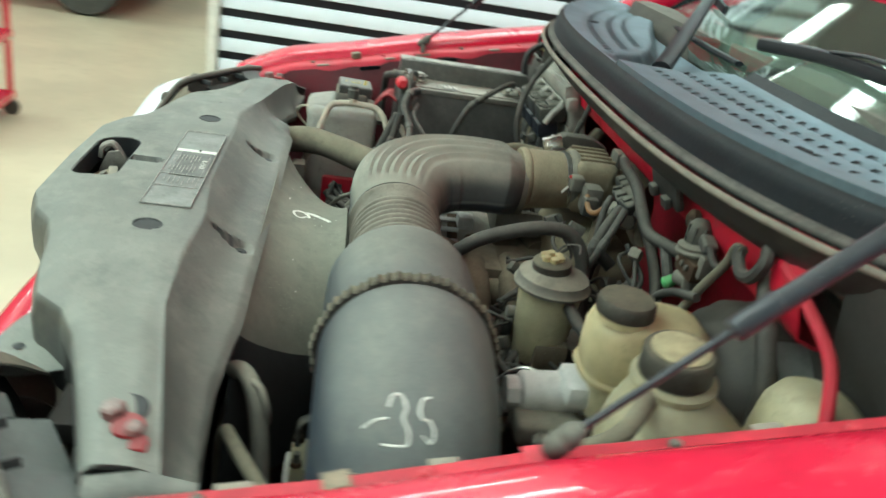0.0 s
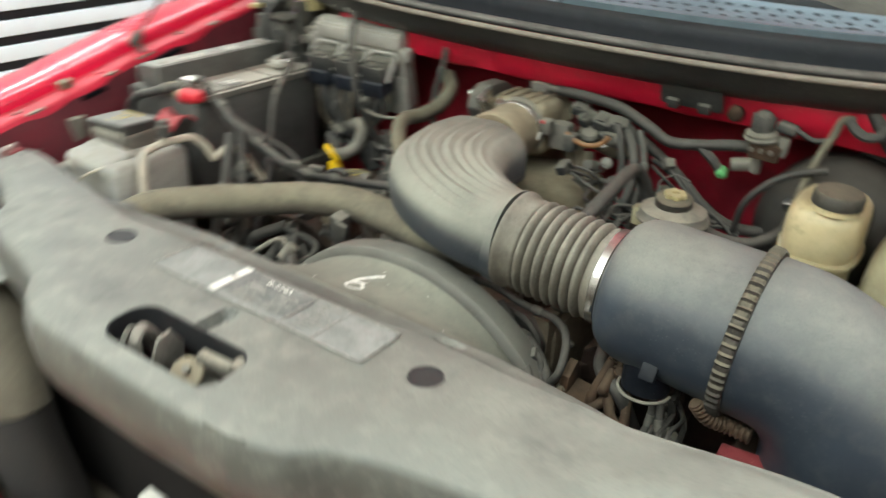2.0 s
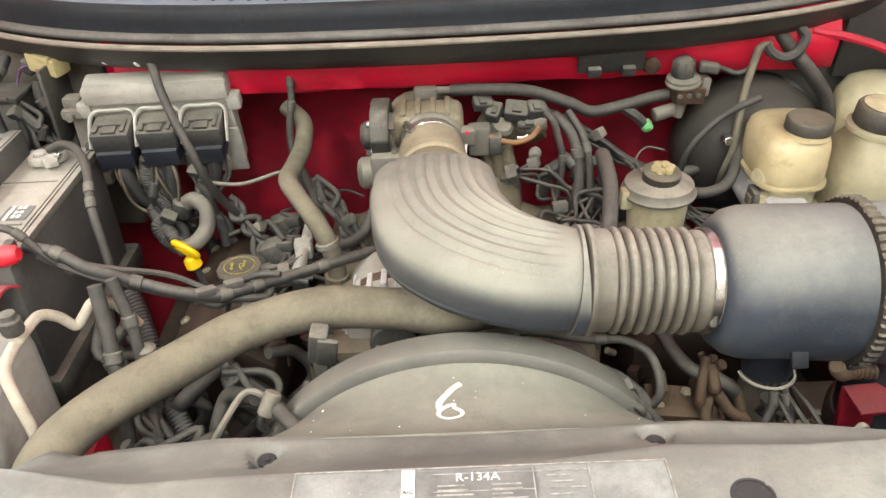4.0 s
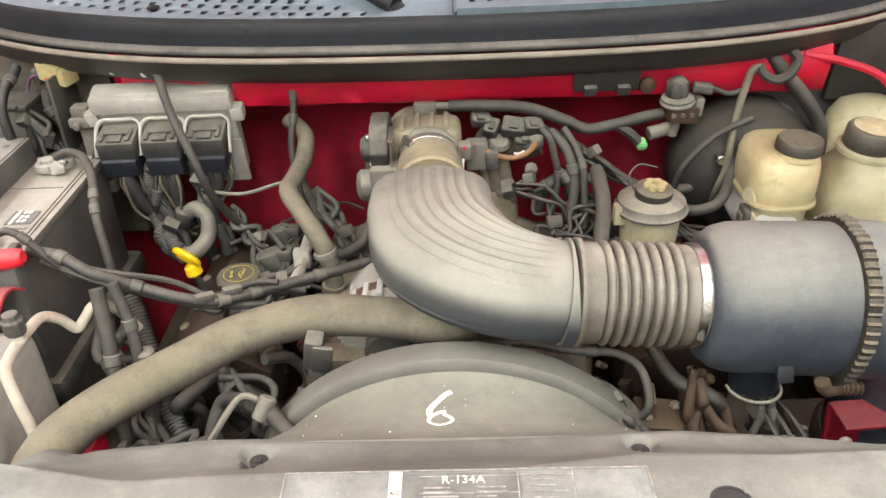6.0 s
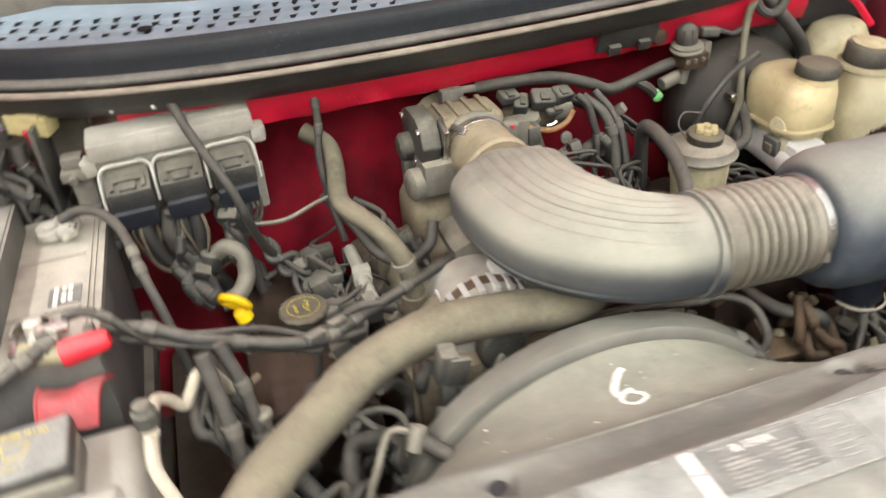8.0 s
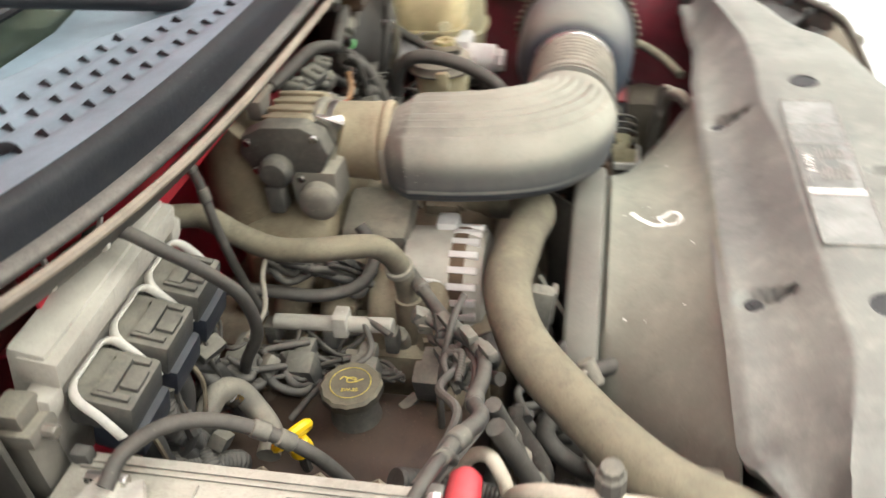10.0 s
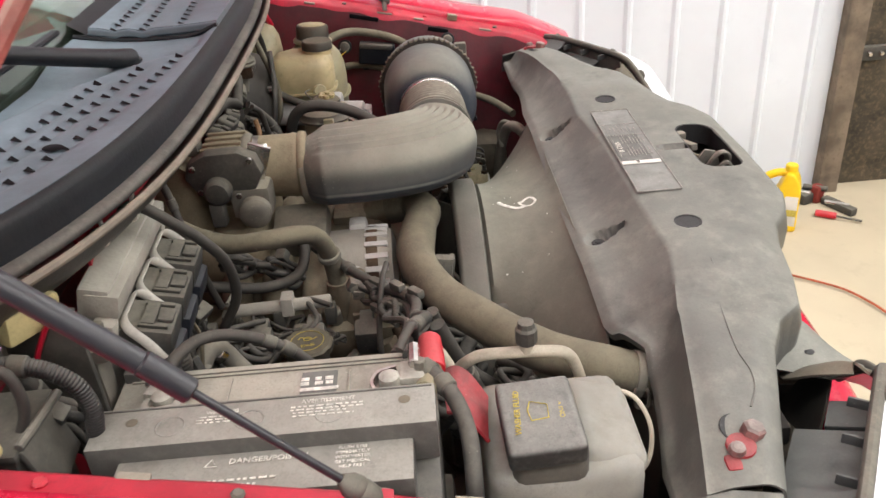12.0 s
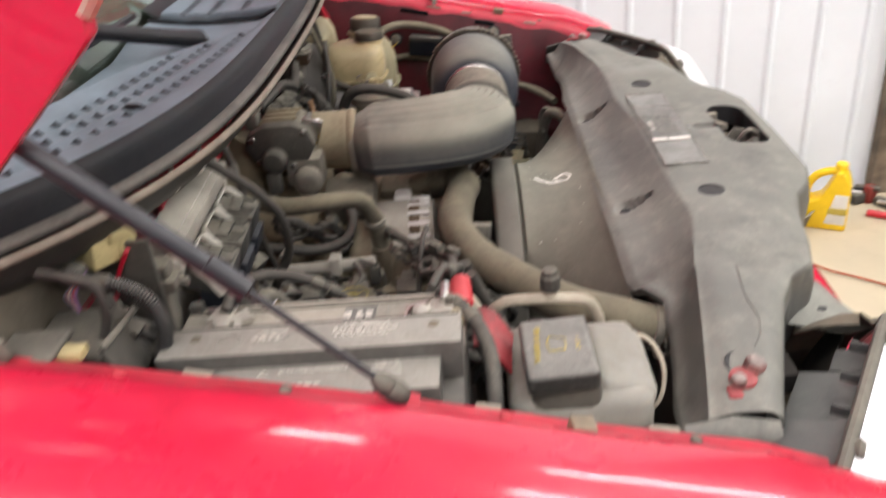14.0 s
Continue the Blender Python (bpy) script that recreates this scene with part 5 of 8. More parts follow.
part("body", box((-0.025, 0.668, TBZ), (0.108, 0.075, 0.09), 0.018, seg=3), M_TANCAST, tb, "dusty tan cast body")
part("bore_ring", lathe([(0.047, 0), (0.05, 0.004), (0.05, 0.012), (0.047, 0.016)], (-0.02, 0.628, TBZ), (0, 1, 0.05), 32), M_GREYP, tb)
for k in range(4):
    part("top_ridge", box((-0.06 + k * 0.022, 0.668, TBZ + 0.045), (0.008, 0.06, 0.008), 0.002), M_TANCAST, tb)
part("top_tab", box((-0.027, 0.715, 1.285), (0.036, 0.022, 0.028), 0.006), M_GREYP, tb)
part("nipple", rod((-0.01, 0.715, 1.292), (0.018, 0.712, 1.292), 0.006, seg=10), M_GREYP, tb)
plate = [(0.600, 1.262), (0.608, 1.287), (0.632, 1.299), (0.68, 1.298), (0.708, 1.285), (0.715, 1.262), (0.70, 1.235), (0.65, 1.222), (0.615, 1.235)]
part("side_cover", prism(plate, -0.108, -0.08, "x", 0.004), M_BLACK, tb, "black oval side cover")
part("side_rim", box((-0.075, 0.615, 1.262), (0.008, 0.035, 0.07), 0.003, rot=(20, 0, 0)), M_STEEL, tb)
part("sensor_cap", lathe([(0.021, 0), (0.021, 0.014), (0.016, 0.02), (0.01, 0.021)], (-0.107, 0.668, 1.243), (-1, 0, 0), 22), M_BLACK, tb)
part("motor", lathe([(0.021, 0), (0.024, 0.004), (0.024, 0.04), (0.018, 0.046), (0.008, 0.048)], (-0.085, 0.622, 1.205), (-1, -0.1, 0), 24), M_GREYP, tb, "dusty grey throttle motor")
part("motor_mount", box((-0.085, 0.625, 1.215), (0.05, 0.06, 0.05), 0.008), M_GREYP, tb)
for dy, dz in ((0.615, 1.285), (0.70, 1.278), (0.695, 1.24), (0.64, 1.23)):
    part("screw", rod((-0.107, dy, dz), (-0.112, dy, dz), 0.005, seg=8), M_STEEL, tb)
part("lower_plug", box((-0.11, 0.675, 1.205), (0.025, 0.022, 0.04), 0.005), M_CONN, tb)
part("right_sensor", box((0.052, 0.655, 1.235), (0.035, 0.03, 0.045), 0.006), M_GREYP, tb)
part("right_plug", box((0.075, 0.648, 1.23), (0.02, 0.024, 0.03), 0.004), M_CONN, tb)

# alternator
alt = thing("alternator", (-0.06, 0.47, 1.0), "silver alternator with slotted front cooling fins", "alternator")
AL = Vector((-0.080, 0.472, 1.062))
part("housing", lathe([(0.045, -0.055), (0.066, -0.05), (0.072, -0.03), (0.072, 0.0), (0.070, 0.05), (0.05, 0.06)], AL, (0, 1, 0), 32), M_ALU, alt)
part("stator", lathe([(0.0725, -0.028), (0.0735, -0.026), (0.0735, -0.012), (0.0725, -0.010)], AL, (0, 1, 0), 32), M_RUST, alt, "reddish-brown winding ring")
for k in range(22):
    a = 2 * math.pi * k / 22
    d = Vector((math.cos(a), 0, math.sin(a)))
    part("fin", box(AL + d * 0.067 + Vector((0, -0.026, 0)), (0.016, 0.036, 0.0085), 0.001, rot=(0, -math.degrees(a), 0)), M_ALT, alt)
part("ear", box((-0.05, 0.475, 1.128), (0.03, 0.03, 0.028), 0.008), M_ALT, alt)
part("ear", box((-0.115, 0.485, 1.098), (0.05, 0.03, 0.02), 0.008), M_ALT, alt)
part("pulley", lathe([(0.03, 0), (0.033, 0.003), (0.03, 0.008), (0.033, 0.013), (0.03, 0.018), (0.033, 0.022), (0.03, 0.025)], AL + Vector((0, -0.085, 0)), (0, 1, 0), 24), M_BLACK, alt)
part("rear_box", box((-0.155, 0.52, 1.03), (0.03, 0.06, 0.08), 0.008), M_BLACK, alt, "black rear connector box")
part("bracket", box((-0.06, 0.48, 0.99), (0.12, 0.05, 0.05), 0.01), M_RUST, alt)

# oil filler and dipstick
oc = thing("oil_filler_cap", (-0.314, 0.539, 1.06), "black oil filler cap with yellow oil-can print", "oil cap")
part("neck", lathe([(0.034, -0.022), (0.029, -0.012), (0.027, 0.0), (0.027, 0.03)], (-0.314, 0.539, 1.06), seg=24), M_BLACK, oc)
part("cap", lathe([(0.030, 0.0), (0.034, 0.002), (0.034, 0.011), (0.031, 0.0145), (0.012, 0.0152)], (-0.314, 0.539, 1.086), seg=48, wob=lambda a, h: 0.0012 * (1 if math.sin(a * 12) > 0 else 0)), M_CAPB, oc)
om = frame_on((-0.314, 0.539, 1.1018), (0.15, -1, 0), (1, 0.15, 0))
part("print_ring", sweep([om @ Vector((0.0225 * math.cos(a), 0.0225 * math.sin(a), 0)) for a in [2 * math.pi * k / 40 for k in range(41)]], lambda s, a: (0.0005 * math.cos(a), 0.0005 * math.sin(a)), 4, smooth=False), M_YMARK, oc)
part("oil_can_print", sweep([om @ Vector((0.85 * x, 0.85 * y, 0)) for x, y in ((0.016, 0.006), (0.006, 0.001), (-0.004, 0.001), (-0.004, 0.008), (0.004, 0.0085), (0.007, 0.004), (-0.004, 0.008), (-0.010, 0.011), (-0.014, 0.006))], lambda s, a: (0.0008 * math.cos(a), 0.0004 * math.sin(a)), 4, n=3), M_YMARK, oc)
text("oil_grade", "5W-20", 0.0066, om @ Matrix.Translation((0, -0.011, 0)), M_YMARK, oc)
ds = thing("oil_dipstick", (-0.394, 0.572, 1.04), "yellow dipstick handle on its tube", "dipstick")
part("tube", tube([(-0.37, 0.56, 0.98), (-0.385, 0.575, 1.04), (-0.392, 0.572, 1.08)], 0.006, 8), M_WIRE, ds)
part("stopper", lathe([(0.008, 0), (0.013, 0.004), (0.012, 0.018), (0.007, 0.022)], (-0.392, 0.572, 1.078), (-0.25, 0.1, 1), 16), M_YELLOW, ds)
dm = frame_on((-0.402, 0.574, 1.112), (0.80, -0.60, 0.05), (-0.35, -0.40, 0.85))
ring_ = [dm @ Vector((x, y, 0)) for x, y in ((-0.017, -0.012), (-0.019, 0.004), (-0.012, 0.014), (0.0, 0.016), (0.012, 0.014), (0.019, 0.004), (0.017, -0.012), (0.0, -0.016), (-0.017, -0.012))]
part("handle", sweep(ring_, lambda s, a: (0.0055 * math.cos(a), 0.0055 * math.sin(a)), 8, 5), M_YELLOW, ds, "yellow pull loop")
part("bar", rod(dm @ Vector((-0.017, 0.0, 0.002)), dm @ Vector((0.017, 0.0, 0.002)), 0.004, seg=8), M_YELLOW, ds)

# ---------------------------------------------------------------- coolant hose and clamp
rh = thing("radiator_hose", (-0.2, 0.37, 1.08), "thick dusty rubber upper radiator hose", "hose")
RH = [(-0.452, 0.02, 1.070), (-0.450, 0.08, 1.092), (-0.445, 0.145, 1.112), (-0.427, 0.195, 1.119), (-0.392, 0.243, 1.120), (-0.332, 0.298, 1.122), (-0.265, 0.352, 1.128), (-0.175, 0.383, 1.132), (-0.08, 0.377, 1.132), (-0.01, 0.368, 1.126), (0.035, 0.385, 1.118), (0.05, 0.425, 1.108)]
part("hose", sweep(RH, lambda s, a: ((0.0285 + 0.001 * math.sin(s * 40)) * math.cos(a), (0.0275 + 0.001 * math.sin(s * 33)) * math.sin(a)), 22, 10), M_HOSE, rh, sharp=70)
part("spring_clamp", lathe([(0.0295, 0), (0.0305, 0.001), (0.0305, 0.011), (0.0295, 0.012)], (-0.449, 0.118, 1.1035), (0.05, 1, 0.28), 28), M_GREYP, rh)
part("clamp_ear", tube([(-0.478, 0.118, 1.108), (-0.483, 0.117, 1.104), (-0.484, 0.117, 1.086), (-0.482, 0.130, 1.084), (-0.481, 0.132, 1.104), (-0.477, 0.130, 1.108)], 0.0022, 6), M_STEELD, rh)

hh = thing("heater_hose", (-0.2, 0.6, 1.1), "dusty rubber heater hose looping to the firewall", "hose", "heater hoses")
part("hose", tube([(-0.25, 0.745, 1.264), (-0.222, 0.716, 1.248), (-0.221, 0.68, 1.225), (-0.229, 0.635, 1.214), (-0.231, 0.585, 1.217), (-0.215, 0.55, 1.212), (-0.196, 0.525, 1.198), (-0.176, 0.513, 1.163), (-0.165, 0.508, 1.12), (-0.165, 0.505, 1.06)], 0.0138, 14), M_HOSE, hh, sharp=70)
part("clamp", lathe([(0.0165, 0), (0.0175, 0.001), (0.0175, 0.008), (0.0165, 0.009)], (-0.1735, 0.512, 1.155), (0.25, -0.12, -1), 20), M_GREYP, hh)
part("outlet_pipe", tube([(-0.165, 0.506, 1.10), (-0.167, 0.505, 1.03), (-0.15, 0.50, 0.98)], 0.018, 14), M_DIRTY, hh)
hh2 = thing("heater_hose", (-0.2, 0.6, 1.08), "dark rubber hose curving below the throttle", "hose", "heater hoses")
part("hose", tube([(-0.24, 0.73, 1.16), (-0.21, 0.67, 1.135), (-0.19, 0.61, 1.115), (-0.16, 0.565, 1.115), (-0.125, 0.555, 1.14), (-0.11, 0.575, 1.165)], 0.0082, 12), M_HOSE2, hh2, sharp=70)


def hose(name, pts, r, label, m=None, seg=10, group="engine hoses", cat="hose"):
    z = min(p[2] for p in pts)
    t = thing(name, (pts[0][0], pts[0][1], z), label, cat, group)
    part("tube", tube(pts, r, seg), m or M_HOSE2, t, sharp=70)
    return t


vac = hose("vacuum_hose", [(0.012, 0.712, 1.292), (0.06, 0.70, 1.296), (0.13, 0.695, 1.292), (0.19, 0.69, 1.272), (0.225, 0.692, 1.255), (0.27, 0.70, 1.258), (0.32, 0.705, 1.268), (0.345, 0.71, 1.27)], 0.0092, "dark rubber vacuum hose along the firewall", M_WIRE, 12)
part("branch", tube([(0.275, 0.70, 1.256), (0.298, 0.698, 1.240), (0.31, 0.70, 1.226)], 0.008, 8), M_WIRE, vac)
part("green_cap", lathe([(0.0075, 0), (0.0088, 0.003), (0.0088, 0.014), (0.005, 0.017)], (0.314, 0.706, 1.228), (0.1, -0.8, -0.5), 14), M_GREENL, vac, "pale green cap")
part("valve", rod((0.325, 0.705, 1.238), (0.365, 0.712, 1.246), 0.011, seg=12), M_GREYP, vac)
hose("breather_hose", [(0.205, 0.425, 1.185), (0.214, 0.455, 1.212), (0.221, 0.50, 1.233), (0.222, 0.545, 1.243), (0.224, 0.578, 1.238), (0.232, 0.60, 1.21), (0.24, 0.61, 1.16), (0.245, 0.62, 1.08)], 0.0105, "black rubber breather hose beside the reservoir", M_HOSE2, 12)
hose("breather_hose", [(0.16, 0.705, 1.25), (0.205, 0.712, 1.222), (0.25, 0.712, 1.19), (0.295, 0.705, 1.158), (0.34, 0.695, 1.142), (0.39, 0.69, 1.146), (0.42, 0.69, 1.16)], 0.009, "dusty rubber hose towards the firewall", M_HOSE2)
hose("steering_hose", [(0.33, 0.56, 1.185), (0.38, 0.575, 1.17), (0.42, 0.60, 1.175), (0.45, 0.66, 1.20), (0.46, 0.71, 1.26)], 0.0085, "grey rubber steering hose behind the reservoir", M_HOSE2)
hose("brake_hose", [(0.50, 0.715, 1.36), (0.53, 0.705, 1.325), (0.565, 0.70, 1.285), (0.592, 0.70, 1.24), (0.60, 0.70, 1.16), (0.60, 0.70, 1.05)], 0.0115, "thick black hose at the driver-side corner", M_WIRE)
lo = hose("drain_tube", [(0.43, 0.668, 1.13), (0.429, 0.655, 1.16), (0.438, 0.652, 1.20), (0.442, 0.66, 1.24), (0.450, 0.675, 1.284), (0.461, 0.688, 1.32), (0.468, 0.69, 1.344), (0.484, 0.69, 1.348)], 0.006, "thin grey tube looping up to the cowl", M_HOSE)
part("loop", tube([(0.476, 0.690, 1.350), (0.484, 0.688, 1.338), (0.502, 0.686, 1.329), (0.522, 0.687, 1.335), (0.532, 0.690, 1.356), (0.524, 0.694, 1.370), (0.516, 0.70, 1.374)], 0.0075, 8), M_HOSE2, lo)
hose("crossover_hose", [(0.268, 0.44, 1.10), (0.285, 0.40, 1.055), (0.305, 0.34, 1.045), (0.34, 0.31, 1.045), (0.36, 0.31, 1.02), (0.37, 0.34, 0.96)], 0.0095, "grey rubber hose below the filter canister", M_HOSE2)

# AC line with its capped port
acl = thing("refrigerant_line", (-0.49, 0.27, 1.0), "pale aluminium refrigerant line with a black-capped port", "pipe")
part("line", tube([(-0.425, 0.41, 1.10), (-0.435, 0.385, 1.15), (-0.450, 0.365, 1.172), (-0.462, 0.352, 1.160), (-0.472, 0.345, 1.150), (-0.484, 0.335, 1.172), (-0.493, 0.315, 1.190), (-0.496, 0.285, 1.193), (-0.497, 0.245, 1.192), (-0.494, 0.218, 1.184), (-0.484, 0.204, 1.155), (-0.47, 0.19, 1.105), (-0.46, 0.17, 1.05), (-0.455, 0.16, 0.95)], 0.0068, 12), M_ACLINE, acl, sharp=70)
part("port", rod((-0.496, 0.263, 1.193), (-0.496, 0.263, 1.210), 0.0085, seg=14), M_ACLINE, acl)
part("cap", lathe([(0.0115, 0), (0.0125, 0.002), (0.0125, 0.018), (0.010, 0.021), (0.009, 0.027), (0.005, 0.028)], (-0.496, 0.263, 1.206), seg=10), M_BLACK, acl, "black plastic port cap", sharp=25)
hose("refrigerant_pipe", [(0.40, 0.142, 1.080), (0.418, 0.156, 1.088), (0.444, 0.172, 1.078), (0.466, 0.183, 1.035), (0.484, 0.19, 0.97), (0.49, 0.195, 0.88)], 0.0115, "dusty grey refrigerant pipe bending down beside the cover", M_GREYP, 12, "refrigerant pipes", "pipe")
hose("refrigerant_pipe", [(0.43, 0.160, 1.088), (0.449, 0.178, 1.090), (0.462, 0.188, 1.074), (0.460, 0.190, 1.052), (0.452, 0.185, 1.030)], 0.0052, "thin dusty loop of refrigerant pipe", M_GREYP, 10, "refrigerant pipes", "pipe")
dl = thing("transmission_line", (0.70, 0.2, 1.1), "long tan rubber line along the driver-side apron", "hose")
part("tube", tube([(0.72, 0.58, 1.15), (0.722, 0.50, 1.16), (0.72, 0.42, 1.14), (0.715, 0.33, 1.10), (0.68, 0.24, 1.08), (0.60, 0.19, 1.085), (0.52, 0.15, 1.08)], 0.0085, 10), M_HOSE, dl, sharp=70)

# ---------------------------------------------------------------- engine computer on the firewall
ecm = thing("engine_computer", (-0.43, 0.71, 1.15), "dusty silver engine computer with three lever connectors", "computer module")
ER = (14, 0, 2)
EM = pose(-0.43, 0.708, 1.262, *ER)


def local(bm, m):
    bmesh.ops.transform(bm, matrix=m, verts=bm.verts)
    return bm


part("body", local(box((0, 0.008, 0.0), (0.212, 0.032, 0.165), 0.006), EM), M_ALU, ecm)
part("top_bar", local(box((0, 0.0, 0.064), (0.216, 0.036, 0.028), 0.006), EM), M_ALU, ecm)
for sx in (-1, 1):
    part("mount_ear", local(box((sx * 0.112, -0.005, 0.04), (0.022, 0.024, 0.026), 0.007), EM), M_ALU, ecm)
part("lower_plate", local(box((0.075, -0.012, -0.05), (0.07, 0.006, 0.085), 0.004), EM), M_ALU, ecm)
for k in range(3):
    x = -0.069 + k * 0.068
    c = part("connector", local(box((x, -0.040, 0.016), (0.058, 0.054, 0.034), 0.005), EM), M_CONN, ecm, "grey lever connector")
    part("connector_step", local(box((x, -0.052, -0.012), (0.054, 0.044, 0.030), 0.005), EM), M_NAVY, c, "dark blue lower shell")
    pts = [(x - 0.034, -0.060, 0.004), (x - 0.034, -0.044, 0.022), (x - 0.033, -0.026, 0.036), (x - 0.024, -0.018, 0.042), (x - 0.008, -0.017, 0.0415), (x + 0.008, -0.017, 0.0415), (x + 0.024, -0.018, 0.042), (x + 0.033, -0.026, 0.036), (x + 0.034, -0.044, 0.022), (x + 0.034, -0.060, 0.004)]
    part("lever", sweep([EM @ Vector(p) for p in pts], lambda s, a: (0.0022 * math.cos(a), 0.0062 * math.sin(a)), 8, 4), M_WHITEPL, c, "dusty white locking lever")
    part("latch_bridge", local(box((x, -0.040, 0.035), (0.040, 0.014, 0.006), 0.002), EM), M_CONN, c)
    for dx in (-0.020, 0.020):
        part("latch_rail", local(box((x + dx, -0.046, 0.0345), (0.006, 0.030, 0.004), 0.001), EM), M_BLACK, c)
    part("latch_tongue", local(box((x, -0.056, 0.0345), (0.022, 0.016, 0.005), 0.002), EM), M_CONN, c)
    rng = random.Random(k)
    part("loom", tube([EM @ Vector((x, -0.050, -0.02)), EM @ Vector((x + 0.004, -0.064, -0.05)), EM @ Vector((x + 0.02 * (1 - k), -0.066, -0.10)), EM @ Vector((0.01 - 0.01 * k, -0.056, -0.17)), EM @ Vector((0.03 + 0.01 * k, -0.07, -0.24))], 0.0115 - 0.001 * k, 10), M_TAPE, ecm, "taped wire loom")
    for j in range(7):
        dx, dy = rng.uniform(-0.022, 0.022), rng.uniform(-0.012, 0.012)
        part("wire", tube([EM @ Vector((x + dx, -0.055 + dy, -0.022)), EM @ Vector((x + dx * 1.3, -0.068 + dy, -0.045 - rng.uniform(0, 0.02))), EM @ Vector((x + dx * 0.4 + 0.012 * (1 - k), -0.072 + dy, -0.085 - rng.uniform(0, 0.03))), EM @ Vector((0.012 - 0.01 * k + dx * 0.3, -0.06 + dy, -0.16))], 0.0024, 6), M_WIRE if j % 3 else M_DIRTY, ecm)
bk = thing("module_bracket", (-0.555, 0.70, 1.16), "dusty grey module bracket on the firewall", "bracket")
part("post", box((-0.556, 0.708, 1.235), (0.030, 0.030, 0.12), 0.006), M_GREYP, bk)
part("post_web", box((-0.540, 0.722, 1.225), (0.014, 0.024, 0.10), 0.004), M_GREYP, bk)
part("post_head", box((-0.560, 0.698, 1.309), (0.028, 0.026, 0.016), 0.004), M_GREYP, bk)
part("stud_block", box((-0.562, 0.694, 1.293), (0.032, 0.032, 0.015), 0.004), M_GREYP, bk)
part("stud", rod((-0.562, 0.680, 1.292), (-0.562, 0.668, 1.291), 0.006, seg=8), M_STEELD, bk)
part("post_foot", box((-0.556, 0.706, 1.178), (0.046, 0.040, 0.020), 0.006), M_GREYP, bk)


# ---------------------------------------------------------------- looms
def loom(pts, r, label, kinks=(), m=None, corr=False):
    z = min(p[2] for p in pts)
    t = thing("wiring_loom", (pts[0][0], pts[0][1], z), label, "wiring", "engine looms")
    part("sleeve", corrugated(pts, r, max(0.0026, r * 0.36), min(0.0013, r * 0.10)) if corr else tube(pts, r, 10), m or M_TAPE, t, sharp=70)
    for k, s in enumerate(kinks):
        C = curve_pts(pts, 8)
        i = min(len(C) - 2, int(s * (len(C) - 1)))
        d = C[i + 1] - C[i]
        part("tape_wrap", rod(C[i] - d.normalized() * 0.008, C[i] + d.normalized() * 0.008, r * 1.22, seg=12), M_BLACK, t)
    return t


L1 = [(-0.535, 0.405, 1.232), (-0.49, 0.385, 1.235), (-0.445, 0.372, 1.215), (-0.40, 0.385, 1.185), (-0.345, 0.385, 1.165), (-0.30, 0.395, 1.152), (-0.265, 0.425, 1.142), (-0.225, 0.455, 1.135), (-0.18, 0.485, 1.13), (-0.135, 0.515, 1.125), (-0.09, 0.545, 1.12)]
t = loom(L1, 0.0078, "dusty taped loom from the battery to the alternator", (0.12, 0.3, 0.52, 0.62, 0.8))
part("second_strand", tube([(-0.52, 0.40, 1.22), (-0.44, 0.372, 1.205), (-0.39, 0.39, 1.17), (-0.33, 0.395, 1.148), (-0.29, 0.41, 1.135), (-0.25, 0.43, 1.12)], 0.0058, 8), M_WIRE, t)
part("third_strand", tube([(-0.50, 0.405, 1.21), (-0.43, 0.395, 1.20), (-0.37, 0.425, 1.165), (-0.31, 0.42, 1.135), (-0.28, 0.43, 1.12)], 0.0045, 8), M_WIRE, t)
for px, py, pz in ((-0.315, 0.385, 1.165), (-0.285, 0.41, 1.158), (-0.305, 0.415, 1.14), (-0.255, 0.44, 1.148), (-0.285, 0.44, 1.125)):
    part("inline_plug", box((px, py, pz), (0.026, 0.012, 0.012), 0.003, rot=(0, 8, 35)), M_CONN, t)
loom([(-0.53, 0.71, 1.372), (-0.49, 0.69, 1.378), (-0.455, 0.68, 1.38), (-0.422, 0.67, 1.376), (-0.405, 0.642, 1.342), (-0.389, 0.62, 1.308), (-0.37, 0.605, 1.265), (-0.357, 0.607, 1.21), (-0.345, 0.635, 1.155), (-0.32, 0.66, 1.10), (-0.30, 0.67, 1.06)], 0.0065, "dusty dark loom arching in front of the engine computer", (0.1, 0.25), M_HOSE2)
loom([(-0.625, 0.735, 1.33), (-0.625, 0.73, 1.30), (-0.61, 0.73, 1.27), (-0.59, 0.725, 1.22), (-0.58, 0.72, 1.15)], 0.009, "dark loom beside the battery", (0.3,), M_WIRE)
loom([(-0.665, 0.742, 1.366), (-0.665, 0.721, 1.357), (-0.665, 0.697, 1.352), (-0.665, 0.680, 1.343), (-0.665, 0.668, 1.330), (-0.665, 0.663, 1.314), (-0.665, 0.662, 1.297), (-0.666, 0.667, 1.27), (-0.668, 0.675, 1.20)], 0.0082, "corrugated black loom behind the battery", (0.2,), M_CORR, True)
loom([(-0.449, 0.455, 1.12), (-0.434, 0.435, 1.10), (-0.418, 0.405, 1.075), (-0.404, 0.378, 1.05), (-0.385, 0.345, 1.02), (-0.35, 0.30, 0.98), (-0.31, 0.25, 0.93)], 0.0145, "thick corrugated black hose under the radiator hose", (), M_CORR, True)
loom([(-0.585, 0.627, 1.262), (-0.56, 0.622, 1.272), (-0.53, 0.60, 1.272), (-0.508, 0.565, 1.255), (-0.495, 0.52, 1.22), (-0.48, 0.49, 1.16), (-0.47, 0.47, 1.08)], 0.0065, "grey battery cable arching from the negative post", (0.6, 0.66), M_HOSE2)
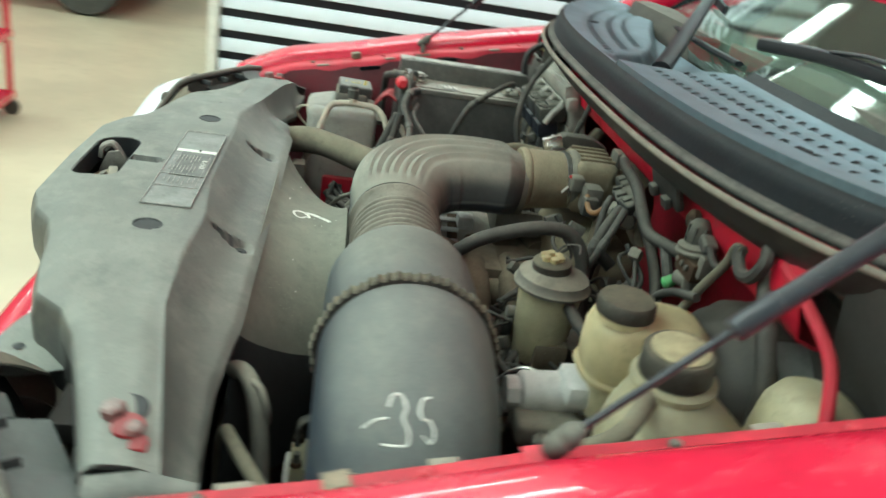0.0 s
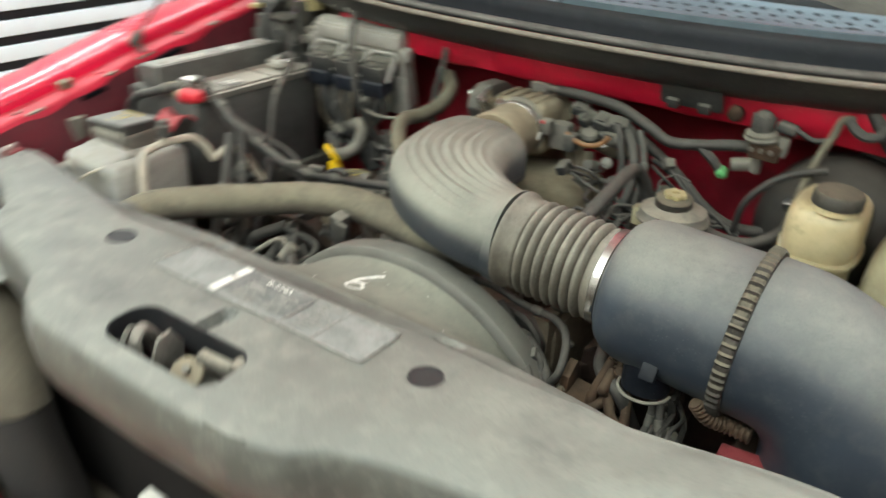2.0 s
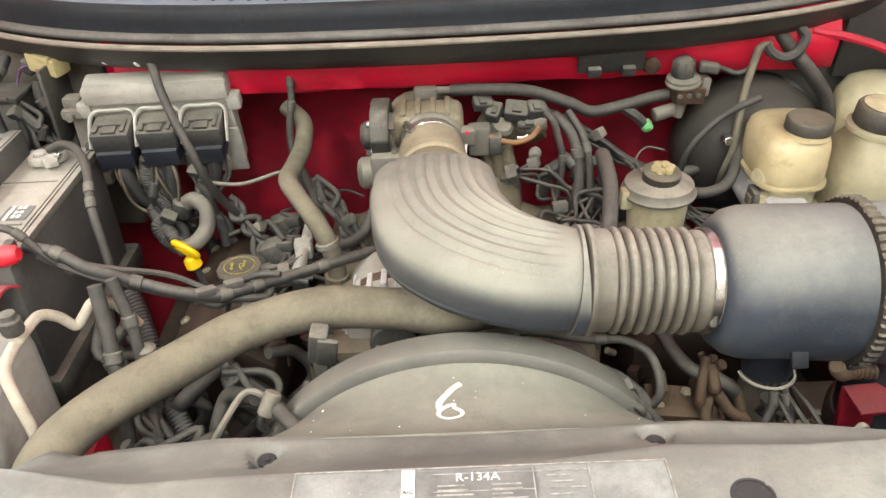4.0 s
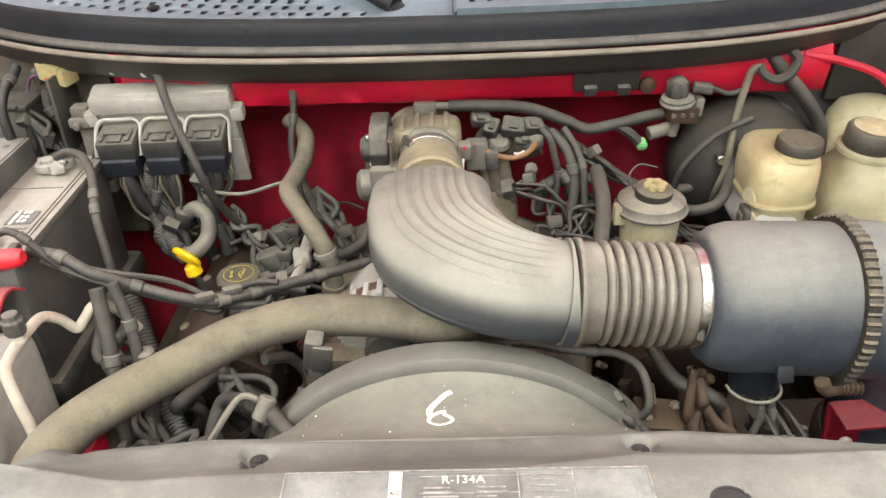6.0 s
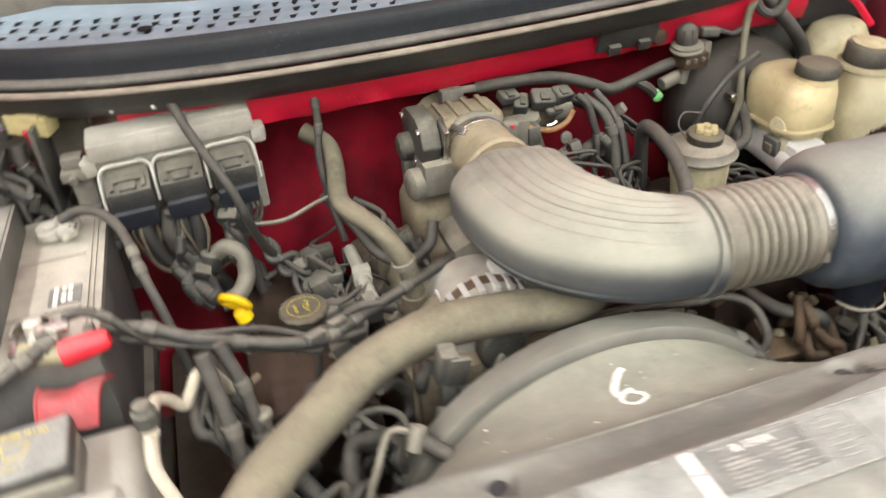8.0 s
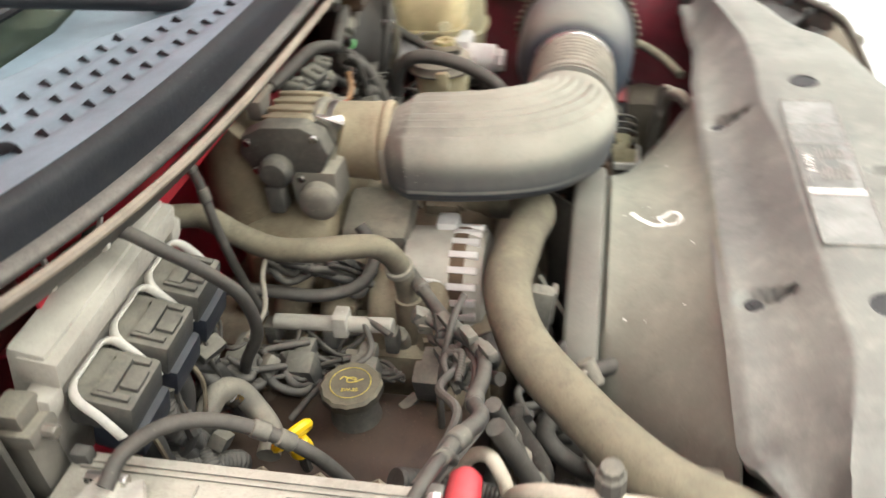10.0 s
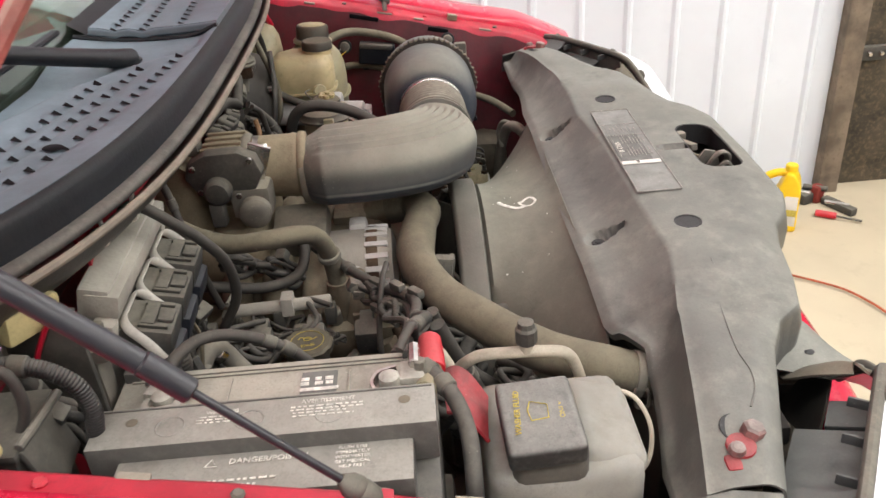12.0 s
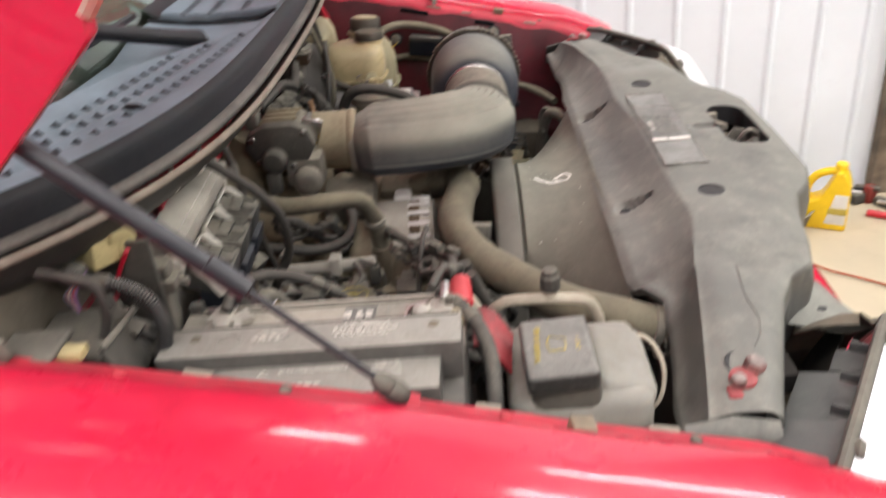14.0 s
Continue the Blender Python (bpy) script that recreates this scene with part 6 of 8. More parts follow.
loom([(-0.580, 0.378, 1.252), (-0.592, 0.367, 1.250), (-0.612, 0.354, 1.246), (-0.638, 0.343, 1.236), (-0.668, 0.338, 1.225), (-0.70, 0.338, 1.19), (-0.71, 0.338, 1.10)], 0.0085, "dusty taped cable from the positive post", (0.1, 0.3), M_TAPE)
loom([(-0.565, 0.40, 1.262), (-0.545, 0.39, 1.27), (-0.525, 0.385, 1.262), (-0.505, 0.385, 1.235), (-0.48, 0.39, 1.20)], 0.0052, "dark cable from the positive clamp", (0.5,), M_WIRE)
loom([(-0.23, 0.71, 1.33), (-0.232, 0.70, 1.29), (-0.24, 0.69, 1.24), (-0.235, 0.68, 1.17), (-0.225, 0.67, 1.11)], 0.0055, "thin loom hanging on the firewall", (0.08, 0.3), M_WIRE)
loom([(-0.36, 0.62, 1.20), (-0.31, 0.62, 1.195), (-0.26, 0.64, 1.20), (-0.23, 0.645, 1.205)], 0.003, "thin grey wire across to the heater hose", (), M_GREYP)
loom([(-0.44, 0.36, 1.20), (-0.43, 0.33, 1.12), (-0.425, 0.30, 1.05), (-0.42, 0.27, 0.96)], 0.0095, "grey taped loom dropping beside the battery tray", (0.4,), M_WIRE)
loom([(-0.42, 0.365, 1.205), (-0.405, 0.35, 1.14), (-0.40, 0.33, 1.06), (-0.395, 0.31, 0.98)], 0.008, "thin loom dropping beside the battery tray", (0.3, 0.6), M_WIRE)
loom([(-0.225, 0.425, 1.160), (-0.255, 0.430, 1.158), (-0.285, 0.435, 1.140), (-0.31, 0.44, 1.10), (-0.32, 0.44, 1.04)], 0.0042, "thin grey wire curving down by the oil filler", (), M_HOSE2)
loom([(0.058, 0.65, 1.253), (0.070, 0.643, 1.243), (0.090, 0.64, 1.236), (0.110, 0.64, 1.234), (0.130, 0.643, 1.241), (0.142, 0.648, 1.254)], 0.0045, "orange-brown ribbed wire at the connectors", (), mat("orange_wire", "8a6038", 0.6, dust=0.5, dust_col="8d7a60", scale=40), True)
loom([(0.165, 0.665, 1.265), (0.19, 0.64, 1.24), (0.20, 0.62, 1.19), (0.19, 0.60, 1.14)], 0.008, "black wire loom beside the intake", (0.5,), M_WIRE)
loom([(0.185, 0.665, 1.27), (0.205, 0.645, 1.24), (0.215, 0.625, 1.20), (0.215, 0.60, 1.13)], 0.006, "black wire loom beside the intake", (0.5,), M_WIRE)
loom([(0.02, 0.40, 1.06), (0.10, 0.375, 1.085), (0.17, 0.36, 1.082), (0.225, 0.355, 1.08), (0.255, 0.33, 1.07), (0.26, 0.30, 1.03), (0.22, 0.31, 0.99)], 0.006, "dark wire loop below the bellows", (0.4,), M_WIRE)
loom([(0.13, 0.36, 1.07), (0.17, 0.335, 1.055), (0.21, 0.32, 1.05), (0.245, 0.30, 1.02), (0.22, 0.285, 1.0), (0.19, 0.30, 0.99)], 0.008, "dusty loom coil below the bellows", (0.3,), M_WIRE)
loom([(0.395, 0.30, 1.08), (0.40, 0.285, 1.03), (0.385, 0.27, 0.99), (0.37, 0.26, 0.92)], 0.005, "thin twin wires below the canister", (0.3,), M_WIRE)
loom([(0.405, 0.30, 1.08), (0.415, 0.28, 1.03), (0.43, 0.26, 0.98), (0.44, 0.25, 0.92)], 0.005, "thin twin wires below the canister", (0.3,), M_WIRE)
rng = random.Random(21)
for k in range(6):
    x0, y0, z0 = rng.uniform(-0.27, -0.16), rng.uniform(0.50, 0.72), rng.uniform(1.06, 1.11)
    pts = [(x0, y0, z0)]
    for j in range(4):
        x0, y0, z0 = x0 + rng.uniform(-0.05, 0.05), y0 + rng.uniform(-0.05, 0.05), max(1.03, z0 + rng.uniform(-0.03, 0.015))
        pts.append((x0, y0, z0))
    loom(pts, rng.uniform(0.002, 0.004), "dusty thin wire over the valve cover", (), M_WIRE)
for k in range(6):
    x0, y0, z0 = rng.uniform(0.10, 0.40), rng.uniform(0.46, 0.70), rng.uniform(1.06, 1.15)
    pts = [(x0, y0, z0)]
    for j in range(4):
        x0, y0, z0 = x0 + rng.uniform(-0.05, 0.05), y0 + rng.uniform(-0.05, 0.05), max(1.04, z0 + rng.uniform(-0.04, 0.02))
        pts.append((x0, y0, z0))
    loom(pts, rng.uniform(0.0022, 0.0042), "dusty thin wire behind the intake", (0.5,), M_WIRE)
rng = random.Random(5)
for k in range(10):
    x0, y0 = rng.uniform(-0.40, -0.16), rng.uniform(0.28, 0.42)
    pts = [(x0, y0, 1.06), (x0 + rng.uniform(-0.05, 0.05), y0 + rng.uniform(-0.04, 0.04), 1.03), (x0 + rng.uniform(-0.08, 0.08), y0 + rng.uniform(-0.04, 0.04), 0.97), (x0 + rng.uniform(-0.1, 0.1), y0, 0.88)]
    loom(pts, rng.uniform(0.005, 0.012), "dirty loom below the radiator hose", (), M_HOSE2)

# coil-side connector cluster
cc = thing("connector_cluster", (0.11, 0.66, 1.2), "cluster of dusty black connectors beside the throttle", "connector")
for px, py, pz, sx_, sy_, sz_, rx, rz in ((0.057, 0.668, 1.284, 0.030, 0.026, 0.018, 20, 10), (0.074, 0.660, 1.272, 0.022, 0.03, 0.02, 25, -20), (0.108, 0.655, 1.274, 0.036, 0.030, 0.022, 28, -8), (0.138, 0.652, 1.276, 0.030, 0.026, 0.022, 24, 14), (0.126, 0.645, 1.256, 0.034, 0.02, 0.012, 12, 4)):
    p = part("plug", box((px, py, pz), (sx_, sy_, sz_), 0.005, rot=(rx, 6, rz), seg=3), M_CONN, cc)
    part("latch", box((px, py - sy_ * 0.35, pz + sz_ * 0.42), (sx_ * 0.4, sy_ * 0.5, 0.005), 0.0015, rot=(rx, 6, rz)), M_BLACK, p)
    part("plug_boot", lathe([(0.008, 0), (0.009, 0.004), (0.0065, 0.012), (0.005, 0.016)], (px + sx_ * 0.3, py + 0.01, pz - 0.004), (0.7, 0.2, -0.5), 12), M_BLACK, p)
part("grey_cap", lathe([(0.017, 0), (0.018, 0.004), (0.014, 0.010), (0.006, 0.012)], (0.085, 0.655, 1.246), (0.1, -0.5, 1), 20), M_GREYP, cc)
part("side_shell", lathe([(0.012, -0.014), (0.015, -0.008), (0.015, 0.010), (0.010, 0.018)], (0.136, 0.650, 1.252), (1, -0.1, 0.1), 18), M_GREYP, cc)
part("mount", sweep([(0.055, 0.675, 1.25), (0.085, 0.685, 1.232), (0.125, 0.685, 1.225), (0.15, 0.68, 1.235)], lambda s, a: (0.014 * math.cos(a), 0.02 * math.sin(a)), 12, 6), M_DIRTY, cc)
for k, (px, pz) in enumerate(((0.052, 1.225), (0.068, 1.215), (0.088, 1.20))):
    part("pillar", tube([(px, 0.645, pz + 0.02), (px + 0.004, 0.64, pz), (px + 0.012, 0.635, pz - 0.04), (px + 0.016, 0.63, pz - 0.09)], 0.009 + 0.002 * k, 10), M_DIRTY, cc)
part("lower_sensor", box((0.094, 0.622, 1.172), (0.03, 0.024, 0.022), 0.006, seg=3), M_GREYP, cc)
part("sensor_plug", box((0.034, 0.632, 1.252), (0.022, 0.022, 0.026), 0.005, seg=3), M_GREYP, tb)
part("red_tab", box((0.033, 0.620, 1.262), (0.005, 0.004, 0.005), 0.001), M_REDTERM, tb)
part("pin", rod((0.031, 0.620, 1.244), (0.029, 0.612, 1.232), 0.0022, seg=6), M_WHITEPL, tb)
part("ring_pipe", tube([(0.113, 0.62, 1.193), (0.122, 0.62, 1.198), (0.130, 0.62, 1.203), (0.135, 0.62, 1.211)], 0.0028, 8), M_STEEL, cc, "bright bent steel pipe")
part("ring", lathe([(0.007, -0.003), (0.010, -0.002), (0.010, 0.002), (0.007, 0.003)], (0.134, 0.625, 1.216), (0.2, -1, 0.3), 16), M_STEELD, cc)
part("silver_clip", tube([(0.108, 0.64, 1.236), (0.118, 0.638, 1.237), (0.124, 0.638, 1.241)], 0.0022, 6), M_STEEL, cc)
part("elbow", tube([(0.143, 0.61, 1.150), (0.148, 0.61, 1.172), (0.158, 0.61, 1.192), (0.172, 0.615, 1.200), (0.185, 0.63, 1.19)], 0.010, 12), M_HOSE2, cc)
part("elbow_collar", lathe([(0.011, -0.006), (0.013, -0.004), (0.013, 0.004), (0.011, 0.006)], (0.157, 0.61, 1.190), (0.7, 0, 0.7), 16), M_BLACK, cc)
loom([(0.150, 0.652, 1.275), (0.162, 0.642, 1.262), (0.170, 0.638, 1.235), (0.176, 0.635, 1.205), (0.172, 0.63, 1.17), (0.162, 0.62, 1.13)], 0.0055, "thin dusty loom below the connectors", (0.6,), M_WIRE)
loom([(0.176, 0.64, 1.21), (0.19, 0.63, 1.20), (0.20, 0.625, 1.175), (0.205, 0.62, 1.13)], 0.008, "short taped loom beside the steering reservoir", (0.3,), M_HOSE2)
cc.location += Vector((0.003, 0.036, -0.012))
bp = thing("beige_plug", (-0.60, 0.73, 1.33), "dusty beige multi-wire plug at the cowl end", "connector")
part("shell", box((-0.597, 0.729, 1.361), (0.058, 0.030, 0.030), 0.004, rot=(6, 6, -26)), M_BEIGE, bp)
part("collar", box((-0.588, 0.7245, 1.362), (0.012, 0.033, 0.033), 0.003, rot=(6, 6, -26)), M_BEIGE, bp)
part("lock", box((-0.596, 0.712, 1.372), (0.030, 0.010, 0.012), 0.003, rot=(6, 6, -26)), M_BEIGE, bp)
part("boot", box((-0.634, 0.752, 1.350), (0.018, 0.030, 0.028), 0.008, rot=(6, 6, -26), seg=3), M_CONN, bp)
for k, c in enumerate(("7d5a86", "b9302c", "3a3f6a", "c7b9a0", "8a3038", "6a6f8c")):
    part("wire", tube([(-0.634, 0.737 + 0.003 * k, 1.354), (-0.646, 0.738 + 0.003 * k, 1.350 - 0.002 * k), (-0.656, 0.744 + 0.002 * k, 1.338), (-0.662, 0.742, 1.322)], 0.0015, 6), mat("wire_" + c, c, 0.5, dust=0.3), bp)
mb = thing("relay_box", (-0.70, 0.70, 1.20), "dusty dark fuse box behind the battery", "fuse box")
part("body", box((-0.69, 0.735, 1.24), (0.08, 0.07, 0.14), 0.008), M_BLACK, mb)
# black sheet added over the red apron, standing in for corner shade
part("apron_shade_sheet", box((-0.728, 0.745, 1.17), (0.012, 0.12, 0.24), 0.004), M_BLACK, mb)
part("lid", box((-0.69, 0.735, 1.312), (0.085, 0.075, 0.010), 0.004), M_BLACK, mb)
part("cover_flap", box((-0.690, 0.694, 1.285), (0.070, 0.006, 0.060), 0.003, rot=(-14, 0, 6)), M_BLACK, mb)
part("hinge", rod((-0.724, 0.697, 1.318), (-0.656, 0.690, 1.318), 0.004, seg=8), M_CONN, mb)
part("back_plate", box((-0.592, 0.722, 1.30), (0.006, 0.075, 0.125), 0.002, rot=(0, 0, -4)), M_BLACK, mb, "dusty dark mounting plate")
part("red_strip", sweep([(-0.604, 0.705, 1.357), (-0.602, 0.719, 1.335), (-0.601, 0.731, 1.312), (-0.600, 0.738, 1.29)], lambda s, a: (0.0045 * math.cos(a), 0.0025 * math.sin(a)), 8), M_REDIN, mb, "red painted brace edge")
part("foam_strip", box((-0.745, 0.722, 1.332), (0.018, 0.045, 0.010), 0.003), M_BEIGE, mb, "tan foam strip")

# ---------------------------------------------------------------- battery
bat = thing("battery", (-0.63, 0.532, 1.05), "dusty black car battery with raised vent strip and warning print", "battery")
part("case", box((-0.637, 0.522, 1.135), (0.196, 0.312, 0.19), 0.006), M_BATTD, bat)
part("top", box((-0.590, 0.525, 1.232), (0.108, 0.320, 0.012), 0.003), M_BATT, bat, "dusty terminal ledge")
part("vent_strip", box((-0.664, 0.518, 1.256), (0.052, 0.304, 0.044), 0.003), M_BATTS, bat, "raised dusty vent strip")
part("outer_ledge", box((-0.712, 0.516, 1.243), (0.050, 0.256, 0.036), 0.003), M_BATTS, bat)
for x in (-0.546, -0.552):
    part("ledge_ridge", box((x, 0.525, 1.2388), (0.0022, 0.30, 0.0024), 0.0006), M_BATT, bat)
for y in (0.452, 0.572):
    part("panel_ridge", box((-0.598, y, 1.2388), (0.080, 0.0024, 0.0024), 0.0006), M_BATT, bat)
for y in (0.39, 0.675):
    part("lifting_tab", box((-0.545, y, 1.243), (0.012, 0.016, 0.014), 0.003), M_BATTD, bat)
part("strip_seam", box((-0.6425, 0.518, 1.2785), (0.0016, 0.298, 0.0012), 0.0004), M_BATTD, bat)
for y in (0.636, 0.394):
    part("vent_hole", lathe([(0.0042, 0), (0.0055, 0.0006), (0.004, 0.0009)], (-0.659, y, 1.2779), seg=12), M_BLACKER, bat)
for y in (0.46, 0.53, 0.60):
    part("moulded_ring", lathe([(0.0125, 0), (0.0135, 0.0008), (0.0125, 0.0014), (0.0115, 0.0008), (0.0112, 0)], (-0.668, y, 1.2776), seg=28), M_BATTS, bat)
for y, nm in ((0.629, "negative"), (0.410, "positive")):
    p = part("post", lathe([(0.011, 0), (0.010, 0.022), (0.007, 0.024)], (-0.600, y, 1.237), seg=18), M_LEAD, bat)
tm = thing("battery_clamp", (-0.6, 0.629, 1.24), "corroded lead clamp on the negative battery post", "battery clamp", "battery clamps")
part("ring", lathe([(0.0115, 0.0), (0.0195, 0.001), (0.0205, 0.005), (0.0195, 0.011), (0.0125, 0.012), (0.0112, 0.008)], (-0.600, 0.629, 1.243), seg=24, wob=lambda a, h: 0.002 * math.sin(3 * a + 1)), M_LEAD, tm)
part("strap", box((-0.580, 0.612, 1.249), (0.02, 0.02, 0.010), 0.003, rot=(0, 0, 30)), M_LEAD, tm)
part("jaw", box((-0.582, 0.634, 1.251), (0.034, 0.022, 0.016), 0.004, rot=(0, 0, -18)), M_LEAD, tm)
part("bolt", rod((-0.572, 0.618, 1.254), (-0.572, 0.652, 1.254), 0.0055, seg=8), M_STEEL, tm)
tp = thing("battery_clamp", (-0.6, 0.41, 1.24), "silver clamp on the positive battery post", "battery clamp", "battery clamps")
part("ring", sweep([(-0.622, 0.398, 1.249), (-0.618, 0.418, 1.249), (-0.603, 0.427, 1.249), (-0.587, 0.421, 1.249), (-0.580, 0.404, 1.249)], lambda s, a: (0.003 * math.cos(a), 0.007 * math.sin(a)), 6, 5), M_STEEL, tp)
part("base_strip", box((-0.622, 0.402, 1.243), (0.008, 0.050, 0.008), 0.002, rot=(0, 0, 4)), M_STEEL, tp, "bright clamp plate")
part("stud", rod((-0.588, 0.380, 1.250), (-0.588, 0.380, 1.266), 0.006, seg=8), M_STEELD, tp)
part("jaw", box((-0.588, 0.388, 1.249), (0.030, 0.026, 0.014), 0.004), M_LEAD, tp)
part("bolt", rod((-0.59, 0.385, 1.262), (-0.56, 0.385, 1.262), 0.006, seg=8), M_STEEL, tp)
rb = thing("terminal_boot", (-0.57, 0.36, 1.22), "red rubber terminal boot flipped open", "terminal cover")
part("nozzle", lathe([(0.0140, 0), (0.0145, 0.006), (0.0132, 0.030), (0.0120, 0.044), (0.0075, 0.049)], (-0.572, 0.369, 1.238), (1, 0, 0.15), 20), M_REDTERM, rb, "red rubber nozzle")
part("cable_end", tube([(-0.612, 0.376, 1.246), (-0.595, 0.372, 1.244), (-0.571, 0.369, 1.239)], 0.0110, 12), M_TANKB, rb, "cream cable sleeve")
rows = []
for i in range(11):
    u = i / 10
    a, b = Vector((-0.530, 0.360, 1.203)).lerp(Vector((-0.552, 0.312, 1.184)), u), Vector((-0.604, 0.357, 1.208)).lerp(Vector((-0.612, 0.318, 1.178)), u)
    rows.append([a.lerp(b, v) + Vector((0, 0, 0.016 * math.sin(math.pi * u) * (1 - 0.5 * v) + 0.004 * math.sin(7 * v + 4 * u))) for v in [k / 10 for k in range(11)]])
part("flap", sheet(rows, 0.003), M_REDBOOT, rb, sharp=70)
part("flap_rim", tube([r[-1] for r in rows], 0.0022, 6, smooth=False), M_REDBOOT, rb)
# print on the battery
text("warning_french", "AVERTISSEMENT", 0.0066, frame_on((-0.651, 0.462, 1.2787), (0, -1, 0), (1, 0, 0)), M_PRINT, bat)
text("warning_english", "WARNING", 0.006, frame_on((-0.655, 0.556, 1.2787), (0, -1, 0), (1, 0, 0)), M_PRINT, bat)
def words(m, n, x0, x1, y0, step, h, seed, bm):
    """Lines of unreadable print, each broken into words."""
    r = random.Random(seed)
    for k in range(n):
        x, end = x0 + r.uniform(0, 0.004), x1 - r.uniform(0, 0.02)
        while x < end:
            w = r.uniform(0.002, 0.007)
            bars([(x, min(end, x + w), y0 - k * step)], m, h, bm)
            x += w + 0.0024


bm = bmesh.new()
words(frame_on((-0.651, 0.462, 1.2785), (0, -1, 0), (1, 0, 0)), 4, -0.034, 0.034, -0.0065, 0.0040, 0.0013, 4, bm)
words(frame_on((-0.655, 0.556, 1.2785), (0, -1, 0), (1, 0, 0)), 3, -0.022, 0.022, -0.0055, 0.0036, 0.0012, 5, bm)
tagged(part("small_print", bm, M_PRINT, bat), kind="stuff")
text("danger_word", "DANGER/POISON", 0.0085, frame_on((-0.701, 0.512, 1.2625), (0, -1, 0), (1, 0, 0)), M_PRINT, bat)
bm = bmesh.new()
words(frame_on((-0.722, 0.55, 1.262), (0, -1, 0), (1, 0, 0)), 2, -0.06, 0.05, 0.0, 0.0062, 0.002, 7, bm)
tagged(part("small_print", bm, M_PRINT, bat), kind="stuff")
for k, line in enumerate(("FLUSH EYES", "IMMEDIATELY", "WITH WATER", "GET MEDICAL", "HELP FAST")):
    text("first_aid_line", line, 0.0048, frame_on((-0.696 - k * 0.0055, 0.440, 1.2625), (0, -1, 0), (1, 0, 0)), M_PRINT, bat)
part("triangle_mark", sweep([(-0.705, 0.566, 1.2622), (-0.697, 0.561, 1.2622), (-0.705, 0.556, 1.2622), (-0.705, 0.566, 1.2622)], lambda s, a: (0.0007 * math.cos(a), 0.0005 * math.sin(a)), 4, smooth=False), M_PRINT, bat)
part("code_sticker", box((-0.577, 0.482, 1.2388), (0.036, 0.036, 0.0012)), M_LABELD, bat)
part("code_print", bars([(-0.02, -0.012, 0.006), (-0.006, 0.0, 0.006), (0.004, 0.012, 0.006), (-0.02, -0.012, -0.001), (-0.006, 0.002, -0.001), (0.005, 0.012, -0.001), (-0.02, 0.018, -0.010)], frame_on((-0.577, 0.480, 1.2396), (0, -1, 0), (1, 0, 0)), 0.005), M_PRINT, bat)
btray = thing("battery_tray", (-0.64, 0.53, 1.0), "dark battery tray on the inner fender", "tray")
part("tray", box((-0.64, 0.53, 1.03), (0.23, 0.35, 0.04), 0.01), M_BLACK, btray)
part("support", box((-0.64, 0.53, 0.93), (0.12, 0.2, 0.18), 0.01), M_BLACKER, btray)

# ---------------------------------------------------------------- washer bottle
M_LID = mat("washer_lid", "383733", 0.45, dust=0.85, dust_col="949085", scale=18, low=0.15, high=1.0)
wb = thing("washer_bottle", (-0.58, 0.25, 0.95), "dusty translucent washer bottle with a black flip lid", "washer bottle")
part("bottle", box((-0.585, 0.245, 1.06), (0.15, 0.155, 0.22), 0.02, seg=3), M_WASH, wb)
part("shoulder", box((-0.588, 0.20, 1.15), (0.12, 0.07, 0.05), 0.016, rot=(14, 0, 0), seg=3), M_WASH, wb)
part("filler_neck", box((-0.612, 0.262, 1.175), (0.095, 0.075, 0.05), 0.012, seg=3), M_GREYP, wb)
part("lid", box((-0.617, 0.267, 1.199), (0.100, 0.076, 0.026), 0.007, rot=(-2, -3, 2), seg=3), M_LID, wb, "dusty black lid with yellow print")
frame_on((-0.615, 0.264, 1.2122), (-1, 0.05, 0.05), (0, 1, 0.03))
text("lid_words", "WASHER FLUID", 0.0086, frame_on((-0.617, 0.289, 1.2135), (-1, 0.07, -0.05), (-0.07, -1, 0)) @ Matrix.Rotation(math.pi, 4, "Z"), M_YMARK, wb)
text("lid_word", "ONLY", 0.0082, frame_on((-0.617, 0.245, 1.2125), (-1, 0.07, -0.05), (-0.07, -1, 0)) @ Matrix.Rotation(math.pi, 4, "Z"), M_YMARK, wb)
wm = frame_on((-0.617, 0.267, 1.2132), (-1, 0.05, -0.05), (0, 1, 0.03))
part("screen_symbol", sweep([wm @ Vector(p) for p in ((-0.013, 0.009, 0), (0.0, 0.012, 0), (0.013, 0.009, 0), (0.009, -0.008, 0), (-0.009, -0.008, 0), (-0.013, 0.009, 0))], lambda s, a: (0.0007 * math.cos(a), 0.0004 * math.sin(a)), 4, smooth=False), M_YMARK, wb)
part("overflow_tube", tube([(-0.535, 0.188, 1.165), (-0.548, 0.155, 1.160), (-0.575, 0.142, 1.140), (-0.60, 0.15, 1.115), (-0.605, 0.17, 1.095)], 0.0026, 8), M_ACLINE, wb)
part("mount_plate", box((-0.67, 0.26, 1.12), (0.06, 0.16, 0.012), 0.004, rot=(0, 8, 0)), M_BATT, wb)


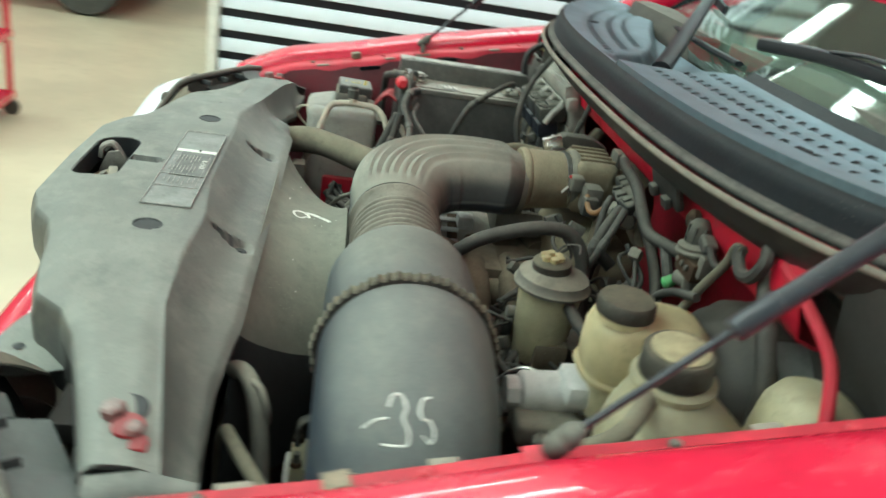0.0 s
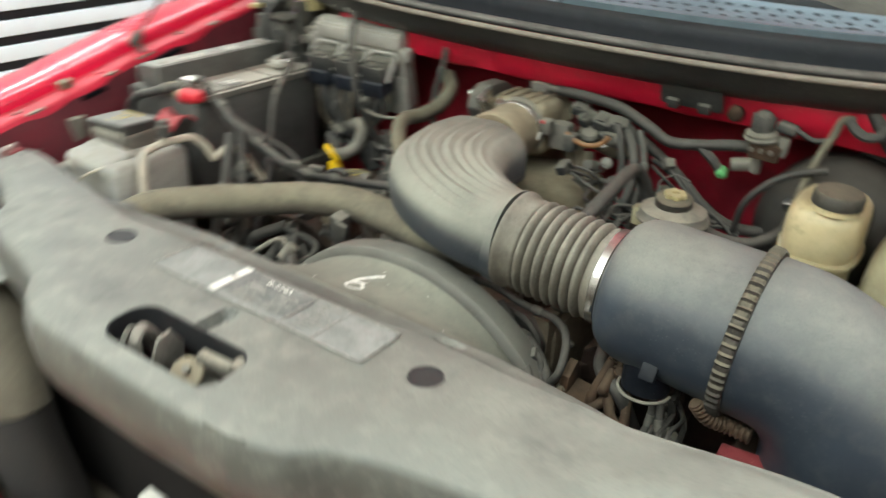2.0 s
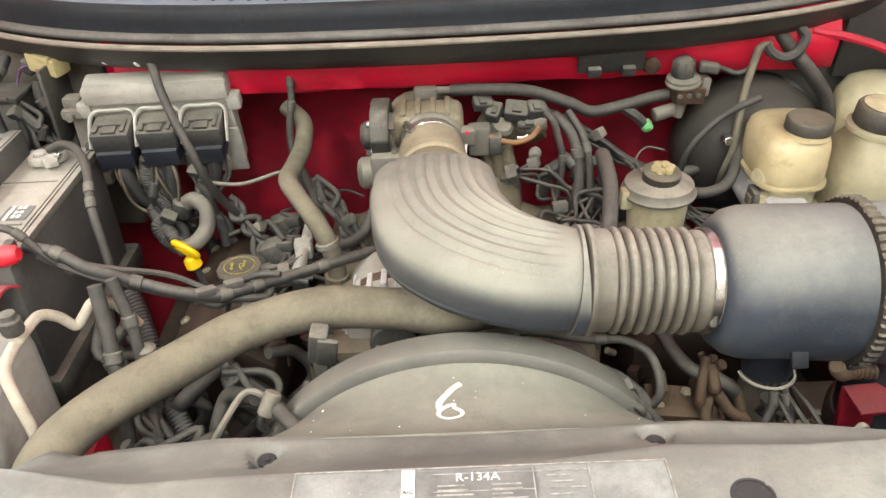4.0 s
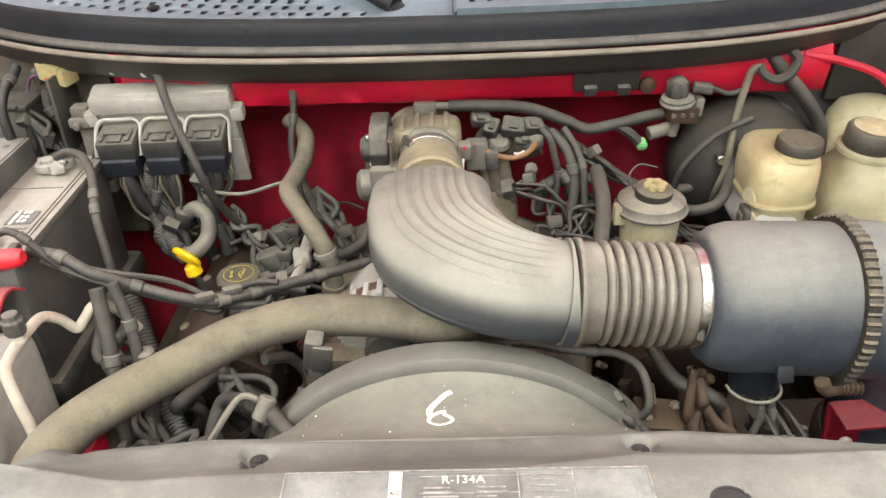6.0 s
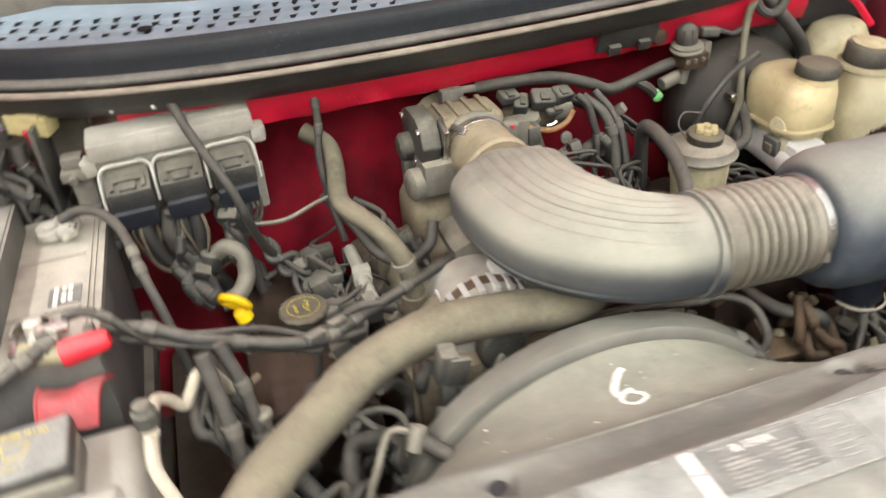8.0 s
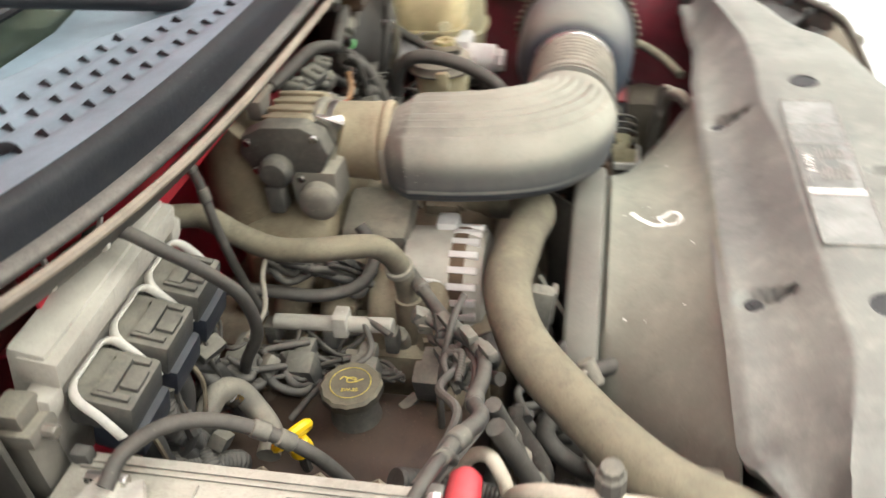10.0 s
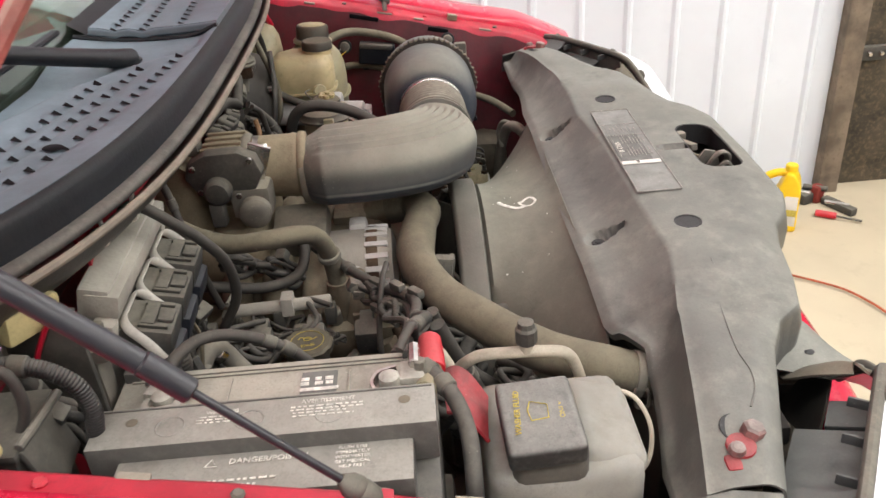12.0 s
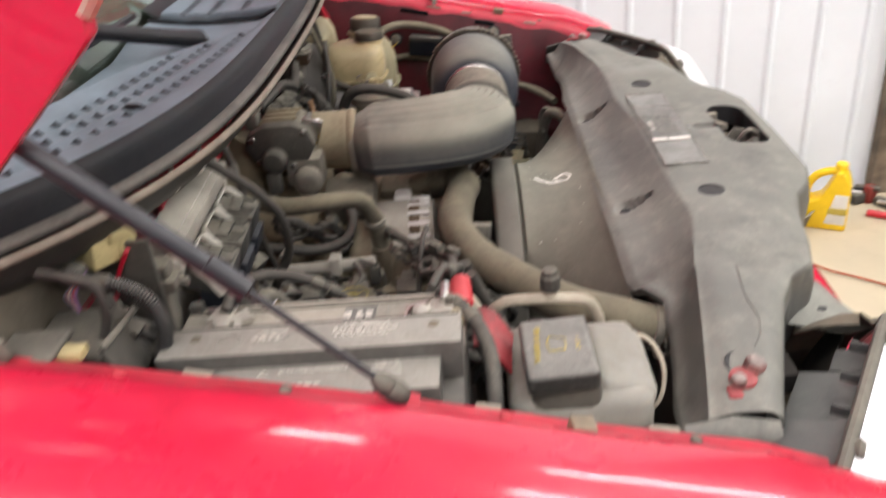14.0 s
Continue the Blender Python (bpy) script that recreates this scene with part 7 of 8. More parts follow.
# ---------------------------------------------------------------- reservoirs on the driver side
psr = thing("steering_reservoir", (0.30, 0.54, 1.06), "dusty steering fluid reservoir with a black fluted cap", "reservoir")
part("tank", lathe([(0.026, 0), (0.034, 0.01), (0.040, 0.06), (0.0435, 0.115), (0.0435, 0.122)], (0.30, 0.545, 1.075), seg=32), M_TANKB, psr, "pale translucent tank")
part("flange", lathe([(0.044, 0), (0.052, 0.002), (0.053, 0.006), (0.050, 0.009), (0.048, 0.018), (0.030, 0.026), (0.022, 0.028)], (0.30, 0.545, 1.190), seg=40), M_GREYP, psr, "dusty grey top flange")
cap = part("cap", lathe([(0.024, 0), (0.0265, 0.002), (0.0265, 0.014), (0.023, 0.017), (0.01, 0.018)], (0.30, 0.540, 1.214), (0.04, -0.12, 1), 24), M_CAPB, psr, "black cap with a pale fluted top")
for k in range(6):
    a = k * math.pi / 3
    part("cap_flute", rod((0.3008 + 0.011 * math.cos(a), 0.5378 + 0.011 * math.sin(a), 1.2305), (0.301 + 0.011 * math.cos(a), 0.537 + 0.011 * math.sin(a), 1.2375), 0.006, seg=8), M_BEIGE, cap)
part("tether", tube([(0.274, 0.545, 1.222), (0.268, 0.56, 1.238), (0.285, 0.575, 1.248), (0.31, 0.57, 1.245)], 0.0015, 6), M_WIRE, psr)
part("bracket", box((0.30, 0.555, 1.09), (0.08, 0.05, 0.06), 0.01), M_DIRTY, psr)
part("side_lug", box((0.253, 0.535, 1.19), (0.018, 0.02, 0.03), 0.005), M_TANKB, psr)

def rounded_tank(levels, seg=48, power=3.2):
    """Stacked rounded-rectangle sections (centre x, centre y, half width, half length, height), closed at both ends."""
    bm = bmesh.new()
    rings = []
    for cx, cy, hx, hy, z in levels:
        ring = []
        for i in range(seg):
            a = 2 * math.pi * i / seg
            c, d = math.cos(a), math.sin(a)
            k = (abs(c) ** power + abs(d) ** power) ** (-1 / power)
            ring.append(bm.verts.new((cx + hx * k * c, cy + hy * k * d, z)))
        rings.append(ring)
    for a, b in zip(rings, rings[1:]):
        for i in range(seg):
            bm.faces.new((a[i], a[(i + 1) % seg], b[(i + 1) % seg], b[i]))
    bm.faces.new(rings[0][::-1])
    bm.faces.new(rings[-1])
    return bm


brk = thing("brake_reservoir", (0.483, 0.588, 1.12), "cream brake fluid reservoir with a dark screw cap", "reservoir")
part("tank", rounded_tank([(0.500, 0.604, 0.032, 0.048, 1.128), (0.500, 0.604, 0.037, 0.054, 1.136), (0.499, 0.604, 0.041, 0.057, 1.186)]), M_TANKB, brk, "paler lower half")
part("tank_upper", rounded_tank([(0.495, 0.604, 0.0465, 0.0646, 1.19), (0.495, 0.604, 0.0492, 0.0674, 1.198), (0.495, 0.604, 0.0500, 0.0684, 1.215), (0.495, 0.604, 0.0496, 0.0679, 1.24), (0.496, 0.604, 0.0470, 0.0642, 1.253), (0.497, 0.603, 0.0409, 0.0567, 1.261), (0.500, 0.600, 0.0322, 0.0446, 1.265)]), M_TANK, brk, "cream upper half", sharp=60)
part("seam", rounded_tank([(0.495, 0.604, 0.0492, 0.0674, 1.186), (0.495, 0.604, 0.0526, 0.0711, 1.187), (0.495, 0.604, 0.0526, 0.0711, 1.191), (0.495, 0.604, 0.0492, 0.0674, 1.192)]), M_TANK, brk)
part("lug", rod((0.446, 0.566, 1.196), (0.462, 0.572, 1.196), 0.014, seg=20), M_TANKB, brk)
part("lug", rod((0.452, 0.560, 1.160), (0.468, 0.566, 1.160), 0.013, seg=20), M_TANKB, brk)
part("neck", lathe([(0.031, 0), (0.031, 0.012)], (0.505, 0.567, 1.260), seg=28), M_TANK, brk)
part("cap", lathe([(0.028, 0), (0.0325, 0.002), (0.032, 0.016), (0.0295, 0.0195), (0.012, 0.020)], (0.505, 0.567, 1.2675), (0.03, -0.03, 1), 40, wob=lambda a, h: 0.0006 * math.sin(a * 20) if 0.001 < h < 0.02 else 0), M_CAPB, brk, "dusty dark brown cap")
part("level_sensor", box((0.451, 0.575, 1.158), (0.014, 0.034, 0.030), 0.005), M_CONN, brk)
part("sensor_socket", box((0.445, 0.575, 1.156), (0.010, 0.018, 0.016), 0.003), M_BLACKER, brk)

mc = thing("master_cylinder", (0.48, 0.56, 1.09), "dull silver brake master cylinder casting", "master cylinder")
part("barrel", rod((0.47, 0.48, 1.13), (0.47, 0.68, 1.145), 0.026, seg=20), M_ALT, mc)
part("end_plug", lathe([(0.02, 0), (0.022, 0.012), (0.016, 0.022)], (0.47, 0.465, 1.128), (0, 1, 0.05), 8), M_ALT, mc)
part("saddle", box((0.485, 0.57, 1.155), (0.06, 0.09, 0.03), 0.01), M_ALT, mc)
part("valve_block", box((0.505, 0.515, 1.108), (0.046, 0.085, 0.030), 0.010, seg=3), M_GREYP, mc, "grey cast valve block")
part("port_nut", rod((0.525, 0.50, 1.108), (0.545, 0.497, 1.108), 0.009, seg=6), M_STEELD, mc)
part("pipe", tube([(0.45, 0.53, 1.13), (0.42, 0.50, 1.13), (0.41, 0.47, 1.10), (0.42, 0.45, 1.02)], 0.004, 8), M_STEEL, mc)

bo = thing("brake_booster", (0.45, 0.72, 1.0), "large dusty black brake booster drum", "brake booster")
part("drum", lathe([(0.05, 0), (0.085, 0.008), (0.108, 0.03), (0.115, 0.05), (0.1195, 0.054), (0.1195, 0.105), (0.105, 0.118)], (0.462, 0.655, 1.185), (0, 1, 0.03), 48), M_BOOST, bo, sharp=50)
part("rim", lathe([(0.115, 0), (0.119, 0.002), (0.119, 0.009), (0.115, 0.011)], (0.462, 0.708, 1.187), (0, 1, 0.03), 48), M_BOOST, bo)
part("label", sheet([[Vector((0.462 + 0.1205 * math.cos(a), y, 1.187 + 0.1205 * math.sin(a))) for a in [radians(31 + k * 6) for k in range(7)]] for y in (0.712, 0.756)], 0.0006), M_LABEL, bo, "greyed paper label")
part("stud", rod((0.40, 0.66, 1.24), (0.40, 0.64, 1.24), 0.008, seg=8), M_STEEL, bo)

bo.location += Vector((0.03, 0.012, -0.028))
dg = thing("coolant_bottle", (0.63, 0.60, 1.0), "cream coolant bottle with a black pressure cap", "coolant bottle")
part("bottle", rounded_tank([(0.634, 0.606, 0.058, 0.060, 1.03), (0.634, 0.606, 0.068, 0.072, 1.045), (0.633, 0.606, 0.074, 0.080, 1.10), (0.632, 0.606, 0.075, 0.082, 1.165), (0.630, 0.603, 0.070, 0.077, 1.195), (0.626, 0.598, 0.060, 0.066, 1.218), (0.619, 0.592, 0.046, 0.048, 1.238), (0.614, 0.588, 0.037, 0.037, 1.252)], 48, 2.6), M_TANKB, dg, sharp=60)
part("foot_flange", rounded_tank([(0.632, 0.606, 0.072, 0.078, 1.126), (0.632, 0.606, 0.082, 0.088, 1.127), (0.632, 0.606, 0.082, 0.088, 1.131), (0.632, 0.606, 0.072, 0.078, 1.132)], 48, 2.6), M_TANKB, dg)
part("rear_lobe", rounded_tank([(0.660, 0.712, 0.045, 0.036, 1.06), (0.660, 0.712, 0.055, 0.045, 1.08), (0.660, 0.712, 0.056, 0.046, 1.22), (0.662, 0.712, 0.052, 0.042, 1.258), (0.664, 0.712, 0.042, 0.033, 1.278), (0.666, 0.712, 0.026, 0.020, 1.286)], 40, 2.6), M_TANKB, dg, sharp=60)
part("neck_bridge", box((0.650, 0.672, 1.19), (0.07, 0.06, 0.05), 0.02, seg=4), M_TANKB, dg)
part("foot_lug", box((0.572, 0.545, 1.118), (0.028, 0.026, 0.030), 0.010, seg=3), M_TANKB, dg)
part("cap_ring", lathe([(0.038, 0), (0.043, 0.002), (0.043, 0.008), (0.038, 0.010)], (0.613, 0.588, 1.252), (0.08, -0.08, 1), 32), M_TANKB, dg)
cap = part("cap", lathe([(0.034, 0), (0.0365, 0.003), (0.036, 0.026), (0.033, 0.030), (0.014, 0.0305)], (0.613, 0.587, 1.262), (0.08, -0.08, 1), 36), M_CAPB, dg, "black pressure cap with a white sticker")
part("cap_sticker", lathe([(0.028, 0), (0.029, 0.0006), (0.028, 0.001)], (0.6155, 0.5846, 1.2925), (0.08, -0.08, 1), 28), M_CAPTOP, cap)
part("warning_sticker", box((0.666, 0.548, 1.2055), (0.032, 0.030, 0.0012), 0.0, rot=(-30, 25, 20)), M_LABELW, dg)
part("warning_stripe", box((0.684, 0.533, 1.198), (0.010, 0.026, 0.0012), 0.0, rot=(-30, 25, 20)), M_YELLOW, dg)
part("outlet_hose", tube([(0.60, 0.56, 1.04), (0.57, 0.50, 1.0), (0.56, 0.45, 0.95)], 0.014, 10), M_HOSE2, dg)

# driver-side corner: sensor, hinge pocket, junction block
sn = thing("firewall_sensor", (0.38, 0.74, 1.27), "dusty sensor on a small rusty firewall bracket", "sensor")
part("body", box((0.372, 0.700, 1.275), (0.046, 0.034, 0.026), 0.004, rot=(0, 4, 6)), M_RUST, sn, "rusty square body")
part("lug", box((0.396, 0.702, 1.285), (0.014, 0.022, 0.030), 0.004, rot=(0, 4, 6)), M_GREYP, sn)
part("collar", lathe([(0.018, 0), (0.026, 0.002), (0.027, 0.005), (0.024, 0.008), (0.025, 0.012), (0.018, 0.016)], (0.364, 0.700, 1.289), (-0.08, -0.1, 1), 26), M_GREYP, sn, "dusty steel collar")
part("dome", lathe([(0.0165, 0), (0.017, 0.012), (0.0135, 0.026), (0.008, 0.031), (0.003, 0.032)], (0.362, 0.699, 1.303), (-0.08, -0.1, 1), 20), M_BLACK, sn, "finned black cap")
for k in range(8):
    a = k * math.pi / 4
    part("cap_fin", box((0.361 + 0.0155 * math.cos(a), 0.698 + 0.0155 * math.sin(a), 1.316), (0.004, 0.003, 0.024), 0.001, rot=(0, 0, math.degrees(a))), M_BLACK, sn)
for k in range(3):
    part("screw", rod((0.356 + 0.014 * k, 0.684, 1.277), (0.356 + 0.014 * k, 0.680, 1.277), 0.004, seg=8), M_STEELD, sn)
part("lower_spout", rod((0.366, 0.700, 1.264), (0.362, 0.704, 1.235), 0.008, seg=10), M_GREYP, sn)
part("wire", tube([(0.385, 0.697, 1.318), (0.411, 0.69, 1.317), (0.437, 0.688, 1.308), (0.458, 0.69, 1.313)], 0.0042, 8), M_WIRE, sn)
part("plug", box((0.398, 0.694, 1.316), (0.030, 0.018, 0.016), 0.005, rot=(0, 8, -8), seg=3), M_CONN, sn)
part("grommet", lathe([(0.011, 0), (0.013, 0.003), (0.012, 0.010), (0.006, 0.014)], (0.316, 0.712, 1.317), (0, -1, 0.2), 16), M_RUST, sn)
hose("booster_tube", [(0.47, 0.662, 1.278), (0.427, 0.655, 1.262), (0.395, 0.65, 1.238), (0.370, 0.652, 1.20), (0.36, 0.66, 1.15)], 0.0055, "thin grey tube across the brake booster", M_HOSE2)
jb = thing("relay_block", (0.422, 0.262, 0.85), "dusty white relay block with black studs", "relay block")
part("body", box((0.437, 0.258, 0.974), (0.062, 0.072, 0.030), 0.006), M_TANKB, jb, "cream block")
part("lower_step", box((0.437, 0.258, 0.954), (0.074, 0.086, 0.014), 0.004), M_WHITEPL, jb)
part("centre_boss", lathe([(0.009, 0), (0.009, 0.004), (0.006, 0.005)], (0.440, 0.255, 0.988), seg=16), M_TANKB, jb)
for dx, dy in ((-0.024, -0.028), (0.024, -0.028), (-0.024, 0.028), (0.024, 0.028)):
    st_ = part("stud", rod((0.437 + dx, 0.258 + dy, 0.985), (0.437 + dx, 0.258 + dy, 1.008), 0.0045, seg=10), M_BLACK, jb)
    part("nut", lathe([(0.008, 0), (0.0085, 0.002), (0.007, 0.006)], (0.437 + dx, 0.258 + dy, 0.989), seg=6), M_RUST, st_)
for k in range(3):
    part("wire", tube([(0.414 + 0.016 * k, 0.229, 1.006), (0.412 + 0.014 * k, 0.232, 1.022 + 0.006 * k), (0.408 + 0.012 * k, 0.27, 1.030 + 0.006 * k), (0.405 + 0.012 * k, 0.33, 1.032 - 0.004 * k), (0.40, 0.37, 1.02)], 0.0030, 6), M_WIRE, jb)
part("stand", box((0.422, 0.27, 0.88), (0.05, 0.04, 0.12), 0.006), M_BLACKER, jb)
rbk = thing("engine_bracket", (0.27, 0.33, 0.90), "rust-brown engine bracket in the gap below the bellows", "bracket")
part("upright", prism([(0.30, 0.90), (0.345, 0.90), (0.35, 1.02), (0.335, 1.045), (0.31, 1.03)], 0.262, 0.275, "x", 0.002), M_RUST, rbk)
part("foot_plate", box((0.285, 0.32, 1.0), (0.07, 0.05, 0.012), 0.003, rot=(12, 8, 0)), M_RUST, rbk)
for bx_, by_ in ((0.265, 0.31), (0.305, 0.33)):
    part("bolt", lathe([(0.008, 0), (0.0085, 0.002), (0.006, 0.007)], (bx_, by_, 1.006), (0, 0.2, 1), 6), M_DIRTY, rbk, sharp=20)
lump = thing("shroud_module", (-0.175, 0.34, 1.14), "small grey module standing behind the fan shroud", "module")
part("body", box((-0.172, 0.345, 1.105), (0.024, 0.028, 0.05), 0.005, rot=(8, 10, 0)), M_CONN, lump)
part("face", box((-0.160, 0.332, 1.100), (0.026, 0.008, 0.045), 0.003, rot=(8, 10, 0)), M_BLACK, lump)
part("foot", box((-0.172, 0.345, 1.06), (0.02, 0.02, 0.06), 0.004), M_BLACK, lump)
# slim parts in the dark gap behind the radiator cover
rs = thing("cooler_pipe", (-0.33, 0.25, 0.95), "pale thin cooler pipe with a fitting", "pipe")
part("pipe", tube([(-0.31, 0.235, 1.02), (-0.285, 0.26, 1.055), (-0.262, 0.29, 1.075), (-0.24, 0.29, 1.07), (-0.235, 0.30, 1.04)], 0.0045, 8), M_GREYP, rs)
part("fitting", rod((-0.238, 0.275, 1.05), (-0.225, 0.29, 1.075), 0.011, seg=10), M_GREYP, rs)
part("pedestal", rod((-0.395, 0.335, 1.02), (-0.395, 0.345, 1.10), 0.009, seg=10), M_GREYP, rs)
part("pedestal_cap", lathe([(0.012, 0), (0.013, 0.008), (0.008, 0.012)], (-0.395, 0.346, 1.10), seg=12), M_GREYP, rs)
rg = thing("apron_bracket", (-0.46, 0.22, 1.0), "red painted bracket beside the washer bottle", "bracket")
part("plate", box((-0.455, 0.250, 0.985), (0.02, 0.07, 0.10), 0.006), M_REDIN, rg)
part("post", box((-0.385, 0.165, 1.06), (0.04, 0.03, 0.05), 0.008), M_GREYP, rg)
part("bolt", rod((-0.345, 0.165, 1.02), (-0.345, 0.165, 1.045), 0.010, seg=14), M_GREYP, rg)


# ---------------------------------------------------------------- headlamps and front panel
am = thing("apron_module", (0.715, 0.44, 1.14), "black plastic module on the driver-side apron", "module")
part("body", box((0.716, 0.452, 1.186), (0.030, 0.085, 0.050), 0.006, rot=(8, 0, 0), seg=3), M_COWLEDGE, am)
part("lid", box((0.706, 0.452, 1.206), (0.020, 0.078, 0.012), 0.004, rot=(8, 0, 0)), M_BLACK, am)
for dy in (-0.03, 0.03):
    part("foot", box((0.726, 0.452 + dy, 1.156), (0.016, 0.014, 0.020), 0.004), M_COWLEDGE, am)
hose("apron_hose", [(0.60, 0.575, 1.236), (0.655, 0.545, 1.250), (0.705, 0.50, 1.245), (0.720, 0.43, 1.226), (0.722, 0.38, 1.200), (0.715, 0.345, 1.165), (0.705, 0.33, 1.12)], 0.0095, "dusty rubber hose along the driver-side apron", M_HOSE)
for y, z in ((0.528, 1.203), (0.279, 1.200)):
    ac_ = thing("apron_fastener", (0.735, y, z - 0.012), "grey push fastener on the red apron", "fastener", "apron fasteners")
    part("head", lathe([(0.010, 0), (0.012, 0.003), (0.010, 0.007), (0.004, 0.009)], (0.735, y, z), (-1, 0, 0.2), 14), M_GREYP, ac_)
    part("washer", lathe([(0.016, 0), (0.017, 0.001), (0.016, 0.002)], (0.736, y, z), (-1, 0, 0.2), 16), M_CUP, ac_)
rr_ = thing("support_rail", (0.60, 0.28, 0.95), "red painted support rail below the air filter", "rail")
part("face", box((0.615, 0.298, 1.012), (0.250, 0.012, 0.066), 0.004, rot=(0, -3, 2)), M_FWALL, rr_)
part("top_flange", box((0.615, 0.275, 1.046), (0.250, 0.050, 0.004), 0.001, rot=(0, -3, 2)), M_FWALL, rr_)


def headlamp(sx):
    h = thing("headlamp", (sx * 0.66, -0.12, 0.85), "clear headlamp with a black rim and grey housing", "headlamp", "headlamps")
    rim = [(sx * 0.365, -0.187, 1.0), (sx * 0.405, -0.176, 1.045), (sx * 0.445, -0.163, 1.085), (sx * 0.495, -0.150, 1.115), (sx * 0.540, -0.124, 1.158), (sx * 0.563, -0.106, 1.174), (sx * 0.62, -0.070, 1.178), (sx * 0.734, 0.0, 1.179), (sx * 0.785, 0.032, 1.172)]
    part("rim", sweep(rim, lambda s, a: (0.007 * math.cos(a), 0.008 * math.sin(a)), 10), M_BLACK, h, "black rubber rim")
    R2 = curve_pts(rim, 6)
    rows = []
    for p in R2:
        out = Vector((sx * 0.45, -1, 0)).normalized()
        rows.append([p + out * a + Vector((0, 0, b)) for a, b in ((0.006, 0.0), (0.03, -0.004), (0.06, -0.02), (0.085, -0.06), (0.10, -0.12), (0.105, -0.20), (0.10, -0.27))])
    part("lens", sheet(rows, 0.004), M_LENS, h, sharp=70)
    inn = Vector((-sx * 0.52, 0.85, 0)).normalized()
    rows2 = [[p + inn * a + Vector((0, 0, b)) for a, b in ((0.004, -0.002), (0.02, -0.014), (0.045, -0.022), (0.068, -0.030), (0.08, -0.05))] for p in R2[41:]]
    part("housing", sheet(rows2, 0.003), M_HOUSING, h, "dusty grey housing plate", sharp=60)
    part("housing_shelf", box((sx * 0.672, -0.005, 1.140), (0.15, 0.085, 0.006), 0.002, rot=(-18, 0, sx * 31)), M_HOUSING, h, "dusty grey housing plate")
    part("housing_step", box((sx * 0.578, -0.075, 1.132), (0.045, 0.05, 0.006), 0.002, rot=(-18, 0, sx * 31)), M_HOUSING, h)
    part("housing_wall", box((sx * 0.65, -0.056, 1.11), (0.22, 0.008, 0.12), 0.003, rot=(0, 0, sx * 31)), M_BLACK, h)
    for k in range(3):
        part("housing_rib", box((sx * (0.60 + 0.05 * k), -0.068 + 0.03 * k, 1.168), (0.003, 0.028, 0.012), 0.001, rot=(0, 0, sx * 31)), M_HOUSING, h)
    part("adjuster", tube([(sx * 0.50, -0.05, 0.98), (sx * 0.53, -0.06, 1.03), (sx * 0.56, -0.03, 1.05)], 0.004, 6), M_WIRE, h)
    part("adjuster_rod", rod((sx * 0.665, 0.03, 1.128), (sx * 0.650, 0.0, 1.130), 0.0035, seg=8), M_RUST, h)
    for k in (22, 34, 44):
        p = R2[min(k, len(R2) - 1)]
        part("rim_clip", lathe([(0.010, -0.005), (0.013, 0), (0.010, 0.005)], p + Vector((sx * 0.004, -0.008, -0.004)), (sx * 0.5, -1, 0), 12), M_BLACK, h)
    part("back_box", box((sx * 0.60, 0.0, 0.96), (0.26, 0.14, 0.16), 0.02), M_BLACKER, h)


headlamp(-1)
headlamp(1)
fp = thing("grille_surround", (0, -0.24, 0.7), "glossy red grille surround below the radiator cover", "grille surround")
rows = []
for i in range(41):
    x = -0.47 + i * 0.94 / 40
    e = abs(x)
    y = -0.240 + 0.16 * e * e
    z = 0.890 + 0.015 * (1 - (e / 0.47) ** 2)
    rows.append([Vector((x, y + a, z + b)) for a, b in ((0.016, -0.05), (0.014, -0.012), (0.009, -0.002), (0.0, 0.0), (-0.015, 0.001), (-0.033, -0.003), (-0.047, -0.014), (-0.056, -0.034), (-0.061, -0.07), (-0.064, -0.15))])
part("bar", sheet(rows, 0.005), M_RED, fp, sharp=60)
part("grille_mesh", box((0, -0.235, 0.72), (0.9, 0.02, 0.24), 0.01), M_COWLEDGE, fp)
part("bumper", box((0, -0.32, 0.56), (1.7, 0.16, 0.24), 0.06, seg=4), M_CHROME, fp)
sup = thing("latch_support", (0.0, -0.17, 0.7), "pale upright support bar in front of the radiator", "support bar")
part("bar", box((-0.012, -0.131, 0.895), (0.036, 0.022, 0.20), 0.006, rot=(12, 0, 0), seg=3), M_WHITEPL, sup)
part("lower_bar", box((-0.012, -0.100, 0.76), (0.034, 0.020, 0.10), 0.004, rot=(8, 0, 0)), M_WHITEPL, sup)
part("bolt_hole", rod((-0.012, -0.143, 0.935), (-0.012, -0.148, 0.936), 0.005, seg=12), M_BLACK, sup)
part("bracket", box((0.055, -0.125, 0.93), (0.010, 0.014, 0.10), 0.003, rot=(16, 14, 0)), M_GREYP, sup)
part("cable", tube([(-0.285, -0.19, 0.85), (-0.20, -0.185, 0.862), (-0.123, -0.178, 0.868), (-0.06, -0.165, 0.858)], 0.0025, 6), M_GREYP, sup)
part("yellow_handle", box((-0.036, -0.157, 0.851), (0.042, 0.016, 0.016), 0.006, rot=(0, 10, 10), seg=3), M_YELLOW, sup, "yellow plastic release handle")
part("yellow_stem", box((-0.042, -0.157, 0.828), (0.014, 0.012, 0.036), 0.004), M_YELLOW, sup)
tie = thing("tie_bracket", (-0.12, -0.19, 0.76), "dirty red painted bracket behind the grille surround", "bracket")
part("plate", box((-0.13, -0.195, 0.80), (0.10, 0.006, 0.09), 0.002, rot=(14, 0, 4)), M_APRON, tie)
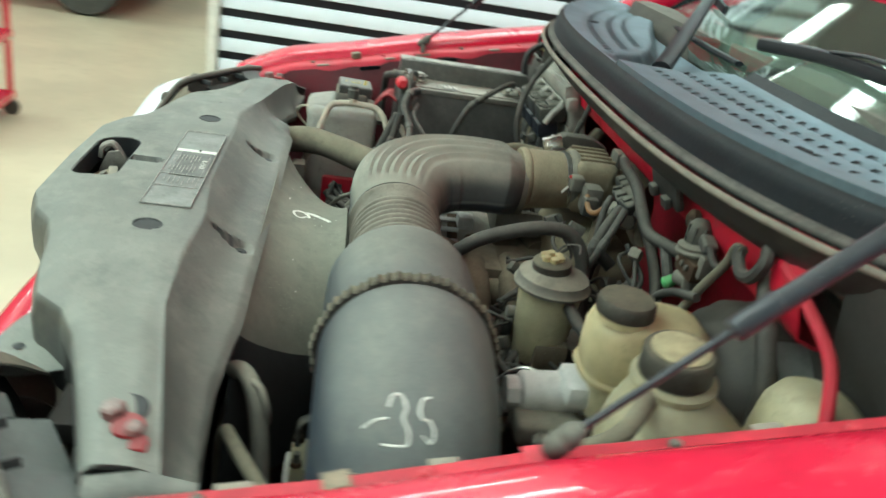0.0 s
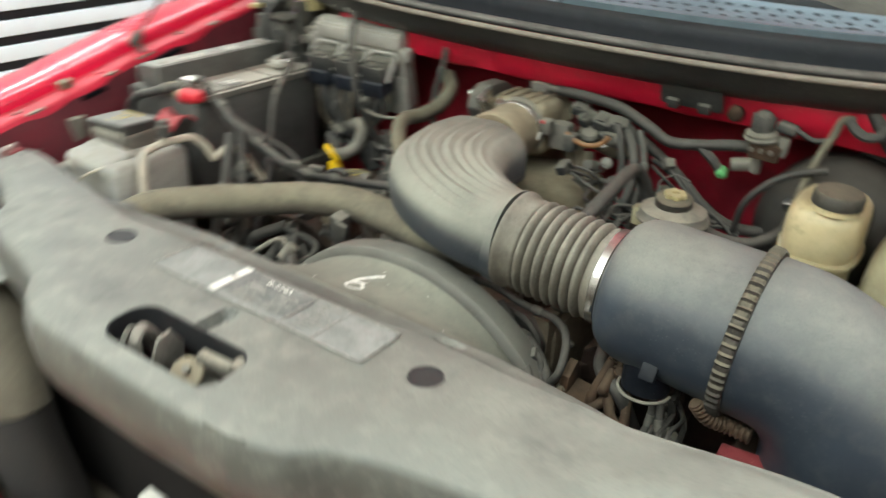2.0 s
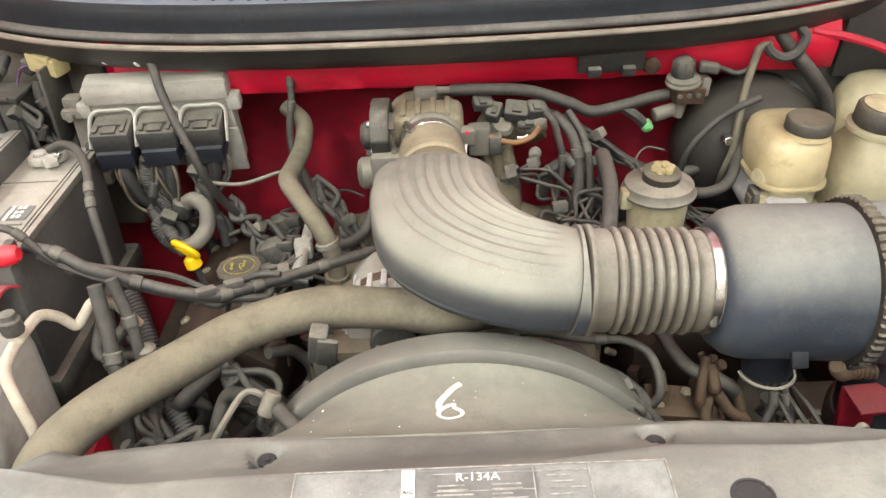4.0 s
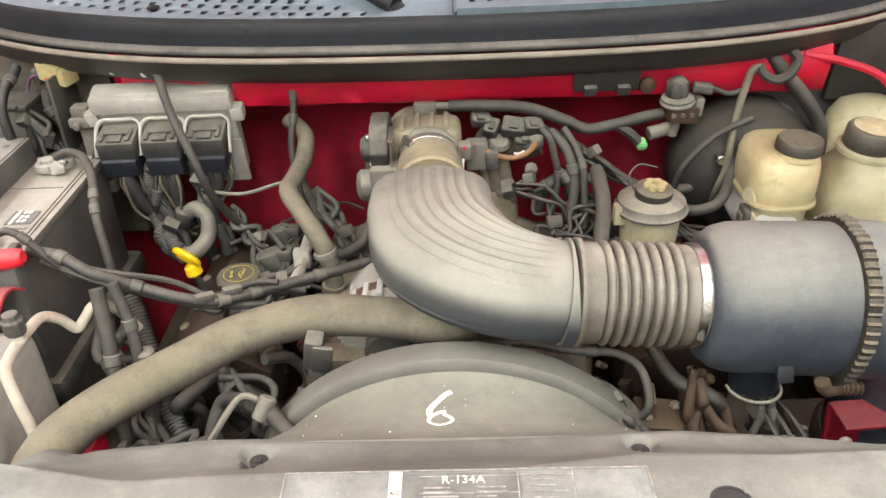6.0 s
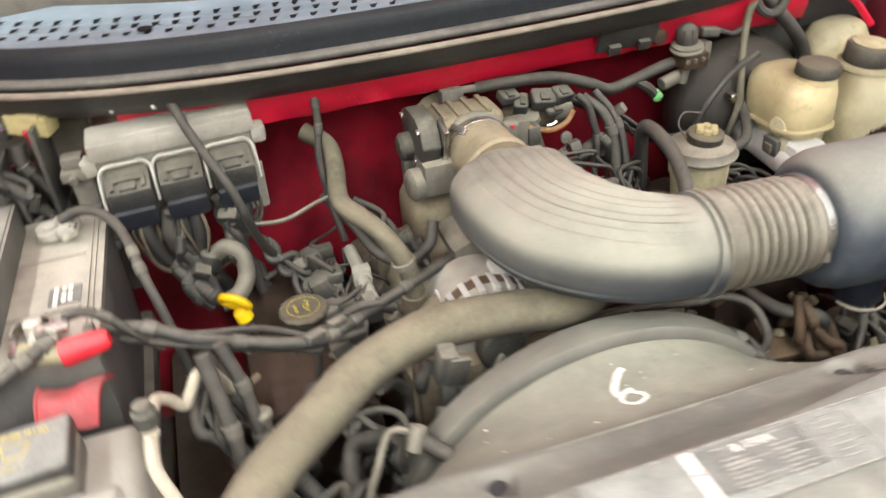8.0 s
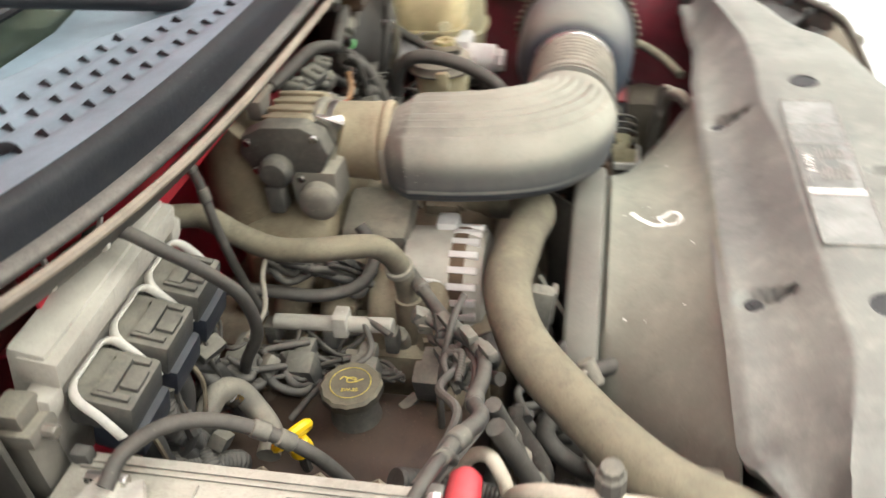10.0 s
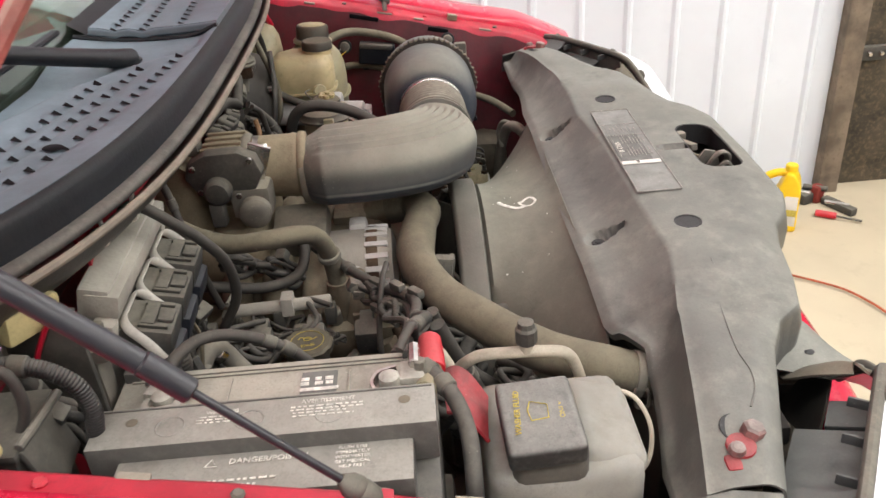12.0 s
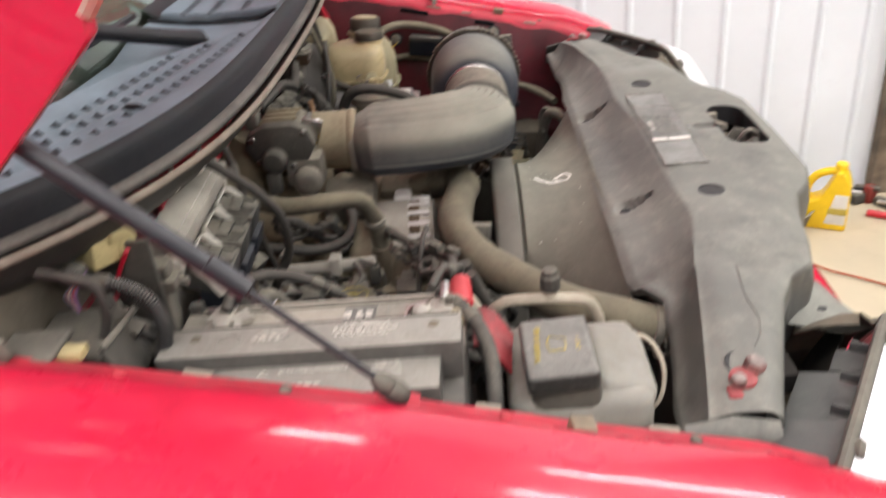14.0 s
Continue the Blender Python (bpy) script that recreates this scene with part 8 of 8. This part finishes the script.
part("tab", box((-0.10, -0.203, 0.832), (0.05, 0.022, 0.004), 0.001, rot=(8, 0, 4)), M_APRON, tie)
cond = thing("condenser", (0, -0.06, 0.7), "dusty black condenser core in front of the radiator", "condenser")
# core and supports near-black: the gap's shade is in their colour
part("core", box((0, -0.03, 0.86), (1.0, 0.025, 0.34), 0.005), M_GAPDARK, cond)
part("upper_tie_bar", box((0, 0.02, 1.08), (1.1, 0.10, 0.03), 0.008), M_GAPDARK, cond)
part("lower_support", box((0, 0.03, 0.69), (1.2, 0.12, 0.04), 0.01), M_GAPDARK, cond)
for sx in (-1, 1):
    part("side_support", box((sx * 0.56, 0.05, 0.88), (0.05, 0.10, 0.38), 0.01), M_GAPDARK, cond)

# ---------------------------------------------------------------- workshop things
jug = thing("oil_jug", (1.75, -1.10, 0), "bright yellow plastic oil jug with a white label", "jug")
JM = Matrix(((-0.435, 0.90, 0, 1.755), (-0.90, -0.435, 0, -1.100), (0, 0, 1, 0), (0, 0, 0, 1)))


def jug_prism(outline, half, bevel):
    bm = prism(outline, -half, half, "y", bevel)
    bmesh.ops.transform(bm, matrix=JM, verts=bm.verts)
    return bm


part("bottle", jug_prism([(-0.080, 0.0), (0.078, 0.0), (0.086, 0.010), (0.086, 0.175), (0.078, 0.215), (0.062, 0.250), (0.050, 0.262), (0.026, 0.262), (0.012, 0.225), (-0.012, 0.165), (-0.030, 0.135), (-0.086, 0.115), (-0.086, 0.010)], 0.052, 0.010), M_YELLOW, jug, sharp=60)
part("handle", tube([JM @ Vector(p) for p in ((-0.072, 0, 0.110), (-0.082, 0, 0.150), (-0.074, 0, 0.190), (-0.050, 0, 0.225), (-0.010, 0, 0.246), (0.028, 0, 0.250))], 0.0165, 12), M_YELLOW, jug, "moulded carrying handle")
part("cap", lathe([(0.022, 0), (0.024, 0.002), (0.024, 0.024), (0.020, 0.028)], JM @ Vector((0.038, 0, 0.260)), seg=24, wob=lambda a, h: 0.0008 * math.sin(a * 14)), M_YELLOW, jug)
part("label", jug_prism([(0.0, 0.03), (0.080, 0.03), (0.080, 0.165), (0.030, 0.165)], 0.0532, 0.001), M_LABELW, jug, "white paper label")
part("label_band", jug_prism([(0.006, 0.075), (0.080, 0.075), (0.080, 0.105), (0.014, 0.105)], 0.0540, 0.0005), M_YMARK, jug)
drain = thing("drain_pan", (1.86, -0.95, 0), "grey drain pan beside the oil jug", "pan")
part("pan", lathe([(0.14, 0), (0.17, 0.01), (0.19, 0.08), (0.195, 0.085), (0.18, 0.08), (0.15, 0.02), (0.05, 0.015)], (1.83, -0.88, 0), seg=36), M_GREYP, drain)
part("rag", box((1.84, -0.90, 0.09), (0.12, 0.10, 0.03), 0.012, rot=(5, 8, 20)), M_BLACK, drain)
tools = [((1.95, -1.30, 0.03), (0.10, 0.07, 0.05), M_BLACK, "floor_clamp", "black clamp on the floor by the wall"), ((1.93, -1.36, 0.06), (0.05, 0.05, 0.08), mat("red_rubber", "7a2a20", 0.7), "rubber_block", "dull red rubber block beside the post"), ((1.84, -1.42, 0.02), (0.16, 0.04, 0.035), M_BLACK, "caliper_tool", "dark steel tool lying on the floor")]
for c, s, m, nm, lab in tools:
    t = thing(nm, (c[0], c[1], 0), lab, "tool", "floor tools")
    part("body", box((c[0], c[1], s[2] / 2), s, min(s) * 0.25, rot=(0, 0, 25)), m, t)
    part("grip", rod((c[0] - 0.03, c[1] - 0.03, s[2] * 0.9), (c[0] + 0.03, c[1] + 0.05, s[2] * 0.8), min(s) * 0.25, seg=10), M_BLACK if m is not M_BLACK else M_STEEL, t)
sdv = thing("screwdriver", (1.76, -1.33, 0.0), "screwdriver with a red grip on the floor", "screwdriver", "floor tools")
part("grip", rod((1.80, -1.30, 0.016), (1.755, -1.37, 0.016), 0.015, seg=10), M_REDTERM, sdv)
part("shaft", rod((1.755, -1.37, 0.016), (1.70, -1.455, 0.012), 0.005, seg=8), M_BLACK, sdv)
ah = thing("air_hose", (1.3, -1.1, 0.0), "thin orange-red air hose lying on the floor", "air hose")
part("hose", tube([(1.55, -0.75, 0.012), (1.45, -0.90, 0.012), (1.366, -0.976, 0.012), (1.289, -1.075, 0.012), (1.218, -1.15, 0.012), (1.12, -1.20, 0.012), (1.022, -1.233, 0.012), (0.90, -1.30, 0.012), (0.80, -1.45, 0.012)], 0.0045, 8), mat("hose_orange", "a8502f", 0.5), ah)
cart = thing("tool_cart", (-3.3, -1.93, 0), "red rolling tool cart with a blue and white box", "tool cart")
for z in (0.12, 0.48, 0.86):
    part("tray", box((-3.35, -1.93, z), (0.7, 0.55, 0.05), 0.01), M_RED, cart)
for dx in (-0.33, 0.33):
    for dy in (-0.25, 0.25):
        part("post", box((-3.35 + dx, -1.93 + dy, 0.5), (0.03, 0.03, 0.82), 0.005), M_RED, cart)
        part("castor", rod((-3.35 + dx - 0.015, -1.93 + dy, 0.05), (-3.35 + dx + 0.015, -1.93 + dy, 0.05), 0.05, seg=16), M_BLACK, cart)
bx = thing("parts_box", (-3.2, -1.80, 0.505), "blue and white cardboard box on the cart", "box")
part("carton", box((-3.2, -1.79, 0.58), (0.25, 0.18, 0.15), 0.004), M_LABELW, bx)
part("blue_band", box((-3.2, -1.79, 0.575), (0.254, 0.184, 0.06), 0.002), mat("blue_print", "2f4f9e", 0.5), bx)
can = thing("spray_can", (-3.12, -1.75, 0.885), "white spray can on the top tray", "spray can")
part("body", lathe([(0.032, 0), (0.034, 0.004), (0.034, 0.17), (0.02, 0.19)], (-3.12, -1.75, 0.886), seg=24), M_LABELW, can)
part("cap", lathe([(0.024, 0), (0.024, 0.03), (0.02, 0.034)], (-3.12, -1.75, 1.07), seg=20), M_REDTERM, can)
parked = thing("parked_car", (-7.7, -3.4, 0), "dark red parked car at the far side of the workshop", "car")
part("body", box((-7.7, -3.4, 0.65), (1.8, 3.6, 0.7), 0.15, seg=4), M_RED, parked)
part("cabin", box((-7.7, -3.6, 1.2), (1.5, 2.0, 0.5), 0.18, seg=4), M_COWLEDGE, parked)
for dx in (-0.8, 0.8):
    for dy in (-1.2, 1.2):
        part("wheel", lathe([(0.2, -0.1), (0.31, -0.1), (0.33, -0.06), (0.33, 0.06), (0.31, 0.1), (0.2, 0.1)], (-7.7 + dx, -3.4 + dy, 0.33), (1, 0, 0), 28), M_BLACK, parked)


# ---------------------------------------------------------------- corners of the bay and dense wiring
cb = thing("corner_box", (-0.735, 0.72, 1.20), "dusty black plastic box in the cowl corner", "junction box")
part("body", box((-0.742, 0.748, 1.295), (0.045, 0.05, 0.08), 0.010, seg=3), M_BLACK, cb)
part("lid", box((-0.742, 0.748, 1.337), (0.050, 0.056, 0.008), 0.004, seg=3), M_BLACK, cb)
part("grommet_tube", tube([(-0.70, 0.745, 1.390), (-0.70, 0.73, 1.387), (-0.70, 0.713, 1.381), (-0.70, 0.699, 1.374), (-0.70, 0.694, 1.357), (-0.70, 0.696, 1.336), (-0.70, 0.705, 1.315), (-0.70, 0.721, 1.291), (-0.70, 0.73, 1.25)], 0.0048, 10), M_HOSE2, cb)
# added black sheet hides the red firewall and stands in for shade
part("corner_shade_sheet", box((-0.66, 0.79, 1.22), (0.24, 0.02, 0.36), 0.006), M_BLACKER, cb)

dc = thing("cowl_end_cover", (0.70, 0.72, 1.20), "dusty olive-grey cover in the driver-side cowl corner", "cover")
part("panel", box((0.685, 0.742, 1.335), (0.15, 0.012, 0.13), 0.004, rot=(10, 0, 0)), M_HOSE2, dc)
part("brace", tube([(0.545, 0.705, 1.362), (0.61, 0.702, 1.347), (0.67, 0.70, 1.322), (0.71, 0.69, 1.275)], 0.0065, 8), M_REDIN, dc, "red painted brace")
# black sheet added over the red firewall, standing in for corner shade
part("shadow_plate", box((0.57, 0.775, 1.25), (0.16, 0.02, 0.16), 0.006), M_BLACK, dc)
for x, z in ((0.70, 1.35), (0.735, 1.33)):
    part("screw", lathe([(0.005, 0), (0.006, 0.002), (0.003, 0.004)], (x, 0.733, z), (0, -1, 0.3), 8), M_GREYP, dc)


def bundle(label, start, goal, n, seed, spread=0.02, r=(0.0028, 0.006), m=None, mid=None, plugs=1):
    """Several strands from start to goal, each on its own wandering way, with tape and an end plug."""
    rg_ = random.Random(seed)
    a, b = Vector(start), Vector(goal)
    lo_ = min(a.z, b.z) - 0.02
    t = thing("wire_bundle", (a.x, a.y, lo_), label, "wiring", "wire bundles")
    for k in range(n):
        off = lambda q: Vector((rg_.uniform(-q, q), rg_.uniform(-q, q), rg_.uniform(-q, q)))
        pts = [a + off(spread * 0.5)]
        for j in range(1, 5):
            c = a.lerp(b, j / 5)
            if mid:
                w = 4 * (j / 5) * (1 - j / 5)
                c += (Vector(mid) - a.lerp(b, 0.5)) * w
            pts.append(c + off(spread))
        pts.append(b + off(spread * 0.6))
        rr = rg_.uniform(*r)
        mm = m or rg_.choice((M_WIRE, M_WIRE, M_TAPE, M_HOSE2))
        part("strand", corrugated(pts, rr * 1.25, 0.004, 0.0009, 8) if rg_.random() < 0.12 else tube(pts, rr, 7, 5), mm, t, sharp=70)
        if rg_.random() < 0.3:
            C = curve_pts(pts, 6)
            i = rg_.randrange(4, len(C) - 5)
            d = (C[i + 1] - C[i]).normalized()
            part("tape_wrap", rod(C[i] - d * 0.012, C[i] + d * 0.012, rr * 1.25, seg=9), M_TAPE, t)
    for k in range(plugs):
        c = a.lerp(b, rg_.uniform(0.1, 0.9)) + Vector((rg_.uniform(-1, 1), rg_.uniform(-1, 1), rg_.uniform(0, 1))) * spread
        part("plug", box(c, (rg_.uniform(0.016, 0.03), 0.017, 0.016), 0.003, rot=(rg_.uniform(-40, 40), rg_.uniform(-40, 40), rg_.uniform(0, 180))), rg_.choice((M_CONN, M_GREYP, M_CONN)), t)
    return t


# under the engine computer
bundle("dusty taped looms hanging below the engine computer", (-0.45, 0.655, 1.225), (-0.43, 0.63, 1.08), 5, 1, 0.016, (0.006, 0.010), mid=(-0.455, 0.65, 1.15))
bundle("dusty taped looms hanging below the engine computer", (-0.39, 0.655, 1.225), (-0.36, 0.65, 1.07), 4, 2, 0.014, (0.005, 0.009))
bundle("dark wires between the computer and the valve cover", (-0.34, 0.67, 1.14), (-0.28, 0.60, 1.06), 4, 4, 0.016)
# beside throttle and intake
bundle("dusty wires beneath the throttle", (-0.20, 0.66, 1.17), (-0.13, 0.56, 1.10), 7, 6, 0.02)
bundle("dusty wires over the injectors", (-0.25, 0.70, 1.075), (-0.26, 0.50, 1.065), 7, 7, 0.014, (0.0025, 0.0045), plugs=4)
bundle("dusty wires over the injectors", (0.22, 0.70, 1.16), (0.20, 0.50, 1.09), 5, 8, 0.022, (0.002, 0.004), plugs=3)
bundle("tangled wires beside the intake elbow", (0.10, 0.60, 1.21), (0.24, 0.62, 1.12), 4, 9, 0.024, (0.002, 0.004), plugs=2)
bundle("tangled wires beside the intake elbow", (0.13, 0.52, 1.14), (0.25, 0.66, 1.15), 3, 10, 0.024, (0.002, 0.004), plugs=2)
bundle("dusty wires towards the brake booster", (0.22, 0.68, 1.22), (0.38, 0.66, 1.13), 3, 11, 0.02, (0.002, 0.004), plugs=1)
bundle("dusty wires beneath the reservoirs", (0.24, 0.48, 1.08), (0.42, 0.50, 1.06), 7, 12, 0.03, plugs=2)
bundle("dark wires below the reservoirs", (0.36, 0.62, 1.12), (0.56, 0.50, 1.04), 6, 13, 0.03)
# below the bellows and canister
bundle("dusty wire coil below the bellows", (0.14, 0.33, 1.07), (0.26, 0.27, 1.0), 7, 14, 0.02, (0.0035, 0.007), plugs=3)
bundle("brown-stained struts and wires below the canister", (0.33, 0.33, 1.06), (0.35, 0.27, 0.95), 5, 15, 0.025, (0.004, 0.008), M_RUST, plugs=0)
bundle("dark wires below the canister", (0.41, 0.33, 1.05), (0.44, 0.33, 0.95), 3, 16, 0.02, plugs=1)
# between radiator hose and battery
bundle("dusty looms beside the battery tray", (-0.45, 0.40, 1.13), (-0.40, 0.30, 0.98), 6, 17, 0.03, (0.004, 0.008))
bundle("dirty hoses below the radiator hose", (-0.30, 0.36, 1.05), (-0.20, 0.30, 0.95), 7, 18, 0.03, (0.004, 0.009))
bundle("dirty hoses below the radiator hose", (-0.40, 0.24, 1.03), (-0.26, 0.27, 0.97), 6, 19, 0.03, (0.004, 0.009))
bundle("taped wires by the oil filler and alternator", (-0.34, 0.41, 1.14), (-0.20, 0.47, 1.12), 5, 20, 0.014, (0.003, 0.006), plugs=3)
bundle("dark wires behind the battery", (-0.66, 0.71, 1.30), (-0.58, 0.70, 1.18), 5, 22, 0.02)

gl = thing("breather_elbow", (-0.39, 0.61, 1.08), "pale grey rubber breather elbow with a black cap", "hose")
part("elbow", tube([(-0.415, 0.655, 1.145), (-0.395, 0.645, 1.158), (-0.378, 0.635, 1.145), (-0.378, 0.62, 1.12), (-0.395, 0.60, 1.105), (-0.42, 0.595, 1.10)], 0.0125, 12), M_GREYP, gl, sharp=70)
part("cap", lathe([(0.014, 0), (0.016, 0.003), (0.016, 0.026), (0.012, 0.03)], (-0.425, 0.655, 1.125), (0.3, 0, 1), 18), M_CONN, gl)
part("clip", rod((-0.384, 0.642, 1.15), (-0.378, 0.636, 1.138), 0.0145, seg=14), M_STEEL, gl)
tw = thing("tie_wrap", (-0.43, 0.672, 1.36), "pale zip tie on the arching loom", "zip tie", "zip ties")
part("band", lathe([(0.0098, 0), (0.0108, 0.0006), (0.0108, 0.004), (0.0098, 0.0046)], (-0.44, 0.675, 1.377), (1, -0.3, 0), 16), M_WHITEPL, tw)
part("tail", box((-0.438, 0.668, 1.391), (0.004, 0.004, 0.016), 0.001, rot=(15, 10, 0)), M_WHITEPL, tw)
tw2 = thing("tie_wrap", (-0.495, 0.69, 1.36), "pale zip tie on the arching loom", "zip tie", "zip ties")
part("band", lathe([(0.0098, 0), (0.0108, 0.0006), (0.0108, 0.004), (0.0098, 0.0046)], (-0.492, 0.69, 1.377), (1, -0.4, 0), 16), M_WHITEPL, tw2)
part("tail", box((-0.49, 0.683, 1.39), (0.004, 0.004, 0.014), 0.001, rot=(-15, 10, 0)), M_WHITEPL, tw2)

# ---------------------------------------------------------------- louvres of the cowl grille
# flat black triangles carry the shade of the vent openings in their colour
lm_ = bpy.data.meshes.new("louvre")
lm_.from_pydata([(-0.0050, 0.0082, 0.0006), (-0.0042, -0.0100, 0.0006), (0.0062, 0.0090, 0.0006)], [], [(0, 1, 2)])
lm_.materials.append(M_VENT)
for sx in (-1, 1):
    for k in range(3):
        x = vent_row(k, sx)[1]
        while x < 0.73:
            X = sx * x
            v = (vent_line(k, X) - 0.030) / (cowl_rear(X) - seal_y(X) - 0.030)
            if v < 0.93:
                a, b, c = cowl_top(X, v), cowl_top(X + 0.01, v), cowl_top(X, v + 0.04)
                ux = (b - a).normalized()
                nz = ux.cross((c - a).normalized()).normalized()
                uy = nz.cross(ux)
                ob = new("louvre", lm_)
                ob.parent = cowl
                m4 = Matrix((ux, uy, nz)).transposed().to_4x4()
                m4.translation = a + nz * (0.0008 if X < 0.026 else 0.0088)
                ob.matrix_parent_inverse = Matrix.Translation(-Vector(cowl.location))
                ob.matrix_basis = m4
            x += 0.0265

# windscreen border
for sx in (-1, 1):
    pts = []
    for j in range(9):
        v = j / 8
        x = sx * 0.80
        pts.append((x * (1 - 0.12 * v), 0.875 + 0.22 * x * x + v * 0.72 + 0.05 * v * v - 0.004, 1.470 + v * 0.50 - 0.02 * x * x))
    part("side_moulding", tube(pts, 0.010, 8), M_COWLEDGE, ws, "black rubber side moulding")
part("lower_moulding", sweep([(x, 0.872 + 0.22 * x * x, 1.472 - 0.02 * x * x) for x in XS if x < 0.0], lambda s, a: (0.008 * math.cos(a), 0.005 * math.sin(a)), 8, smooth=False), M_COWLEDGE, ws, "black rubber lower moulding")
part("black_border", sheet([[Vector((x, 0.845 + 0.22 * x * x + d, 1.4495 - 0.02 * x * x + d * 0.69)) for d in (0.0, 0.015, 0.03)] for x in DX], 0.0), M_COWLEDGE, ws, "black printed border of the glass")


# ---------------------------------------------------------------- deflectors beside the radiator opening
for sx in (-1, 1):
    df = thing("air_deflector", (sx * 0.30, -0.16, 0.80), "dusty dark brown-grey plastic air deflector beside the radiator", "deflector", "air deflectors")
    top_, low_ = [Vector((sx * x, y, z)) for x, y, z in ((0.63, -0.005, 1.10), (0.55, -0.06, 1.095), (0.46, -0.115, 1.085), (0.385, -0.150, 1.06))], [Vector((sx * x, y, z)) for x, y, z in ((0.56, 0.0, 0.74), (0.49, -0.05, 0.74), (0.40, -0.10, 0.74), (0.31, -0.135, 0.74))]
    part("outer_panel", sheet([[a.lerp(b, v) - Vector((sx * 0.02, -0.02, 0)) * math.sin(math.pi * v) for v in [k / 8 for k in range(9)]] for a, b in zip(curve_pts(top_, 4), curve_pts(low_, 4))], 0.003), M_HOSE2, df, "dusty brown-grey curved panel behind the lamp", sharp=60)
    edge_ = curve_pts([Vector((sx * x, y, z)) for x, y, z in ((0.338, -0.188, 0.955), (0.36, -0.181, 1.0), (0.40, -0.169, 1.045), (0.44, -0.156, 1.082), (0.488, -0.142, 1.112), (0.532, -0.117, 1.152), (0.555, -0.100, 1.168))], 4)
    rows = []
    for i, p in enumerate(edge_):
        u = i / (len(edge_) - 1)
        reach = 0.095 if u < 0.7 else 0.095 - 0.085 * (u - 0.7) / 0.3
        rows.append([p + Vector((-sx * (0.006 * v + 0.022 * math.sin(math.pi * v * 0.9)), reach * v, -0.010 * v * v)) for v in [k / 10 for k in range(11)]])
    part("lamp_panel", sheet(rows, 0.003), M_BLACKER, df, "dusty brown-grey hollow panel between lamp and cover", sharp=60)
    low_edge = curve_pts([Vector((sx * x, y, z)) for x, y, z in ((0.235, -0.195, 0.76), (0.27, -0.195, 0.84), (0.31, -0.193, 0.91), (0.337, -0.188, 0.953))], 4)
    # added dark sheet: blocks the red grille and paints the void's shade
    part("lamp_void_sheet", sheet([[p + Vector((-sx * (0.006 * v + 0.022 * math.sin(math.pi * v * 0.9)), 0.095 * v, -0.010 * v * v)) for v in [k / 8 for k in range(9)]] for p in low_edge], 0.003), M_GAPDARK, df, "dark sheet filling the shaded void below the panel", sharp=60)
